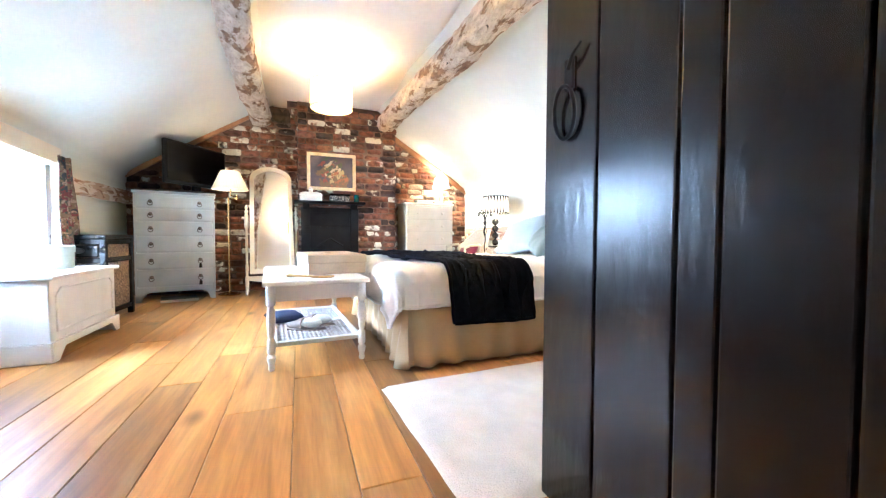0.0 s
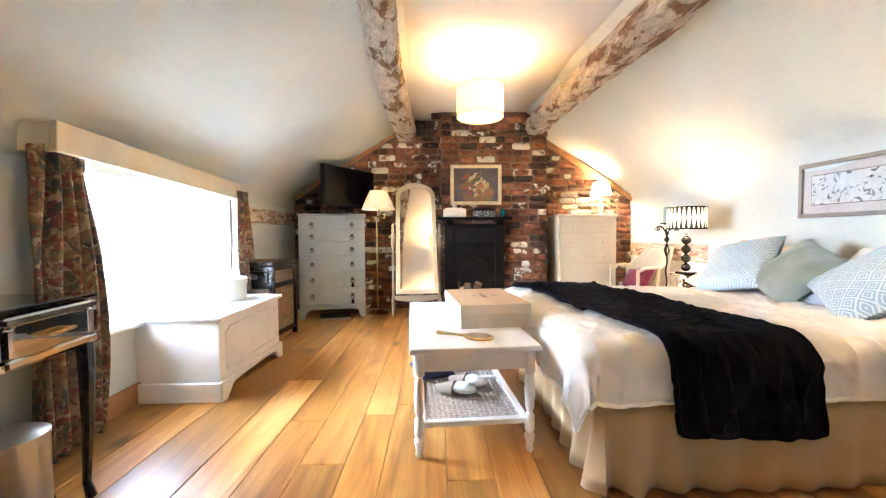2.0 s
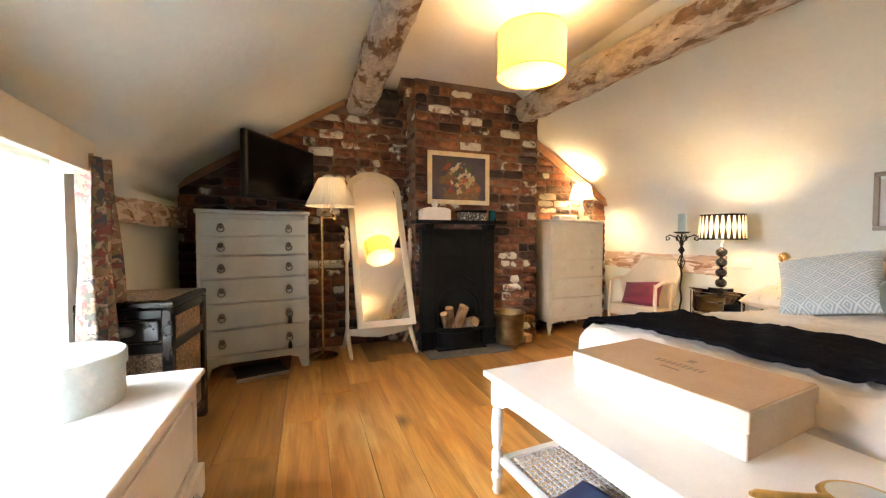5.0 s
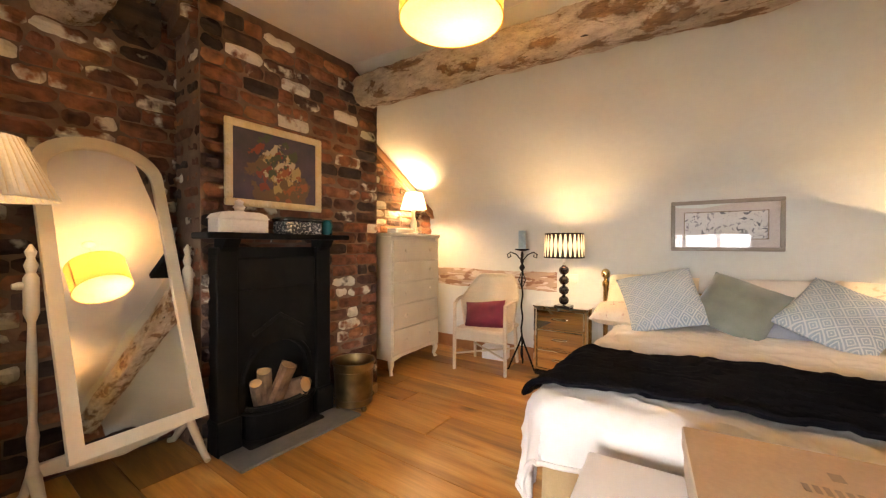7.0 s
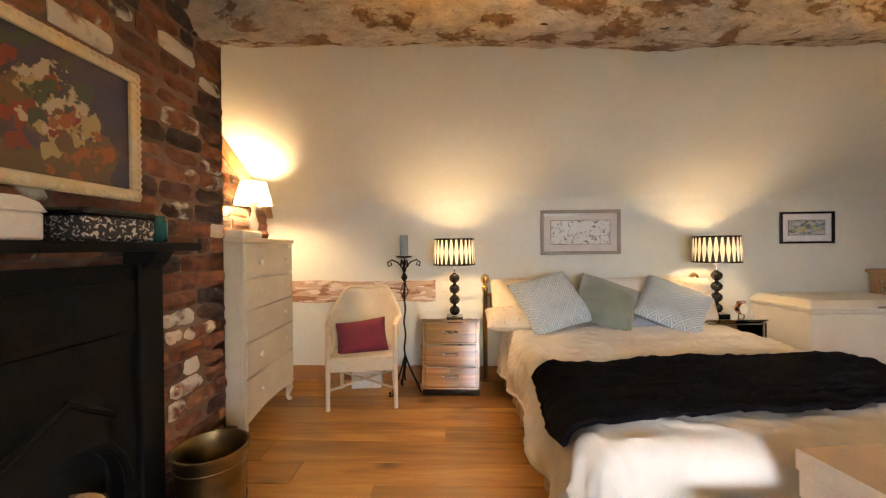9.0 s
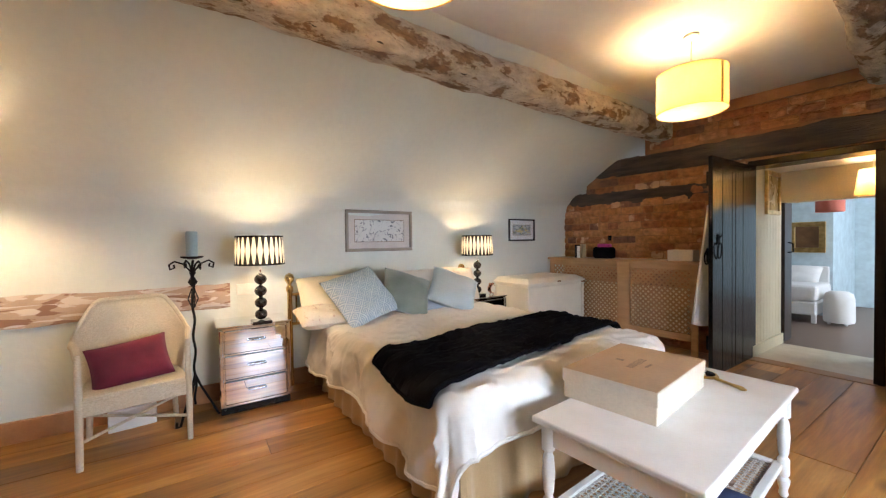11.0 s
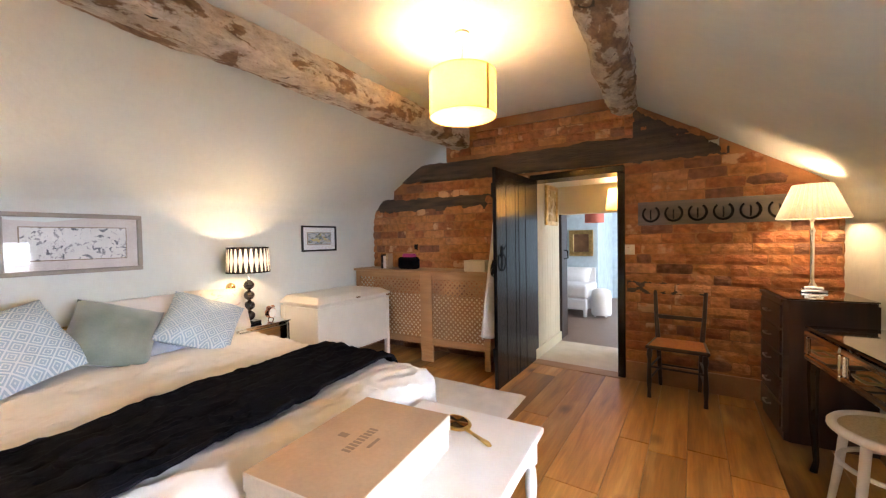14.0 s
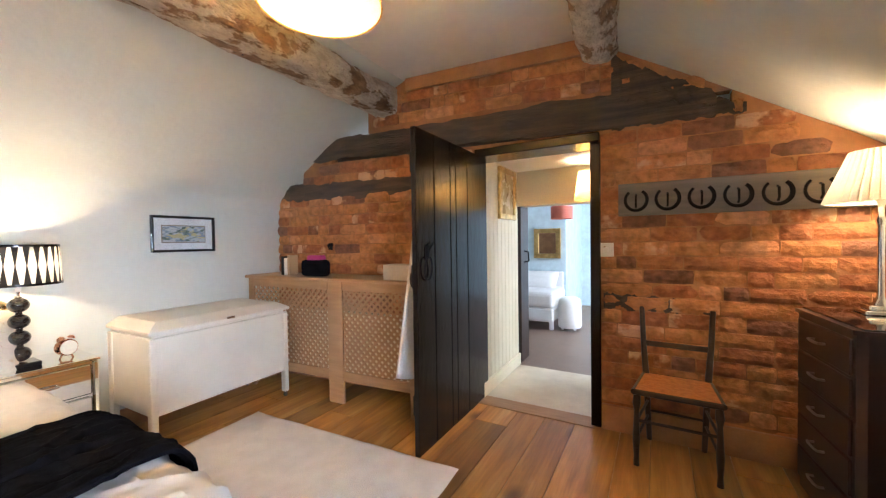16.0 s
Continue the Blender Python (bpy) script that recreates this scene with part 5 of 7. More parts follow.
def ball_lamp(x, y, power, size):
    t = thing("ball_table_lamp", x, y, 0.60, 0, "lit table lamp of stacked black balls with zigzag shade", "table lamp", "bedside lamps")
    part("base", box(-0.062, -0.062, 0, 0.062, 0.062, 0.022, 0.004), black_ball, t)
    for k in range(4):
        zc = 0.062 + k * 0.082
        part("ball", lathe([(0.040 * math.sin(math.pi * i / 12) + 0.0005, zc - 0.038 * math.cos(math.pi * i / 12)) for i in range(13)], 24), black_ball, t, smooth=True)
        part("collar", lathe([(0.012, zc + 0.036), (0.016, zc + 0.041), (0.012, zc + 0.046)], 16), chrome, t)
    part("stem", tube([(0, 0, 0.35), (0, 0, 0.47)], 0.007, 8), chrome, t)
    s = part("shade", grid(64, 2, lambda u, v: (lerp(0.160, 0.152, v) * math.cos(2 * math.pi * u), lerp(0.160, 0.152, v) * math.sin(2 * math.pi * u), lerp(0, 0.19, v))), shade_zig, t, "black and white zigzag drum shade", smooth=True, m=Matrix.Translation((0, 0, 0.415)))
    for r, z in ((0.161, 0.0), (0.153, 0.19)):
        part("band", lathe([(r + 0.0015, z - 0.006), (r + 0.0015, z + 0.006)], 48, cap=False), black_wood, s)
    bulb(t, 0.425, power, size)
    return t


ball_lamp(2.86, 4.465, 12, 0.045)
ball_lamp(2.935, 2.46, 8, 0.014)
ck = thing("alarm_clock", 2.905, 2.30, 0.60, -75, "copper twin-bell alarm clock on the nightstand", "clock")
part("case", lathe([(0.042, -0.02), (0.045, 0.0), (0.042, 0.02)], 24, m=Matrix.Translation((0, 0, 0.06)) @ Matrix.Rotation(radians(90), 4, "X")), copper, ck, smooth=True)
part("dial", lathe([(0.001, 0.0205), (0.038, 0.0205), (0.038, 0.023), (0.001, 0.023)], 24, m=Matrix.Translation((0, 0, 0.06)) @ Matrix.Rotation(radians(90), 4, "X"), cap=False), ceramic, ck)
for s in (-1, 1):
    part("bell", lathe([(0.018, 0), (0.014, 0.01), (0.003, 0.016)], 14, m=Matrix.Translation((s * 0.022, 0, 0.105)) @ Matrix.Rotation(radians(20 * s), 4, "Y")), copper, ck, smooth=True)
    part("foot", tube([(s * 0.02, 0, 0.02), (s * 0.03, 0, 0.0)], 0.004, 6), copper, ck)

# ---- bed ----
bed = thing("bed", 1.12, 3.28, 0, 0, "wide bed with tan valance and brass bedstead", "bed")


def valance(u, v):
    # round the foot and both sides, in soft folds
    P = [(2.0, -0.80), (0.075, -0.85), (0.03, 0.725), (2.0, 0.735)]
    lens = [1.94, 1.68, 1.98]
    s = u * sum(lens)
    for k in range(3):
        if s <= lens[k] or k == 2:
            a, b, t = P[k], P[k + 1], min(1, s / lens[k])
            break
        s -= lens[k]
    nx, ny = [(0, -1), (-1, 0), (0, 1)][k]
    near = math.exp(-min(t, 1 - t) * lens[k] / 0.20)
    fold = ((0.007 + 0.034 * near) * math.sin(u * 5.6 * 2 * math.pi * 6.2) + 0.008 * math.sin(u * 37)) * (0.25 + (1 - v)) + 0.02 * (1 - v)
    return (lerp(a[0], b[0], t) + nx * fold, lerp(a[1], b[1], t) + ny * fold, lerp(0.012, 0.33, v))


solid(part("valance", grid(260, 6, valance), valance_cloth, bed, "tan cloth valance", smooth=True), 0.004)
part("base", box(0.10, -0.79, 0.10, 2.04, 0.69, 0.33, 0.02), valance_cloth, bed)
part("mattress", box(0.07, -0.755, 0.33, 2.05, 0.70, 0.49, 0.05, seg=3), mattress_blue, bed, "blue-grey mattress")
for y in (-0.80, 0.93):
    p = part("post", lathe([(0.020, 0.0), (0.020, 0.76), (0.028, 0.77), (0.028, 0.80), (0.016, 0.815), (0.016, 0.83), (0.033, 0.85), (0.038, 0.875), (0.030, 0.90), (0.008, 0.915)], 16, m=Matrix.Translation((2.06, y, 0))), brass, bed, "brass bedpost with ball finial", smooth=True)
for z in (0.50, 0.74):
    part("head_rail", tube([(2.06, -0.80, z), (2.06, 0.93, z)], 0.012, 8), brass, bed, smooth=True)
for k in range(7):
    part("head_bar", tube([(2.06, -0.62 + k * 0.25, 0.50), (2.06, -0.62 + k * 0.25, 0.74)], 0.007, 8), brass, bed, smooth=True)


def cover(x, y, top, r):
    """A puffy cover over the bed: gently rumpled on top, turning down in a round edge and hanging in folds."""
    xe, ya, yb = 0.06, -0.755, 0.70
    dx = min(0.0, x - xe)
    dy = y - ya if y < ya else (y - yb if y > yb else 0.0)
    s = math.hypot(dx, dy)
    w = noise.noise(Vector((x * 2.3 + 2, y * 2.3, 2.0)))
    w2 = noise.noise(Vector((x * 6 + 2, y * 6 + w, 6.0)))
    cr = 1 - abs(noise.noise(Vector((x * 5.5 + w * 2.5, y * 3.2 + w2, 7.7))))
    c2 = 1 - abs(noise.noise(Vector((x * 12 - w * 3, y * 8 + w2 * 1.5, 3.3))))
    lift = 0.018 * w + 0.009 * w2 + 0.012 * cr ** 7 + 0.008 * c2 ** 7
    if s == 0.0:
        return Vector((x, y, top + lift)), Vector((0, 0, 1))
    nx, ny, q = dx / s, dy / s, r * math.pi / 2
    a = min(s, q) / r
    out, down = r * math.sin(a), r * (1 - math.cos(a))
    if s > q:
        out, down = out + 0.10 * (s - q), down + (s - q)
    k = min(1.0, max(0.0, s - 0.05) * 5) * (1 - 0.7 * min(1.0, 2 * abs(nx * ny)))
    along = x * abs(ny) + y * abs(nx)
    lift *= 1 - 0.6 * min(1.0, 2 * abs(nx * ny))
    north = 1.7 if dy > 0 else 0.85
    out += k * north * (0.017 * math.sin(along * 11 + 4 * w) + 0.004 * math.sin(along * 31 + 4 * w2)) + lift * math.sin(a)
    return Vector((max(x, xe) + nx * out, min(max(y, ya), yb) + ny * out, top - down + lift * math.cos(a))), Vector((nx * math.sin(a), ny * math.sin(a), math.cos(a)))


def duvet_f(u, v):
    x, y = lerp(-0.20, 1.98, u), lerp(-1.01, 1.09 + 0.03 * math.sin(u * 9), v)
    return cover(x, y, 0.552, 0.085)[0]


dv = thing("duvet", 1.12, 3.28, 0, 0, "rumpled white duvet spread over the bed", "duvet")
solid(part("cover", grid(150, 160, duvet_f), linen, dv, smooth=True), 0.028, -1)
rim = [duvet_f(0, k / 90) for k in range(91)]
part("foot_hem", tube(rim, 0.010, 6), linen, dv, smooth=True)
for v in (0, 1):
    part("side_hem", tube([duvet_f(k / 90, v) for k in range(91)], 0.010, 6), linen, dv, smooth=True)


def throw_f(u, v):
    y = lerp(-1.11, 0.80 + 0.02 * math.sin(u * 4), v)
    x = lerp(lerp(0.34, 0.86, u), lerp(0.09, 0.70, u), v) + 0.015 * math.sin(v * 5.1)
    p, n = cover(x, y, 0.552, 0.085)
    quilt = 0.007 * abs(math.sin(u * 5 * math.pi)) ** 0.5 + 0.004 * abs(math.sin(v * 28 * math.pi)) ** 0.5
    return p + n * (0.031 + quilt + 0.004 * noise.noise(Vector((u * 6, v * 22, 2))))


tw = thing("bed_throw", 1.12, 3.28, 0, 0, "black quilted throw laid across the foot of the bed", "throw")
solid(part("quilted_cloth", grid(80, 200, throw_f), throw_cloth, tw, smooth=True), 0.016, -1)
for u in (0, 1):
    part("bound_edge", tube([throw_f(u, k / 90) for k in range(91)], 0.011, 6), throw_cloth, tw, smooth=True)
for v in (0, 1):
    part("bound_edge", tube([throw_f(k / 30, v) for k in range(31)], 0.011, 6), throw_cloth, tw, smooth=True)

# pillows and cushions, leaning on the bedhead
def lean(x, y, z, tilt, spin, yaw=0):
    return pose(x, y, z, 0, 0, -90 + yaw) @ pose(0, 0, 0, tilt, 0, 0) @ pose(0, 0, 0, 0, 0, spin)


cushion("pillow", lean(3.03, 3.86, 0.705, 52, 0), 0.62, 0.42, 0.17, cream_cloth, "plump cream pillow propped on the bedhead", 11, "pillow", 0.05, "bed pillows")
cushion("pillow", lean(3.03, 2.98, 0.71, 52, 0), 0.66, 0.42, 0.17, linen, "plump white pillow propped on the bedhead", 12, "pillow", 0.05, "bed pillows")
cushion("pillow", lean(2.86, 4.00, 0.60, 12, 0), 0.46, 0.34, 0.13, floral_pillow, "floral frilled pillow lying on the bed", 13, "pillow", 0.06, "bed pillows")
cushion("pillow", lean(3.00, 2.66, 0.72, 55, -4, -6), 0.42, 0.40, 0.16, floral_pillow, "floral cream pillow propped on the bedhead", 14, "pillow", 0.06, "bed pillows")
cushion("pillow", lean(2.88, 3.02, 0.61, 15, 0), 0.50, 0.34, 0.12, mattress_blue, "pale blue pillow lying flat under the cushions", 15, "pillow", 0.05, "bed pillows")
cushion("patterned_cushion", lean(2.77, 3.76, 0.735, 48, 16, 6), 0.49, 0.47, 0.18, lattice_cloth, "grey-blue cushion with white lattice weave", 21, group="bed cushions")
cushion("velvet_cushion", lean(2.80, 3.35, 0.720, 48, -25, 0), 0.43, 0.43, 0.16, sage, "sage green velvet cushion with piped edge", 22, group="bed cushions")
cushion("patterned_cushion", lean(2.74, 2.90, 0.712, 44, -32, -4), 0.45, 0.43, 0.16, lattice_cloth, "grey-blue cushion with white lattice weave, set cornerwise", 23, group="bed cushions")

# ---- table at the foot of the bed, and what stands on it ----
tb = thing("coffee_table", 0.714, 3.214, 0, 4.0, "white painted table with turned legs and caned shelf", "table")
tb.scale = (0.911, 0.974, 1)
part("tabletop", box(-0.315, -0.575, 0.462, 0.315, 0.575, 0.488, 0.008, seg=3), white_paint, tb)
for c in ((-0.275, -0.53, 0.275, -0.512), (-0.275, 0.512, 0.275, 0.53)):
    part("apron", box(c[0], c[1], 0.375, c[2], c[3], 0.463, 0.003), white_paint, tb)
for s in (-1, 1):
    poly = [(-0.53, 0.463), (-0.53, 0.36), (-0.47, 0.365), (-0.44, 0.385), (-0.36, 0.39), (0.36, 0.39), (0.44, 0.385), (0.47, 0.365), (0.53, 0.36), (0.53, 0.463)]
    part("apron", prism(poly, s * 0.275 - 0.009, s * 0.275 + 0.009, axis="x"), white_paint, tb)
LEG = [(0.014, 0.0), (0.020, 0.012), (0.016, 0.03), (0.024, 0.06), (0.026, 0.075), (0.016, 0.09), (0.024, 0.10), (0.024, 0.165), (0.015, 0.18), (0.021, 0.20), (0.026, 0.27), (0.022, 0.33), (0.015, 0.35), (0.027, 0.36), (0.027, 0.462)]
for sx in (-1, 1):
    for sy in (-1, 1):
        part("leg", lathe(LEG, 16, m=Matrix.Translation((sx * 0.27, sy * 0.525, 0))), white_paint, tb, smooth=True)
sf = part("shelf", box(-0.27, -0.525, 0.125, -0.235, 0.525, 0.15, 0.004), white_paint, tb)
for c in ((0.235, -0.525, 0.27, 0.525), (-0.235, -0.525, 0.235, -0.49), (-0.235, 0.49, 0.235, 0.525), (-0.235, -0.018, 0.235, 0.018)):
    part("shelf_rail", box(c[0], c[1], 0.125, c[2], c[3], 0.15, 0.004), white_paint, sf)
bc = bmesh.new()
for k in range(38):
    y = -0.488 + k * 0.0257
    if abs(y) > 0.02:
        box(-0.236, y - 0.006, 0.136, 0.236, y + 0.006, 0.139, 0, bc)
for k in range(18):
    x = -0.228 + k * 0.0268
    box(x - 0.006, -0.49, 0.139, x + 0.006, 0.49, 0.142, 0, bc)
part("cane_weave", bc, cane_white, sf, "open woven cane")["kind"] = "stuff"
gb = thing("gift_box", 0.854, 3.259, 0.488, 7.0, "large buff card gift box with cream sides", "box")
gb.scale = (0.99, 0.98, 0.93)
part("base", box(-0.185, -0.275, 0.0, 0.185, 0.275, 0.09, 0.003), carton_side, gb)
part("lid", box(-0.19, -0.28, 0.075, 0.19, 0.28, 0.133, 0.003), carton_side, gb)
part("lid_face", box(-0.187, -0.277, 0.1325, 0.187, 0.277, 0.1345, 0.001), carton, gb, "buff card lid face")
for k in range(9):
    part("printed_mark", box(-0.02, -0.075 + k * 0.0175, 0.1345, 0.012 if k % 3 else 0.014, -0.064 + k * 0.0175, 0.1351, 0), ink, gb)
part("printed_mark", box(0.05, -0.012, 0.1345, 0.085, 0.012, 0.1351, 0), ink, gb)
part("printed_mark", box(-0.06, -0.03, 0.1345, -0.048, 0.03, 0.1351, 0), ink, gb)
hm = thing("hand_mirror", 0.777, 2.803, 0.489, 67, "gilt hand mirror lying on the white table", "hand mirror")
part("frame", lathe([(0.001, 0), (0.062, 0), (0.07, 0.006), (0.064, 0.012), (0.001, 0.012)], 32, cap=False, m=Matrix.Diagonal((0.8, 1.05, 1, 1))), gold, hm, smooth=True)
part("glass", lathe([(0.001, 0.0125), (0.055, 0.0125), (0.001, 0.0135)], 32, cap=False, m=Matrix.Diagonal((0.8, 1.05, 1, 1))), mirror, hm)
part("handle", tube([(0, 0.06, 0.007), (0, 0.10, 0.007), (0, 0.16, 0.008), (0, 0.20, 0.008), (0, 0.215, 0.008)], [0.008, 0.006, 0.007, 0.010, 0.005], 10), gold, hm, smooth=True)


def slipper(x, y, rz):
    t = thing("slipper", x, y, 0.148, rz, "taupe slipper with fluffy white lining on the shelf", "slipper", "slippers on the shelf")
    part("sole", prism([(0.045 * math.cos(a) * (1 + 0.12 * math.sin(a)), 0.125 * math.sin(a)) for a in (2 * math.pi * k / 20 for k in range(20))], 0, 0.014, m=Matrix.Rotation(radians(90), 4, "X") @ Matrix.Scale(-1, 4, (0, 1, 0))), taupe, t)
    def upper(u, v):
        a = math.pi * u
        return (0.048 * math.cos(a), 0.02 + 0.105 * v * (0.6 + 0.4 * math.sin(a)), 0.01 + 0.055 * math.sin(a) * (1 - 0.6 * v))
    solid(part("upper", grid(14, 8, upper), taupe, t, smooth=True), 0.006)
    part("lining", lathe([(0.03 * math.sin(math.pi * i / 8) + 0.001, 0.035 - 0.03 * math.cos(math.pi * i / 8)) for i in range(9)], 14, m=Matrix.Translation((0, -0.03, 0.0)) @ Matrix.Diagonal((1.3, 2.2, 1, 1))), wool_white, t, smooth=True)
    return t


slipper(0.69, 2.99, 70)
slipper(0.76, 3.09, 62)
cushion("folded_cloth", pose(0.55, 3.28, 0.175, 0, 0, 15), 0.22, 0.26, 0.06, navy, "folded navy cloth on the caned shelf", 31, "cloth", 0.05)

# ---- blanket box under the window, with hat box ----
bb = thing("blanket_box", -0.925, 3.685, 0, 0.5, "white painted blanket box with shaped plinth and lid", "blanket box")
bb.scale = (1, 0.94, 1)
part("body", box(-0.245, -0.445, 0.06, 0.235, 0.445, 0.475, 0.005), white_paint, bb)
part("lid", box(-0.26, -0.465, 0.475, 0.262, 0.465, 0.50, 0.008, seg=3), white_paint, bb)
pl = [(-0.46, 0.0), (-0.40, 0.0), (-0.37, 0.03), (-0.33, 0.07), (-0.26, 0.085), (0.26, 0.085), (0.33, 0.07), (0.37, 0.03), (0.40, 0.0), (0.46, 0.0), (0.46, 0.115), (-0.46, 0.115)]
part("plinth", prism(pl, 0.235, 0.255, axis="x"), white_paint, bb)
for s in (-1, 1):
    part("plinth", box(-0.25, s * 0.46 - 0.012, 0.0, 0.25, s * 0.46 + 0.008, 0.115, 0.005), white_paint, bb)
part("panel_moulding", tube([(0.24, -0.38, 0.17), (0.24, -0.38, 0.38), (0.24, -0.33, 0.42), (0.24, 0.33, 0.42), (0.24, 0.38, 0.38), (0.24, 0.38, 0.17)], 0.007, 6, closed=True), white_paint, bb)
hb = thing("hat_box", -1.005, 3.865, 0.50, 0, "round duck-egg hat box with lid on the blanket box", "hat box")
part("body", lathe([(0.165, 0), (0.165, 0.13), (0.001, 0.13)], 40), hat_blue, hb, smooth=True)
part("lid", lathe([(0.171, 0.115), (0.171, 0.155), (0.166, 0.16), (0.001, 0.161)], 40), hat_blue, hb, smooth=True)

# ---- pelmet and curtains ----
pm = thing("pelmet", -1.13, 3.44, -0.025, 2.9, "cream boxed pelmet over the window", "pelmet")
pm.matrix_basis = pose(-1.13, 3.44, -0.025, -1.8, 0, 2.9)
part("front_board", box(0.075, -0.81, 1.325, 0.10, 0.81, 1.455, 0.004), cream_paint, pm)
part("top_board", box(-0.12, -0.81, 1.44, 0.075, 0.81, 1.455, 0.004), cream_paint, pm)
for s in (-1, 1):
    part("end_board", box(-0.12, s * 0.798 - 0.012, 1.325, 0.075, s * 0.798 + 0.012, 1.44, 0.003), cream_paint, pm)


def curtain(x, y, rz, w, folds, seed):
    t = thing("curtain", x, y, 0, rz, "floor-length floral print curtain drawn open", "curtain", "window curtains")
    def f(u, v):
        z = lerp(0.03, 1.34, v)
        squeeze = 1 - 0.22 * math.exp(-((z - 1.3) / 0.25) ** 2)
        yy = (u - 0.5) * w * squeeze + 0.02 * math.sin(z * 2 + seed)
        d = 0.044 * math.sin(u * folds * 2 * math.pi + seed + 0.5 * math.sin(z * 3)) * (0.7 + 0.5 * (1 - v)) + 0.01 * math.sin(u * 31 + z * 4)
        return (d, yy, z + 0.008 * math.sin(u * 20))
    solid(part("cloth", grid(70, 24, f), curtain_cloth, t, smooth=True), 0.004)
    part("heading", grid(60, 1, lambda u, v: (0.02 * math.sin(u * folds * 4 * math.pi), (u - 0.5) * w * 0.80, lerp(1.27, 1.345, v))), curtain_cloth, t, smooth=True)


curtain(-1.065, 2.76, 5, 0.34, 4, 0.4)
curtain(-1.085, 4.33, 2, 0.24, 3, 1.9)

# ---- mirrored dressing table, bin, stool ----
dt = thing("mirrored_dressing_table", -0.60, 1.95, 0, 98.5, "mirrored dressing table with black tapered legs", "dressing table")
dt.scale = (1.02, 1, 1.03)
part("top", box(-0.54, 0.0, 0.722, 0.54, 0.40, 0.74, 0.004), black_ball, dt, "dark glass top")
part("carcass", box(-0.53, 0.015, 0.56, 0.53, 0.39, 0.722, 0.004), mirror, dt)
for a, b in ((-0.525, -0.185), (-0.175, 0.175), (0.185, 0.525)):
    d = part("drawer", box(a + 0.02, 0.0, 0.592, b - 0.02, 0.016, 0.695, 0.006), mirror, dt)
    for c in ((a, 0.570, b, 0.598), (a, 0.689, b, 0.717)):
        part("bevelled_strip", box(c[0], -0.010, c[1], c[2], 0.004, c[3], 0.009), chrome, d)
    for c in (a, b - 0.028):
        part("bevelled_strip", box(c, -0.010, 0.599, c + 0.028, 0.004, 0.688, 0.009), chrome, d)
    bar_handle(d, (a + b) / 2, 0.0, 0.645, 0.10, old_brass)
for sx in (-1, 1):
    for y in (0.035, 0.36):
        s = -1 if y < 0.1 else 1
        part("leg", tube([(sx * 0.505, y, 0.73), (sx * 0.51, y + s * 0.012, 0.50), (sx * 0.508, y + s * 0.010, 0.25), (sx * 0.512, y - s * 0.004, 0.06), (sx * 0.52, y + s * 0.004, 0.0)], [0.028, 0.026, 0.018, 0.013, 0.017], 8), black_wood, dt, smooth=True)
single("paper_sheet", box(-0.10, -0.07, 0, 0.10, 0.07, 0.002, 0), white_paint, "sheet of white paper on the dressing table", "paper", pose(-0.72, 1.72, 0.742, 0, 0, 20))
bn = thing("pedal_bin", -0.885, 2.36, 0, 0, "small brushed steel pedal bin with black lid rim", "bin")
part("body", lathe([(0.105, 0.015), (0.105, 0.27), (0.10, 0.272)], 32), steel, bn, smooth=True)
part("base", lathe([(0.11, 0), (0.11, 0.022), (0.104, 0.026)], 32), black_plastic, bn)
part("lid", lathe([(0.108, 0.27), (0.108, 0.285), (0.08, 0.30), (0.03, 0.308), (0.001, 0.309)], 32), steel, bn, smooth=True)
part("pedal", box(0.10, -0.03, 0.01, 0.15, 0.03, 0.02, 0.003), black_plastic, bn)
st = thing("bentwood_stool", -0.70, 1.90, 0, 0, "white bentwood stool with a round cane seat", "stool")
part("seat_ring", tube([(0.185 * math.cos(a), 0.185 * math.sin(a), 0.445) for a in (2 * math.pi * k / 40 for k in range(40))], 0.018, 10, closed=True), white_paint, st, smooth=True)
part("cane_seat", lathe([(0.001, 0.452), (0.17, 0.450), (0.18, 0.445), (0.001, 0.444)], 40, cap=False), loom, st, "pale caned seat")
for k in range(4):
    a = radians(45 + 90 * k)
    c, s = math.cos(a), math.sin(a)
    part("leg", tube([(0.165 * c, 0.165 * s, 0.44), (0.19 * c, 0.19 * s, 0.22), (0.225 * c, 0.225 * s, 0.0)], [0.017, 0.016, 0.012], 10), white_paint, st, smooth=True)
part("hoop", tube([(0.165 * math.cos(a), 0.165 * math.sin(a), 0.30) for a in (2 * math.pi * k / 32 for k in range(32))], 0.010, 8, closed=True), white_paint, st, smooth=True)

# ---- dark tall chest with glass top and pleated lamp ----
dc = thing("dark_chest_of_drawers", -0.458, 0.875, 0, 95, "dark mahogany chest with canted corners and glass top", "chest of drawers")
dc.scale = (1.06, 1, 1)
cpoly = [(-0.235, 0.0), (0.212, 0.0), (0.235, 0.022), (0.235, 0.40), (-0.235, 0.40)]
for nm, z0, z1, o in (("body", 0.05, 0.835, 0.0), ("plinth", 0.0, 0.05, -0.006), ("top", 0.835, 0.853, 0.012)):
    bmc = bmesh.new()
    lo = [bmc.verts.new((a * (1 + o * 2), b - o, z0)) for a, b in cpoly]
    hi = [bmc.verts.new((a * (1 + o * 2), b - o, z1)) for a, b in cpoly]
    bmc.faces.new(lo), bmc.faces.new(hi)
    for k in range(5):
        bmc.faces.new((lo[k], lo[(k + 1) % 5], hi[(k + 1) % 5], hi[k]))
    part(nm, bmc, mahogany, dc)
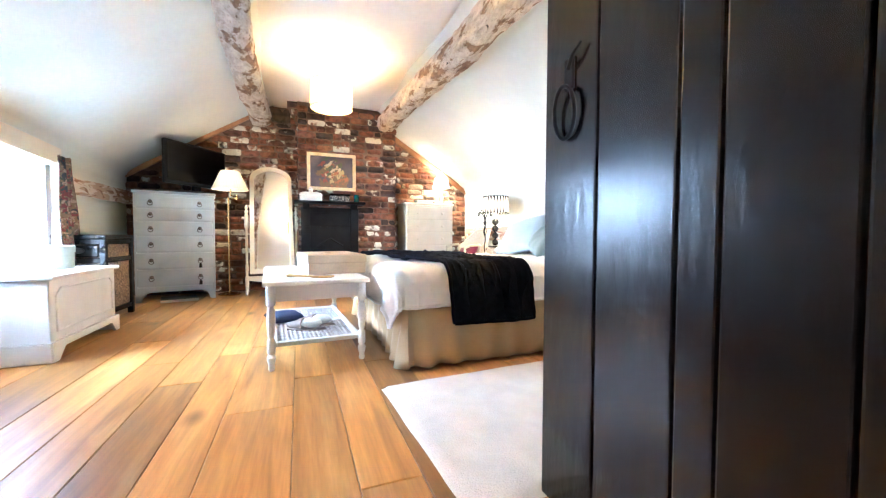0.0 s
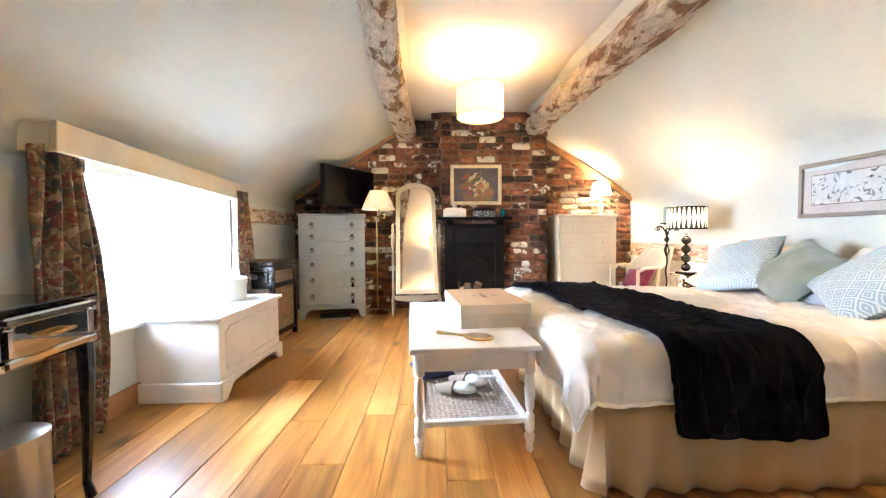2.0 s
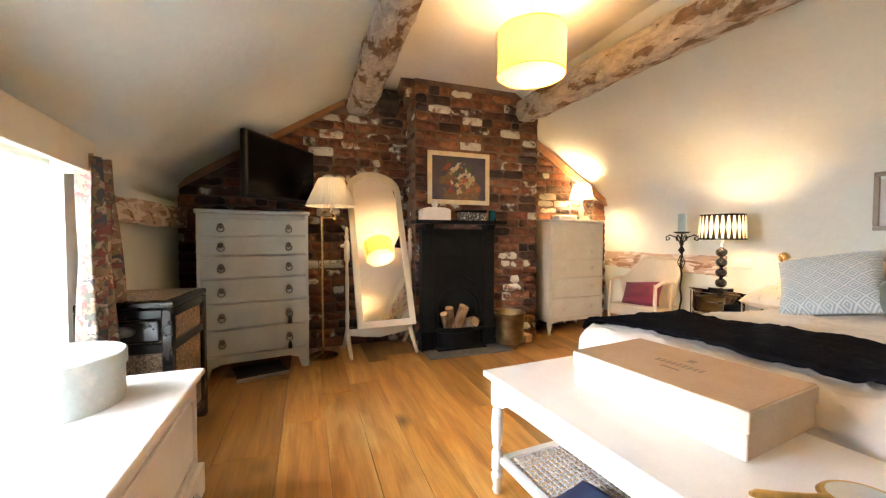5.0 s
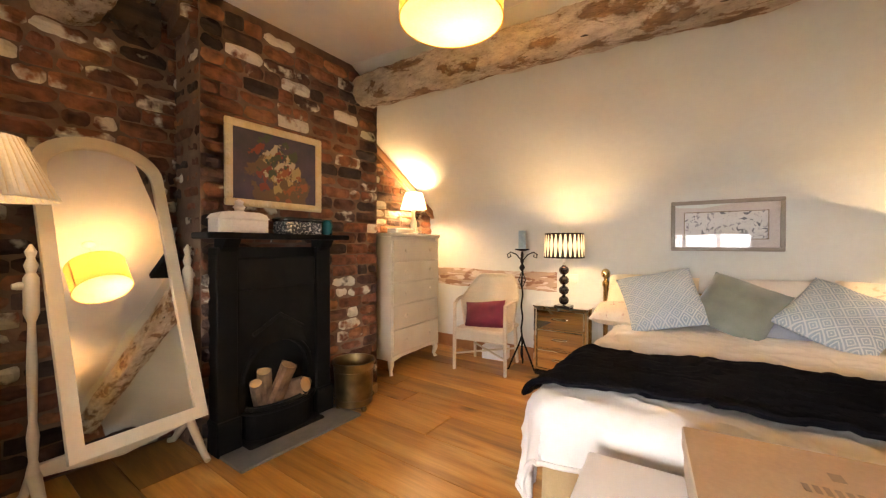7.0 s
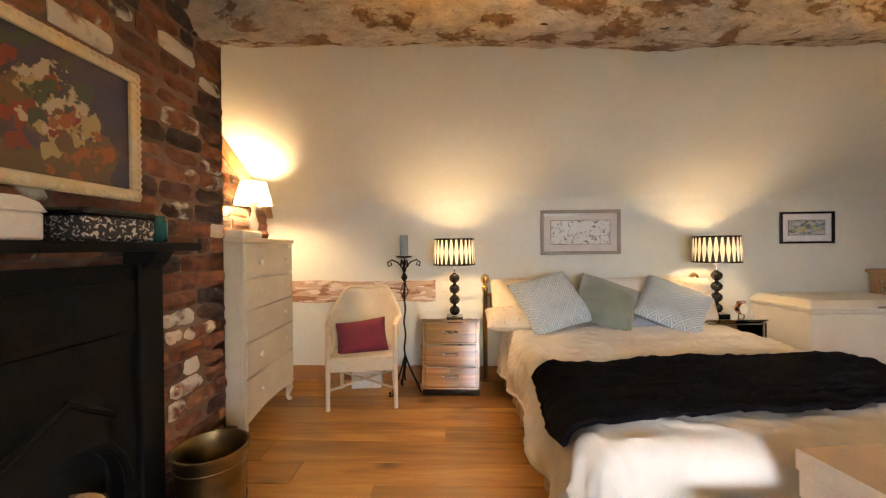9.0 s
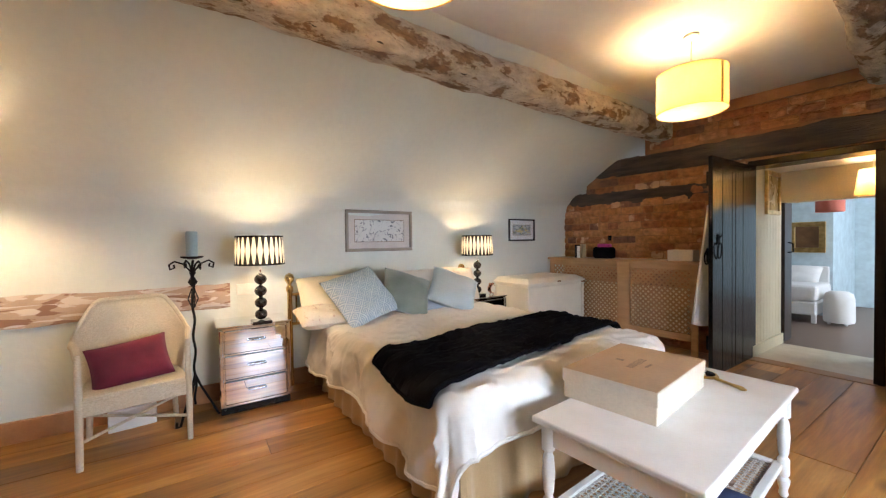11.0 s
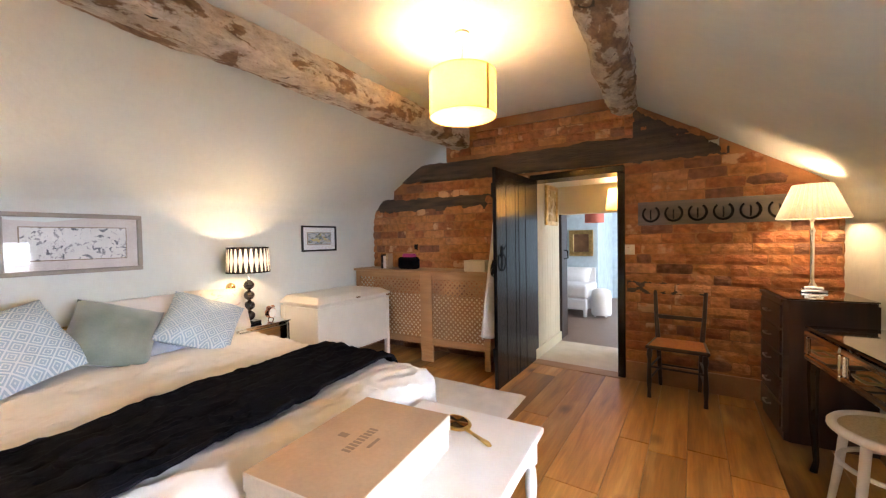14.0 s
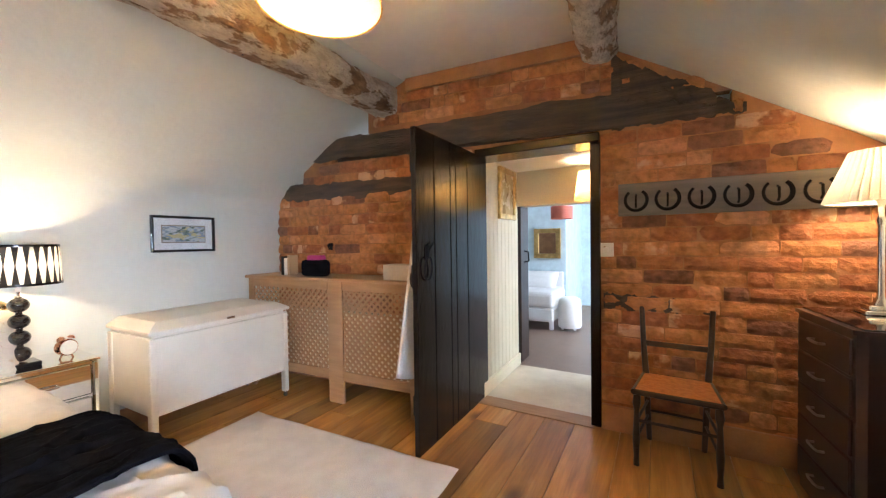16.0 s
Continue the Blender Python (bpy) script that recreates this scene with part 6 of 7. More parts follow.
part("glass_top", box(-0.235, 0.012, 0.854, 0.235, 0.40, 0.861, 0.002), black_ball, dc, "reflective glass top")
for k in range(5):
    a = 0.065 + k * 0.152
    d = part("drawer", box(-0.218, -0.010, a, 0.195, 0.004, a + 0.140, 0.005), mahogany, dc)
    bar_handle(d, -0.02, -0.010, a + 0.075, 0.085, steel)
tl = thing("pleated_table_lamp", -0.675, 0.715, 0.861, 0, "lit table lamp with silver column and pleated shade", "table lamp")
part("base", box(-0.065, -0.065, 0, 0.065, 0.065, 0.018, 0.004), chrome, tl)
part("step", box(-0.048, -0.048, 0.018, 0.048, 0.048, 0.04, 0.005), chrome, tl)
part("column", lathe([(0.028, 0.04), (0.016, 0.06), (0.012, 0.08), (0.012, 0.38), (0.018, 0.40), (0.010, 0.42), (0.008, 0.55)], 16), chrome, tl, smooth=True)
shade_pleated(tl, 0.48, 0.70, 0.168, 0.095, shade_cream, 34, amp=0.016)
bulb(tl, 0.50, 10)

# ---- chair by the brick wall, horseshoe rack, switch ----
oc = thing("cane_seat_chair", 0.068, 0.675, 0, 178, "dark wooden side chair with an amber cane seat", "chair")
oc.scale = (1, 0.82, 0.89)
part("seat", prism([(-0.185, -0.20), (0.185, -0.20), (0.155, 0.17), (-0.155, 0.17)], 0, 0.022, m=Matrix.Translation((0, 0, 0.455)) @ Matrix.Rotation(radians(90), 4, "X") @ Matrix.Scale(-1, 4, (0, 1, 0)) @ Matrix.Scale(-1, 4, (0, 0, 1))), orange_seat, oc, "amber cane seat")
for c in (((-0.19, -0.205), (0.19, -0.205)), ((0.19, -0.205), (0.16, 0.175)), ((0.16, 0.175), (-0.16, 0.175)), ((-0.16, 0.175), (-0.19, -0.205))):
    part("seat_rail", tube([(*c[0], 0.44), (*c[1], 0.44)], 0.017, 8), dark_oak, oc, smooth=True)
for s in (-1, 1):
    part("front_leg", tube([(s * 0.175, -0.19, 0.44), (s * 0.178, -0.196, 0.37), (s * 0.178, -0.196, 0.33), (s * 0.18, -0.195, 0.15), (s * 0.18, -0.195, 0.06), (s * 0.18, -0.195, 0.0)], [0.016, 0.02, 0.012, 0.018, 0.012, 0.015], 10), dark_oak, oc, smooth=True)
    part("back_post", tube([(s * 0.135, 0.20, 0.0), (s * 0.15, 0.17, 0.44), (s * 0.165, 0.195, 0.66), (s * 0.175, 0.235, 0.885)], [0.014, 0.018, 0.015, 0.014], 10), dark_oak, oc, smooth=True)
    for z in (0.16, 0.26):
        part("stretcher", tube([(s * 0.18, -0.19, z), (s * 0.14, 0.19, z + 0.01)], 0.008, 8), dark_oak, oc)
part("front_stretcher", tube([(-0.18, -0.195, 0.27), (0.18, -0.195, 0.27)], 0.009, 8), dark_oak, oc)
part("back_stretcher", tube([(-0.14, 0.19, 0.2), (0.14, 0.19, 0.2)], 0.008, 8), dark_oak, oc)
part("top_rail", box(-0.185, 0.215, 0.81, 0.185, 0.24, 0.885, 0.008, m=pose(0, 0, 0, -3), seg=2), dark_oak, oc)
part("mid_rail", box(-0.165, 0.19, 0.63, 0.165, 0.208, 0.665, 0.006), dark_oak, oc)
hr = thing("horseshoe_rack", 0, 0.497, 0, 0, "grey board with a row of old iron horseshoes", "coat rack")
grey_board = shader("weathered_grey_board", (0.14, 0.12, 0.10), 0.8, col2=(0.20, 0.17, 0.145), scale=4, stretch=(0.6, 4, 6), bump=0.002, bscale=30)
part("board", box(-0.74, -0.022, 1.335, 0.362, 0.0, 1.53, 0.004), grey_board, hr)
for k in range(7):
    x = 0.265 - 0.162 * k
    h = part("horseshoe", tube([(x + 0.058 * math.cos(radians(a)), 0.008, 1.428 + 0.062 * math.sin(radians(a))) for a in range(-235, 56, 15)], [0.010 + 0.003 * math.sin(math.pi * i / 19) for i in range(20)], 8, flat=0.5), iron, hr, "old iron horseshoe", smooth=True)
    part("hook", tube([(x, 0.0, 1.46), (x, 0.03, 1.45), (x, 0.035, 1.40), (x, 0.012, 1.385)], 0.006, 6), iron, h)
sw = thing("light_switch", 0.432, 0.478, 1.13, 0, "white square light switch on the brick wall", "switch", kind="")
part("plate", box(-0.043, -0.002, -0.043, 0.043, 0.012, 0.043, 0.004), ceramic, sw)
part("rocker", box(-0.012, 0.012, -0.018, 0.012, 0.017, 0.018, 0.002), ceramic, sw)

# ---- radiator cover with lattice, and what stands on it ----
rc = thing("radiator_cover", 2.36, 1.02, 0, 4.0, "pale oak radiator cover with diamond lattice panels", "radiator cover")
part("top", box(-0.84, -0.30, 0.91, 0.84, 0.03, 0.935, 0.006), oak_new, rc)
for a, b in ((-0.82, -0.76), (-0.19, -0.05), (0.76, 0.82)):
    part("post", box(a, -0.015, 0.0, b, 0.008, 0.91, 0.004), oak_new, rc)
for a, b in ((-0.76, -0.19), (-0.05, 0.76)):
    part("top_rail", box(a, -0.012, 0.845, b, 0.006, 0.91, 0.003), oak_new, rc)
    part("bottom_rail", box(a, -0.012, 0.175, b, 0.006, 0.245, 0.003), oak_new, rc)
    bl = bmesh.new()
    w, h, st_ = b - a, 0.60, 0.052
    for sgn, yy in ((1, -0.006), (-1, -0.010)):
        n = int((w + h) / st_) + 1
        for k in range(n):
            o = k * st_
            # a slat at 45 degrees, cut to the panel
            x0, z0 = (o, 0) if o < w else (w, o - w)
            x1, z1 = (o - h, h) if o > h else (0, o)
            if abs(x0 - x1) < 0.01:
                continue
            pts = [(x0, z0), (x1, z1)]
            if sgn < 0:
                pts = [(w - p, q) for p, q in pts]
            (xa, za), (xb, zb) = pts
            dx, dz = xb - xa, zb - za
            l = math.hypot(dx, dz)
            nx, nz = -dz / l * 0.0085, dx / l * 0.0085
            poly = [(a + xa + nx, 0.245 + za + nz), (a + xb + nx, 0.245 + zb + nz), (a + xb - nx, 0.245 + zb - nz), (a + xa - nx, 0.245 + za - nz)]
            prism(poly, yy - 0.002, yy + 0.002, bl)
    part("lattice", bl, oak_new, rc, "diamond lattice of thin oak slats")
rd = thing("radiator", 2.36, 0.88, 0, 4.0, "plain white radiator behind the lattice", "radiator")
part("panel", box(-0.68, -0.04, 0.15, 0.72, 0.02, 0.66, 0.01), cream_paint, rd)
for k, (w, h, mt, lb) in enumerate(((0.030, 0.155, black_wood, "black"), (0.034, 0.14, ceramic, "cream"), (0.026, 0.165, carton, "buff"))):
    single("book", box(-w / 2, -0.09, 0, w / 2, 0.0, h, 0.002), mt, f"{lb} book standing on the radiator cover", "book", pose(2.865 - k * 0.037, 0.985, 0.935, 0, 0, 4), group="books")
bg = thing("clutch_bag", 2.51, 0.95, 0.935, 4, "black bag with a magenta flap on the radiator cover", "bag")
part("body", box(-0.12, -0.05, 0, 0.12, 0.05, 0.13, 0.03, seg=3), throw_cloth, bg)
part("flap", box(-0.075, -0.045, 0.118, 0.07, 0.03, 0.165, 0.012), pink, bg)
single("white_box", box(-0.11, -0.08, 0, 0.11, 0.08, 0.105, 0.003), carton_side, "white lidded card box on the radiator cover", "box", pose(1.70, 0.90, 0.935, 0, 0, 4))

ws = thing("wall_hook", 2.59, 0.712, 1.165, 6, "small black iron hook fixed to the brick wall", "hook")
part("plate", box(-0.022, -0.01, -0.03, 0.022, 0.006, 0.03, 0.003), iron, ws)
part("peg", tube([(0, 0.0, 0.0), (0, 0.03, -0.004), (0, 0.036, 0.018)], 0.006, 6), iron, ws, smooth=True)

# ---- white ottoman chest by the wall ----
ot = thing("white_ottoman_chest", 2.925, 1.565, 0, 1.5, "white painted ottoman chest on tapered legs", "chest")
ot.scale = (1.22, 0.945, 1.02)
part("body", box(-0.205, -0.485, 0.20, 0.205, 0.485, 0.648, 0.005), ivory_paint, ot)
part("lid", box(-0.225, -0.505, 0.670, 0.21, 0.505, 0.692, 0.006, seg=2), ivory_paint, ot)
bml = bmesh.new()
lo = [bml.verts.new(p) for p in ((-0.220, -0.50, 0.691), (0.207, -0.50, 0.691), (0.207, 0.50, 0.691), (-0.220, 0.50, 0.691))]
hi = [bml.verts.new(p) for p in ((-0.165, -0.43, 0.732), (0.207, -0.43, 0.732), (0.207, 0.43, 0.732), (-0.165, 0.43, 0.732))]
bml.faces.new(lo), bml.faces.new(hi)
for k in range(4):
    bml.faces.new((lo[k], lo[(k + 1) % 4], hi[(k + 1) % 4], hi[k]))
part("lid_top", bml, ivory_paint, ot)
part("lid_moulding", box(-0.196, -0.476, 0.646, 0.205, 0.476, 0.672, 0.004), ivory_paint, ot)
part("panel_line", box(-0.2075, -0.06, 0.53, -0.2045, 0.06, 0.535, 0), cream_paint, ot)
part("lock_plate", box(-0.229, -0.03, 0.685, -0.224, 0.03, 0.70, 0.001), chrome, ot)
for sx in (-1, 1):
    for sy in (-1, 1):
        l = part("leg", box(sx * 0.195 - 0.02, sy * 0.475 - 0.02, 0.04, sx * 0.195 + 0.02, sy * 0.475 + 0.02, 0.648, 0.005), ivory_paint, ot)
        part("castor", lathe([(0.01, 0), (0.016, 0.012), (0.012, 0.03), (0.012, 0.042)], 10, m=Matrix.Translation((sx * 0.195, sy * 0.475, 0))), pewter, l)

# ---- pictures on the long wall ----
taupe_frame = shader("taupe_frame", (0.30, 0.26, 0.21), 0.5, bump=0.001)
mount_card = shader("pinkish_mount", (0.60, 0.53, 0.48), 0.9)
white_mount = shader("white_mount", (0.78, 0.77, 0.74), 0.9)
picture("framed_print", 3.196, 3.405, 1.26, -90, 0.665, 0.375, 0.028, taupe_frame, grey_print, "ink scroll print in a taupe frame", mount_card, 0.062)
picture("framed_landscape", 3.196, 1.57, 1.277, -90, 0.43, 0.262, 0.018, black_wood, landscape_print, "small seascape in a black frame with white mount", white_mount, 0.055)
so = thing("wall_socket", 3.196, 4.515, 0.81, -90, "white double wall socket", "socket")
part("plate", box(-0.073, -0.012, -0.043, 0.073, 0.0, 0.043, 0.004), ceramic, so)

rg = thing("rug", 1.815, 1.815, 0, 3.0, "cream wool rug beside the bed", "rug")


def rug_f(u, v):
    x, y = u - 0.5, v - 0.5
    e = min(u, 1 - u, v, 1 - v)
    return (x * 1.56 + wob((y * 5, 1, 1), 1, 0.008), y * 0.92 + wob((x * 7, 2, 5), 1, 0.008), 0.018 * min(1, e / 0.012) + wob((x * 9, y * 9, 1), 1, 0.002) + 0.002)


part("wool_mat", grid(60, 40, rug_f), rug_wool, rg, smooth=True)

# ---- beyond the door ----
picture("gilt_landscape", 1.316, -0.135, 1.60, -90, 0.40, 0.44, 0.045, gold, warm_landscape, "warm landscape painting in a gilt frame", depth=0.03)
picture("gilt_mirror", 1.60, -2.715, 1.14, 180, 0.40, 0.45, 0.07, gold, mirror, "wall mirror in a heavy gilt frame", depth=0.04)
hp = thing("landing_pendant", 0.625, -0.20, 0, 0, "yellow floral pendant shade on the landing, lit", "lamp")
part("shade", grid(40, 1, lambda u, v: (lerp(0.12, 0.09, v) * math.cos(2 * math.pi * u), lerp(0.12, 0.09, v) * math.sin(2 * math.pi * u), lerp(1.515, 1.745, v))), shade_mat("yellow_floral_cloth", (0.80, 0.58, 0.22)), hp)
part("flex", tube([(0, 0, 1.70), (0, 0, 2.03)], 0.004, 6), white_paint, hp)
bulb(hp, 1.58, 9)
rp = thing("far_pendant", 1.213, -1.9, 0, 0, "coral pendant shade in the far room", "lamp")
part("shade", grid(40, 1, lambda u, v: (0.135 * math.cos(2 * math.pi * u), 0.135 * math.sin(2 * math.pi * u), lerp(1.46, 1.62, v))), coral, rp)
part("flex", tube([(0, 0, 1.6), (0, 0, 2.21)], 0.004, 6), white_paint, rp)
fb = thing("far_bed", 1.80, -2.31, 0, 0, "single bed with white linen in the far room", "bed")
part("frame", box(-0.46, -0.37, 0.10, 0.46, 0.36, 0.28, 0.02), white_paint, fb)
part("mattress", box(-0.47, -0.37, 0.28, 0.47, 0.37, 0.50, 0.06, seg=3), linen, fb)
for sx in (-1, 1):
    for sy in (-1, 1):
        part("leg", box(sx * 0.43 - 0.025, sy * 0.34 - 0.025, 0, sx * 0.43 + 0.025, sy * 0.34 + 0.025, 0.12, 0.004), white_paint, fb)
part("headboard", box(-0.44, -0.40, 0.10, 0.44, -0.37, 0.72, 0.02), white_paint, fb)
cushion("far_pillow", pose(1.72, -2.55, 0.58, 40, 0, 180), 0.6, 0.4, 0.15, linen, "white pillow on the far bed", 41, "pillow", 0.05)
ft = thing("far_footstool", 1.165, -2.13, 0, 0, "white draped bedside table in the far room", "table")
part("cloth_skirt", lathe([(0.14, 0.03), (0.15, 0.06), (0.145, 0.34), (0.13, 0.40), (0.09, 0.43), (0.001, 0.435)], 24), linen, ft, smooth=True)

for k in range(4):
    a = radians(45 + 90 * k)
    part("foot", lathe([(0.014, 0), (0.02, 0.035)], 8, m=Matrix.Translation((0.11 * math.cos(a), 0.11 * math.sin(a), 0))), white_paint, ft)
fd = thing("landing_door", 1.315, -0.48, 0, 0, "dark brown plank door standing open on the landing", "door", kind="structure")
part("leaf", box(-0.02, -0.24, 0.01, 0.02, 0.0, 1.55, 0.004), dark_oak, fd)
part("handle", tube([(-0.02, -0.10, 1.09), (-0.06, -0.11, 1.08), (-0.065, -0.11, 0.99), (-0.02, -0.10, 0.98)], 0.007, 6), iron, fd, smooth=True)

# ---- floor boards: each its own piece, running the length of the room ----
fr_ = random.Random(11)
board_meshes = {}


def piece_mesh(key, sx, sy, sz, b):
    if key not in board_meshes:
        bm = box(-sx / 2, -sy / 2, -sz, sx / 2, sy / 2, 0, b)
        me = bpy.data.meshes.new("piece")
        bm.to_mesh(me)
        bm.free()
        board_meshes[key] = me
    return board_meshes[key]


widths = [0.22, 0.25, 0.19, 0.28, 0.22, 0.19, 0.19, 0.165, 0.265, 0.19]
x = -1.35
while x < 3.25:
    w = widths.pop(0) if widths else fr_.choice((0.19, 0.22, 0.25, 0.28))
    y = 0.30 - fr_.random() * 1.2
    while y < 6.25:
        l = fr_.choice((1.0, 1.5, 1.9, 2.4))
        y0, y1 = max(y, 0.42 + max(0, x - 0.45) * 0.1), min(y + l, 6.2)
        if y1 - y0 > 0.05:
            key = (w, round(y1 - y0, 2))
            me = piece_mesh(("board",) + key, w - 0.002, key[1] - 0.002, 0.02, 0.0025)
            if not me.materials:
                me.materials.append(oak_floor)
            ob = new("floor_board", me)
            ob.parent = floor
            ob.location = (x + w / 2, (y0 + y1) / 2, fr_.uniform(-0.0012, 0.0))
        y += l
    x += w

# ---- brick walls ----
brick_meshes = []
for k in range(22):
    # a worn block: its face a small grid, pillowed and chipped, its sides running back into the joint
    bm, nx, nz = bmesh.new(), 5, 3
    off, tilt = fr_.uniform(0, 90), (fr_.uniform(-0.05, 0.05), fr_.uniform(-0.06, 0.06))
    rows = []
    for j in range(nz + 1):
        row = []
        for i in range(nx + 1):
            a, c = i / nx - 0.5, j / nz - 0.5
            edge = max(abs(a) * 2, abs(c) * 2) > 0.99
            corner = abs(a) > 0.49 and abs(c) > 0.49
            n1 = noise.noise(Vector((a * 3 + off, c * 2.2, off)))
            n2 = noise.noise(Vector((a * 7 + off, c * 5, off + 3)))
            d = 0.5 + 0.10 * n1 + 0.06 * n2 + tilt[0] * a + tilt[1] * c - (0.17 if edge else 0.0) - (0.10 if corner else 0.0)
            row.append(bm.verts.new((a * (0.985 if corner else 1) + (0.014 * n2 if edge else 0.02 * n1), d, c * (0.95 if corner else 1) + (0.055 * n1 if edge else 0.02 * n2))))
        rows.append(row)
    for j in range(nz):
        for i in range(nx):
            bm.faces.new((rows[j][i], rows[j][i + 1], rows[j + 1][i + 1], rows[j + 1][i]))
    rim = rows[0] + [r_[-1] for r_ in rows[1:]] + rows[-1][-2::-1] + [r_[0] for r_ in rows[-2:0:-1]]
    back = [bm.verts.new((v.co.x, -0.5, v.co.z)) for v in rim]
    for i in range(len(rim)):
        j = (i + 1) % len(rim)
        bm.faces.new((rim[i], rim[j], back[j], back[i]))
    bmesh.ops.recalc_face_normals(bm, faces=bm.faces[:])
    me = bpy.data.meshes.new("brick")
    bm.to_mesh(me)
    bm.free()
    brick_meshes.append(me)
brick_sets = {}


def brick_set(mt):
    if mt.name not in brick_sets:
        brick_sets[mt.name] = []
        for me in brick_meshes:
            c = me.copy()
            c.materials.append(mt)
            brick_sets[mt.name].append(c)
    return brick_sets[mt.name]


def brick_wall(name, a, b, top, holes, mt, joint_mt, label, course=0.080, length=0.222, proud=0.015, depth=0.14, z_start=0.0, gap=0.011, rough=0.007, deep=0.08):
    """A wall from a to b on the plan, its face to the left of that line; top(u) is its height at u metres along; holes: (u0, u1, z0, z1)."""
    a, b = Vector((*a, 0)), Vector((*b, 0))
    d = b - a
    L_, ang = d.length, math.atan2(d.y, d.x)
    m = Matrix.Translation(a) @ Matrix.Rotation(ang, 4, "Z")
    cuts = sorted({0.0, L_, *[k * L_ / 8 for k in range(9)], *[h[0] for h in holes if 0 < h[0] < L_], *[h[1] for h in holes if 0 < h[1] < L_]})
    bm = bmesh.new()
    for u0, u1 in zip(cuts, cuts[1:]):
        mid = (u0 + u1) / 2
        spans, z = [], z_start
        for h in sorted((h for h in holes if h[0] < mid < h[1]), key=lambda q: q[2]):
            if h[2] > z:
                spans.append((z, h[2], h[2]))
            z = h[3]
        if z < min(top(u0), top(u1)):
            spans.append((z, top(u0), top(u1)))
        for z0, za, zb in spans:
            prism([(u0, z0), (u1, z0), (u1, zb), (u0, za)], -depth, 0.0, bm, m)
    wall = tagged(part(name, bm, joint_mt), label, "wall", kind="structure")
    r = random.Random(name)
    row, z = 0, z_start + 0.004
    meshes = brick_set(mt)
    while z < 2.6:
        h = course * r.uniform(0.95, 1.05)
        u = -length / 2 * (row % 2) - r.random() * 0.06
        while u < L_:
            l = length * (0.5 if r.random() < 0.28 else 1.0) * r.uniform(0.92, 1.06)
            u0, u1 = max(u, 0.0), min(u + l, L_)
            if L_ - u1 < 0.07:
                u1, l = L_, L_ - u
            u += l
            for h0 in holes:
                if h0[2] < z + h * 0.5 < h0[3]:
                    if u0 < h0[0] < u1:
                        u1 = h0[0]
                    elif u0 < h0[1] < u1:
                        u0 = h0[1]
                    elif h0[0] <= u0 and u1 <= h0[1]:
                        u1 = u0
            if u1 - u0 < 0.035 or min(top(u0), top(u1)) < z + h * 0.75:
                continue
            ob = new("brick", r.choice(meshes))
            ob.parent = wall
            ob.matrix_basis = m @ Matrix.Translation(((u0 + u1) / 2, proud - deep / 2 + r.uniform(-rough, rough), z + h / 2)) @ Matrix.Rotation(r.uniform(-0.012, 0.012), 4, "Y") @ Matrix.Diagonal((u1 - u0 - gap * 0.55, deep, h - gap * 0.7, 1))
        z += h
        row += 1
    return wall


# the north end: two recesses and the chimney breast between them
def roof_n(x):
    if x < 0.1:
        return lerp(1.46, 2.33, (x + 1.27) / 1.37)
    if x > 1.85:
        return lerp(2.33, 1.50, (x - 1.85) / 1.35)
    return 2.45


brick_wall("wall_north_left", (0.68, 6.03), (-1.30, 6.03), lambda u: roof_n(0.68 - u) + 0.02, [], brick_n, mortar, "dark red-brown old brick with limewash traces")
brick_wall("wall_north_right", (3.22, 6.10), (1.90, 6.10), lambda u: roof_n(3.22 - u) + 0.02, [], brick_n, mortar, "warm red old brick in the fireside recess")
brick_wall("chimney_breast", (1.93, 5.68), (0.646, 5.68), lambda u: 2.46, [(0.66, 1.06, 0.0, 0.55)], brick_n, mortar, "chimney breast of red-brown brick with white traces", depth=0.30)
brick_wall("chimney_breast_left", (0.66, 5.68), (0.66, 6.04), lambda u: 2.46, [], brick_n, mortar, "brick cheek of the chimney breast", depth=0.1)
brick_wall("chimney_breast_right", (1.93, 6.12), (1.93, 5.68), lambda u: 2.40, [], brick_n, mortar, "brick cheek of the chimney breast", depth=0.1)
for k in range(3):
    s = 0.045 * (k + 1)
    brick_wall("chimney_corbel", (0.70, 5.70), (0.66 - s, 5.70 + 0.02), lambda u, k=k: 2.46 - 0.0, [], brick_n, mortar, "stepped brick corbel at the top of the chimney", z_start=2.46 - 0.088 * (3 - k), depth=0.32, length=0.16)

# the door wall: orange brick with blackened timbers
def roof_s(x):
    if x < 0.40:
        return lerp(1.53, 2.36, (x + 0.90) / 1.24)
    if x > 2.0:
        return lerp(2.40, 1.58, (x - 2.0) / 1.22)
    return 2.43


brick_wall("wall_south_west", (-0.95, 0.47), (0.466, 0.47), lambda u: roof_s(-0.95 + u) + 0.02, [(1.05, 1.416, 1.88, 2.09), (0.75, 1.05, 1.88, 2.0)], brick_s, mortar_s, "orange-brown rubbed brick beside the door", course=0.084, length=0.245, gap=0.010, proud=0.014, rough=0.006, deep=0.050)
brick_wall("wall_south_east", (0.466, 0.472), (3.236, 0.763), lambda u: roof_s(0.466 + u * 0.9945) + 0.02, [(0.0, 0.84, -1, 1.855), (0.0, 2.08, 1.88, 2.08), (1.3, 2.75, 1.57, 1.71)], brick_s, mortar_s, "orange-brown old brick behind the radiator cover", course=0.084, length=0.245, gap=0.010, proud=0.014, rough=0.006, deep=0.050)


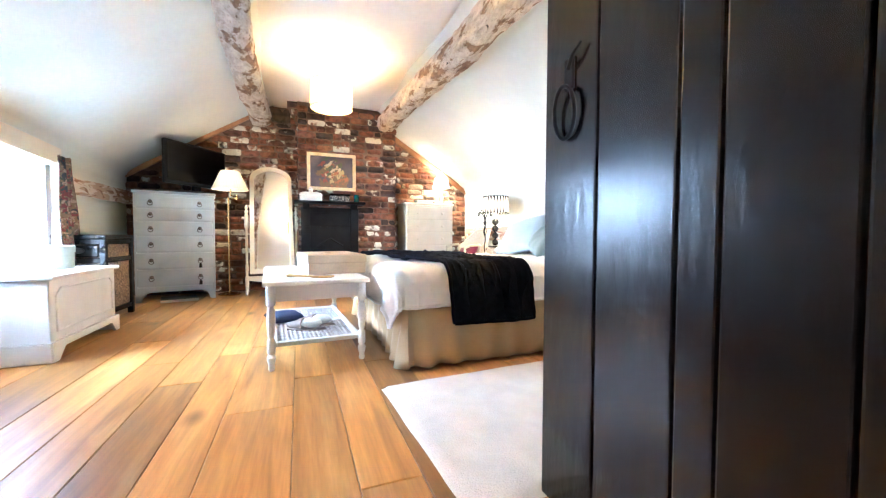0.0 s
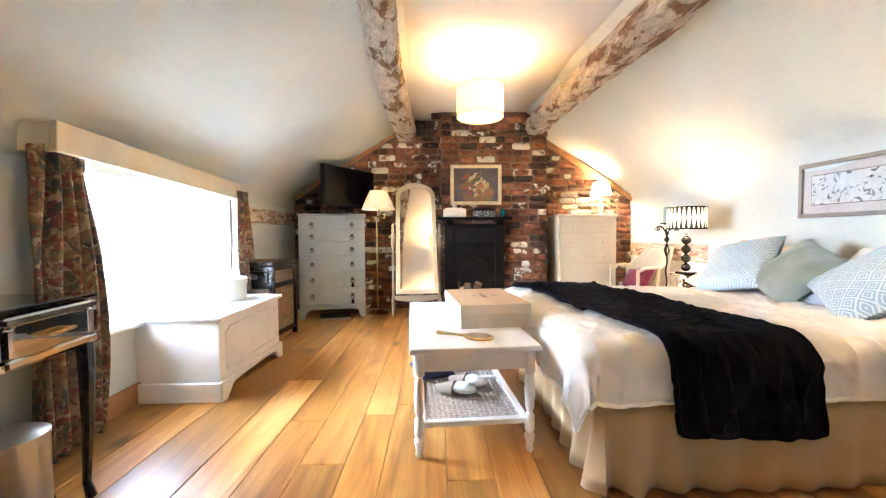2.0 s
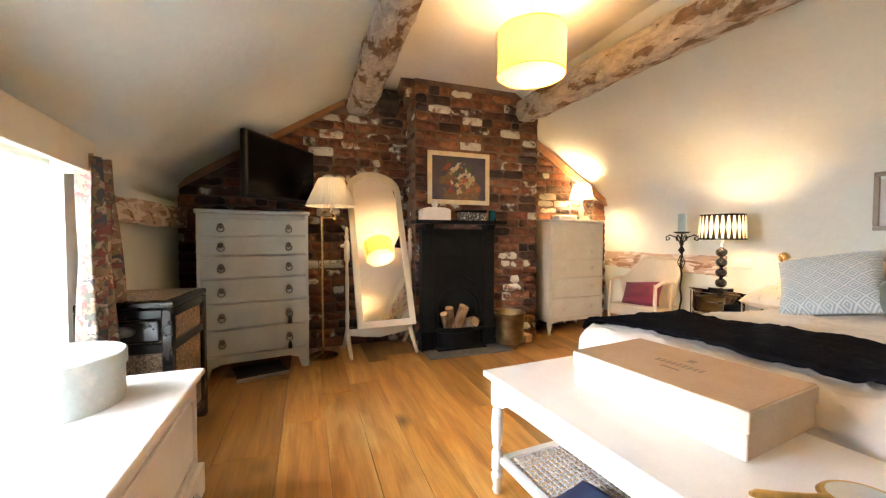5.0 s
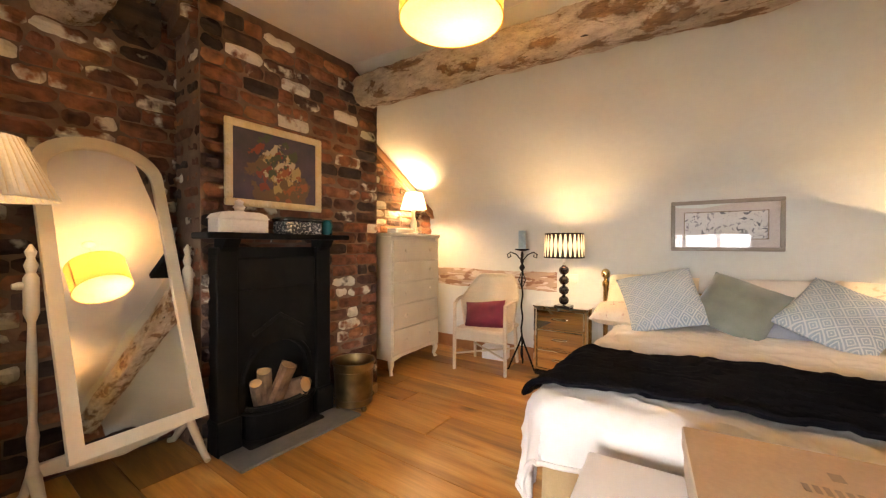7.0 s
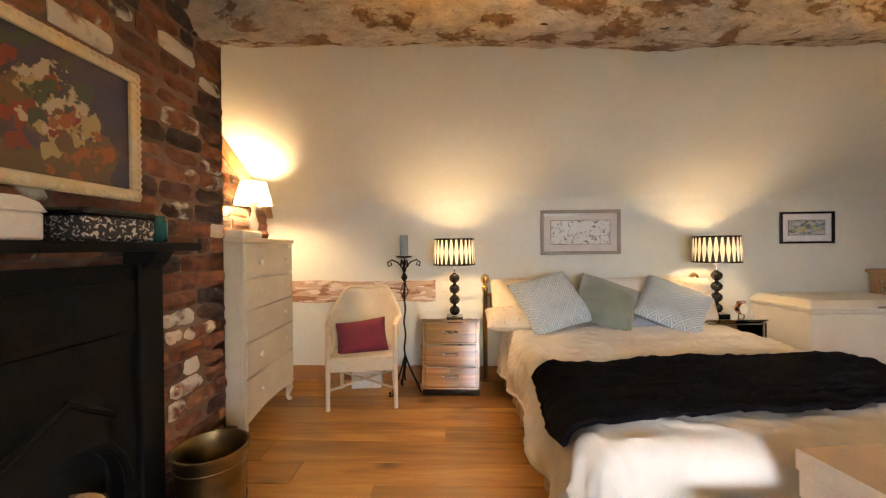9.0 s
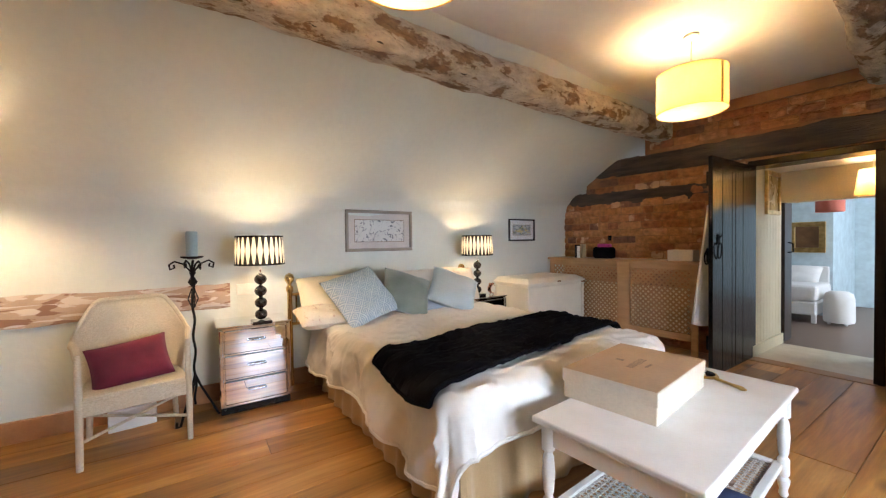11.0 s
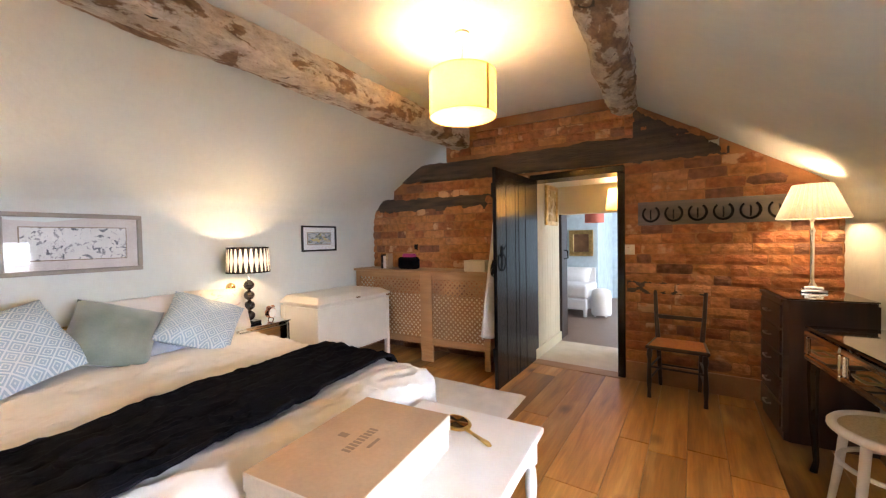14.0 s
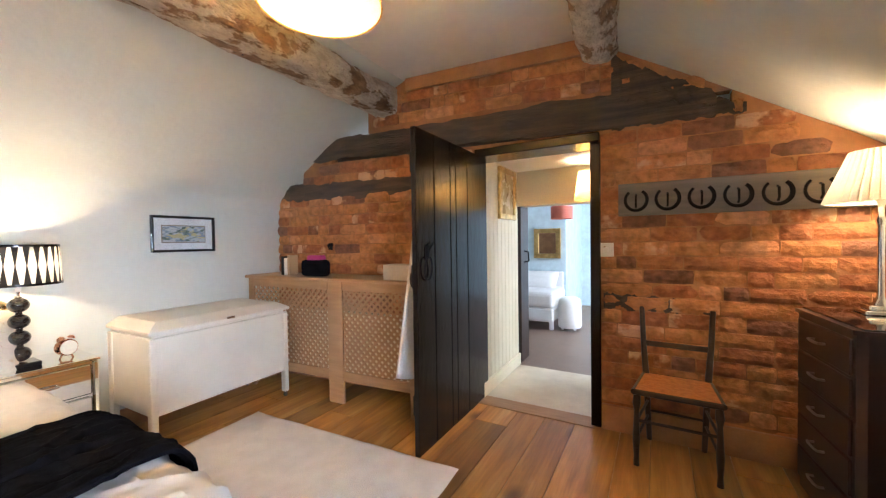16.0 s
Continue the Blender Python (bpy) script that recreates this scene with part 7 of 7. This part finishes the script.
def timber(name, p0, p1, h0, h1, label, t=0.09, seed=1.0, mt=None):
    """A rough beam let into a wall, from p0 to p1 (its middle at each end), h0 and h1 high."""
    p0, p1 = Vector(p0), Vector(p1)
    side = (p1 - p0).cross(Vector((0, 0, 1))).normalized()
    def f(u, v):
        c = p0.lerp(p1, u)
        h = lerp(h0, h1, u) / 2
        k = v * 4
        i = min(int(k), 3)
        q_ = [(-1, -1), (1, -1), (1, 1), (-1, 1), (-1, -1)]
        sx, sz = lerp(q_[i][0], q_[i + 1][0], k - i), lerp(q_[i][1], q_[i + 1][1], k - i)
        n = noise.noise(Vector((u * 9 + seed, sx, sz))) * 0.012 + noise.noise(Vector((u * 30, sx * 3 + seed, sz * 3))) * 0.005
        return c + side * (sx * t / 2 + n) + Vector((0, 0, sz * h + n * 3.0))
    return tagged(part(name, grid(60, 20, f), mt or old_beam_dark, smooth=True), label, "beam", kind="structure")


timber("lintel_beam", (-0.26, 0.428, 1.895), (0.40, 0.428, 1.985), 0.05, 0.22, "blackened oak tie beam in the brick wall", 0.10, 1.0)
timber("lintel_beam", (0.36, 0.434, 1.985), (2.80, 0.689, 1.985), 0.215, 0.165, "blackened oak tie beam over the door", 0.10, 5.0)
timber("wall_plate_beam", (1.33, 0.550, 1.64), (3.24, 0.750, 1.645), 0.13, 0.14, "rough grey-brown timber let into the brick", 0.045, 9.0)
timber("wall_plate_beam", (-0.10, 0.452, 0.80), (0.45, 0.452, 0.815), 0.05, 0.09, "charred timber strip let into the brick", 0.05, 21.0)
timber("rafter_end", (0.40, 0.448, 2.185), (-0.13, 0.448, 1.955), 0.27, 0.05, "blackened rafter foot against the wall", 0.08, 12.0)
tagged(part("trim", prism([(0.55, 2.355), (1.88, 2.355), (1.88, 2.45), (0.55, 2.45)], 0.47, 0.505, m=Matrix.Translation((0.0, -0.01, 0)) @ Matrix.Rotation(radians(4.5), 4, "Z")), oak_trim), "brown timber strip under the ceiling", "trim", kind="structure")
tagged(part("trim", prism([(-1.28, 1.40), (0.06, 2.245), (0.06, 2.345), (-1.28, 1.50)], 5.955, 6.0), oak_trim), "honey oak strip following the roof slope", "trim", kind="structure")
tagged(part("trim", prism([(1.95, 2.18), (3.2, 1.40), (3.2, 1.47), (1.95, 2.27)], 6.035, 6.075), oak_trim), "honey oak strip following the roof slope", "trim", kind="structure")
timber("truss_stub", (0.20, 5.98, 2.36), (0.56, 5.98, 2.30), 0.15, 0.16, "dark rough truss end beside the chimney", 0.10, 15.0)
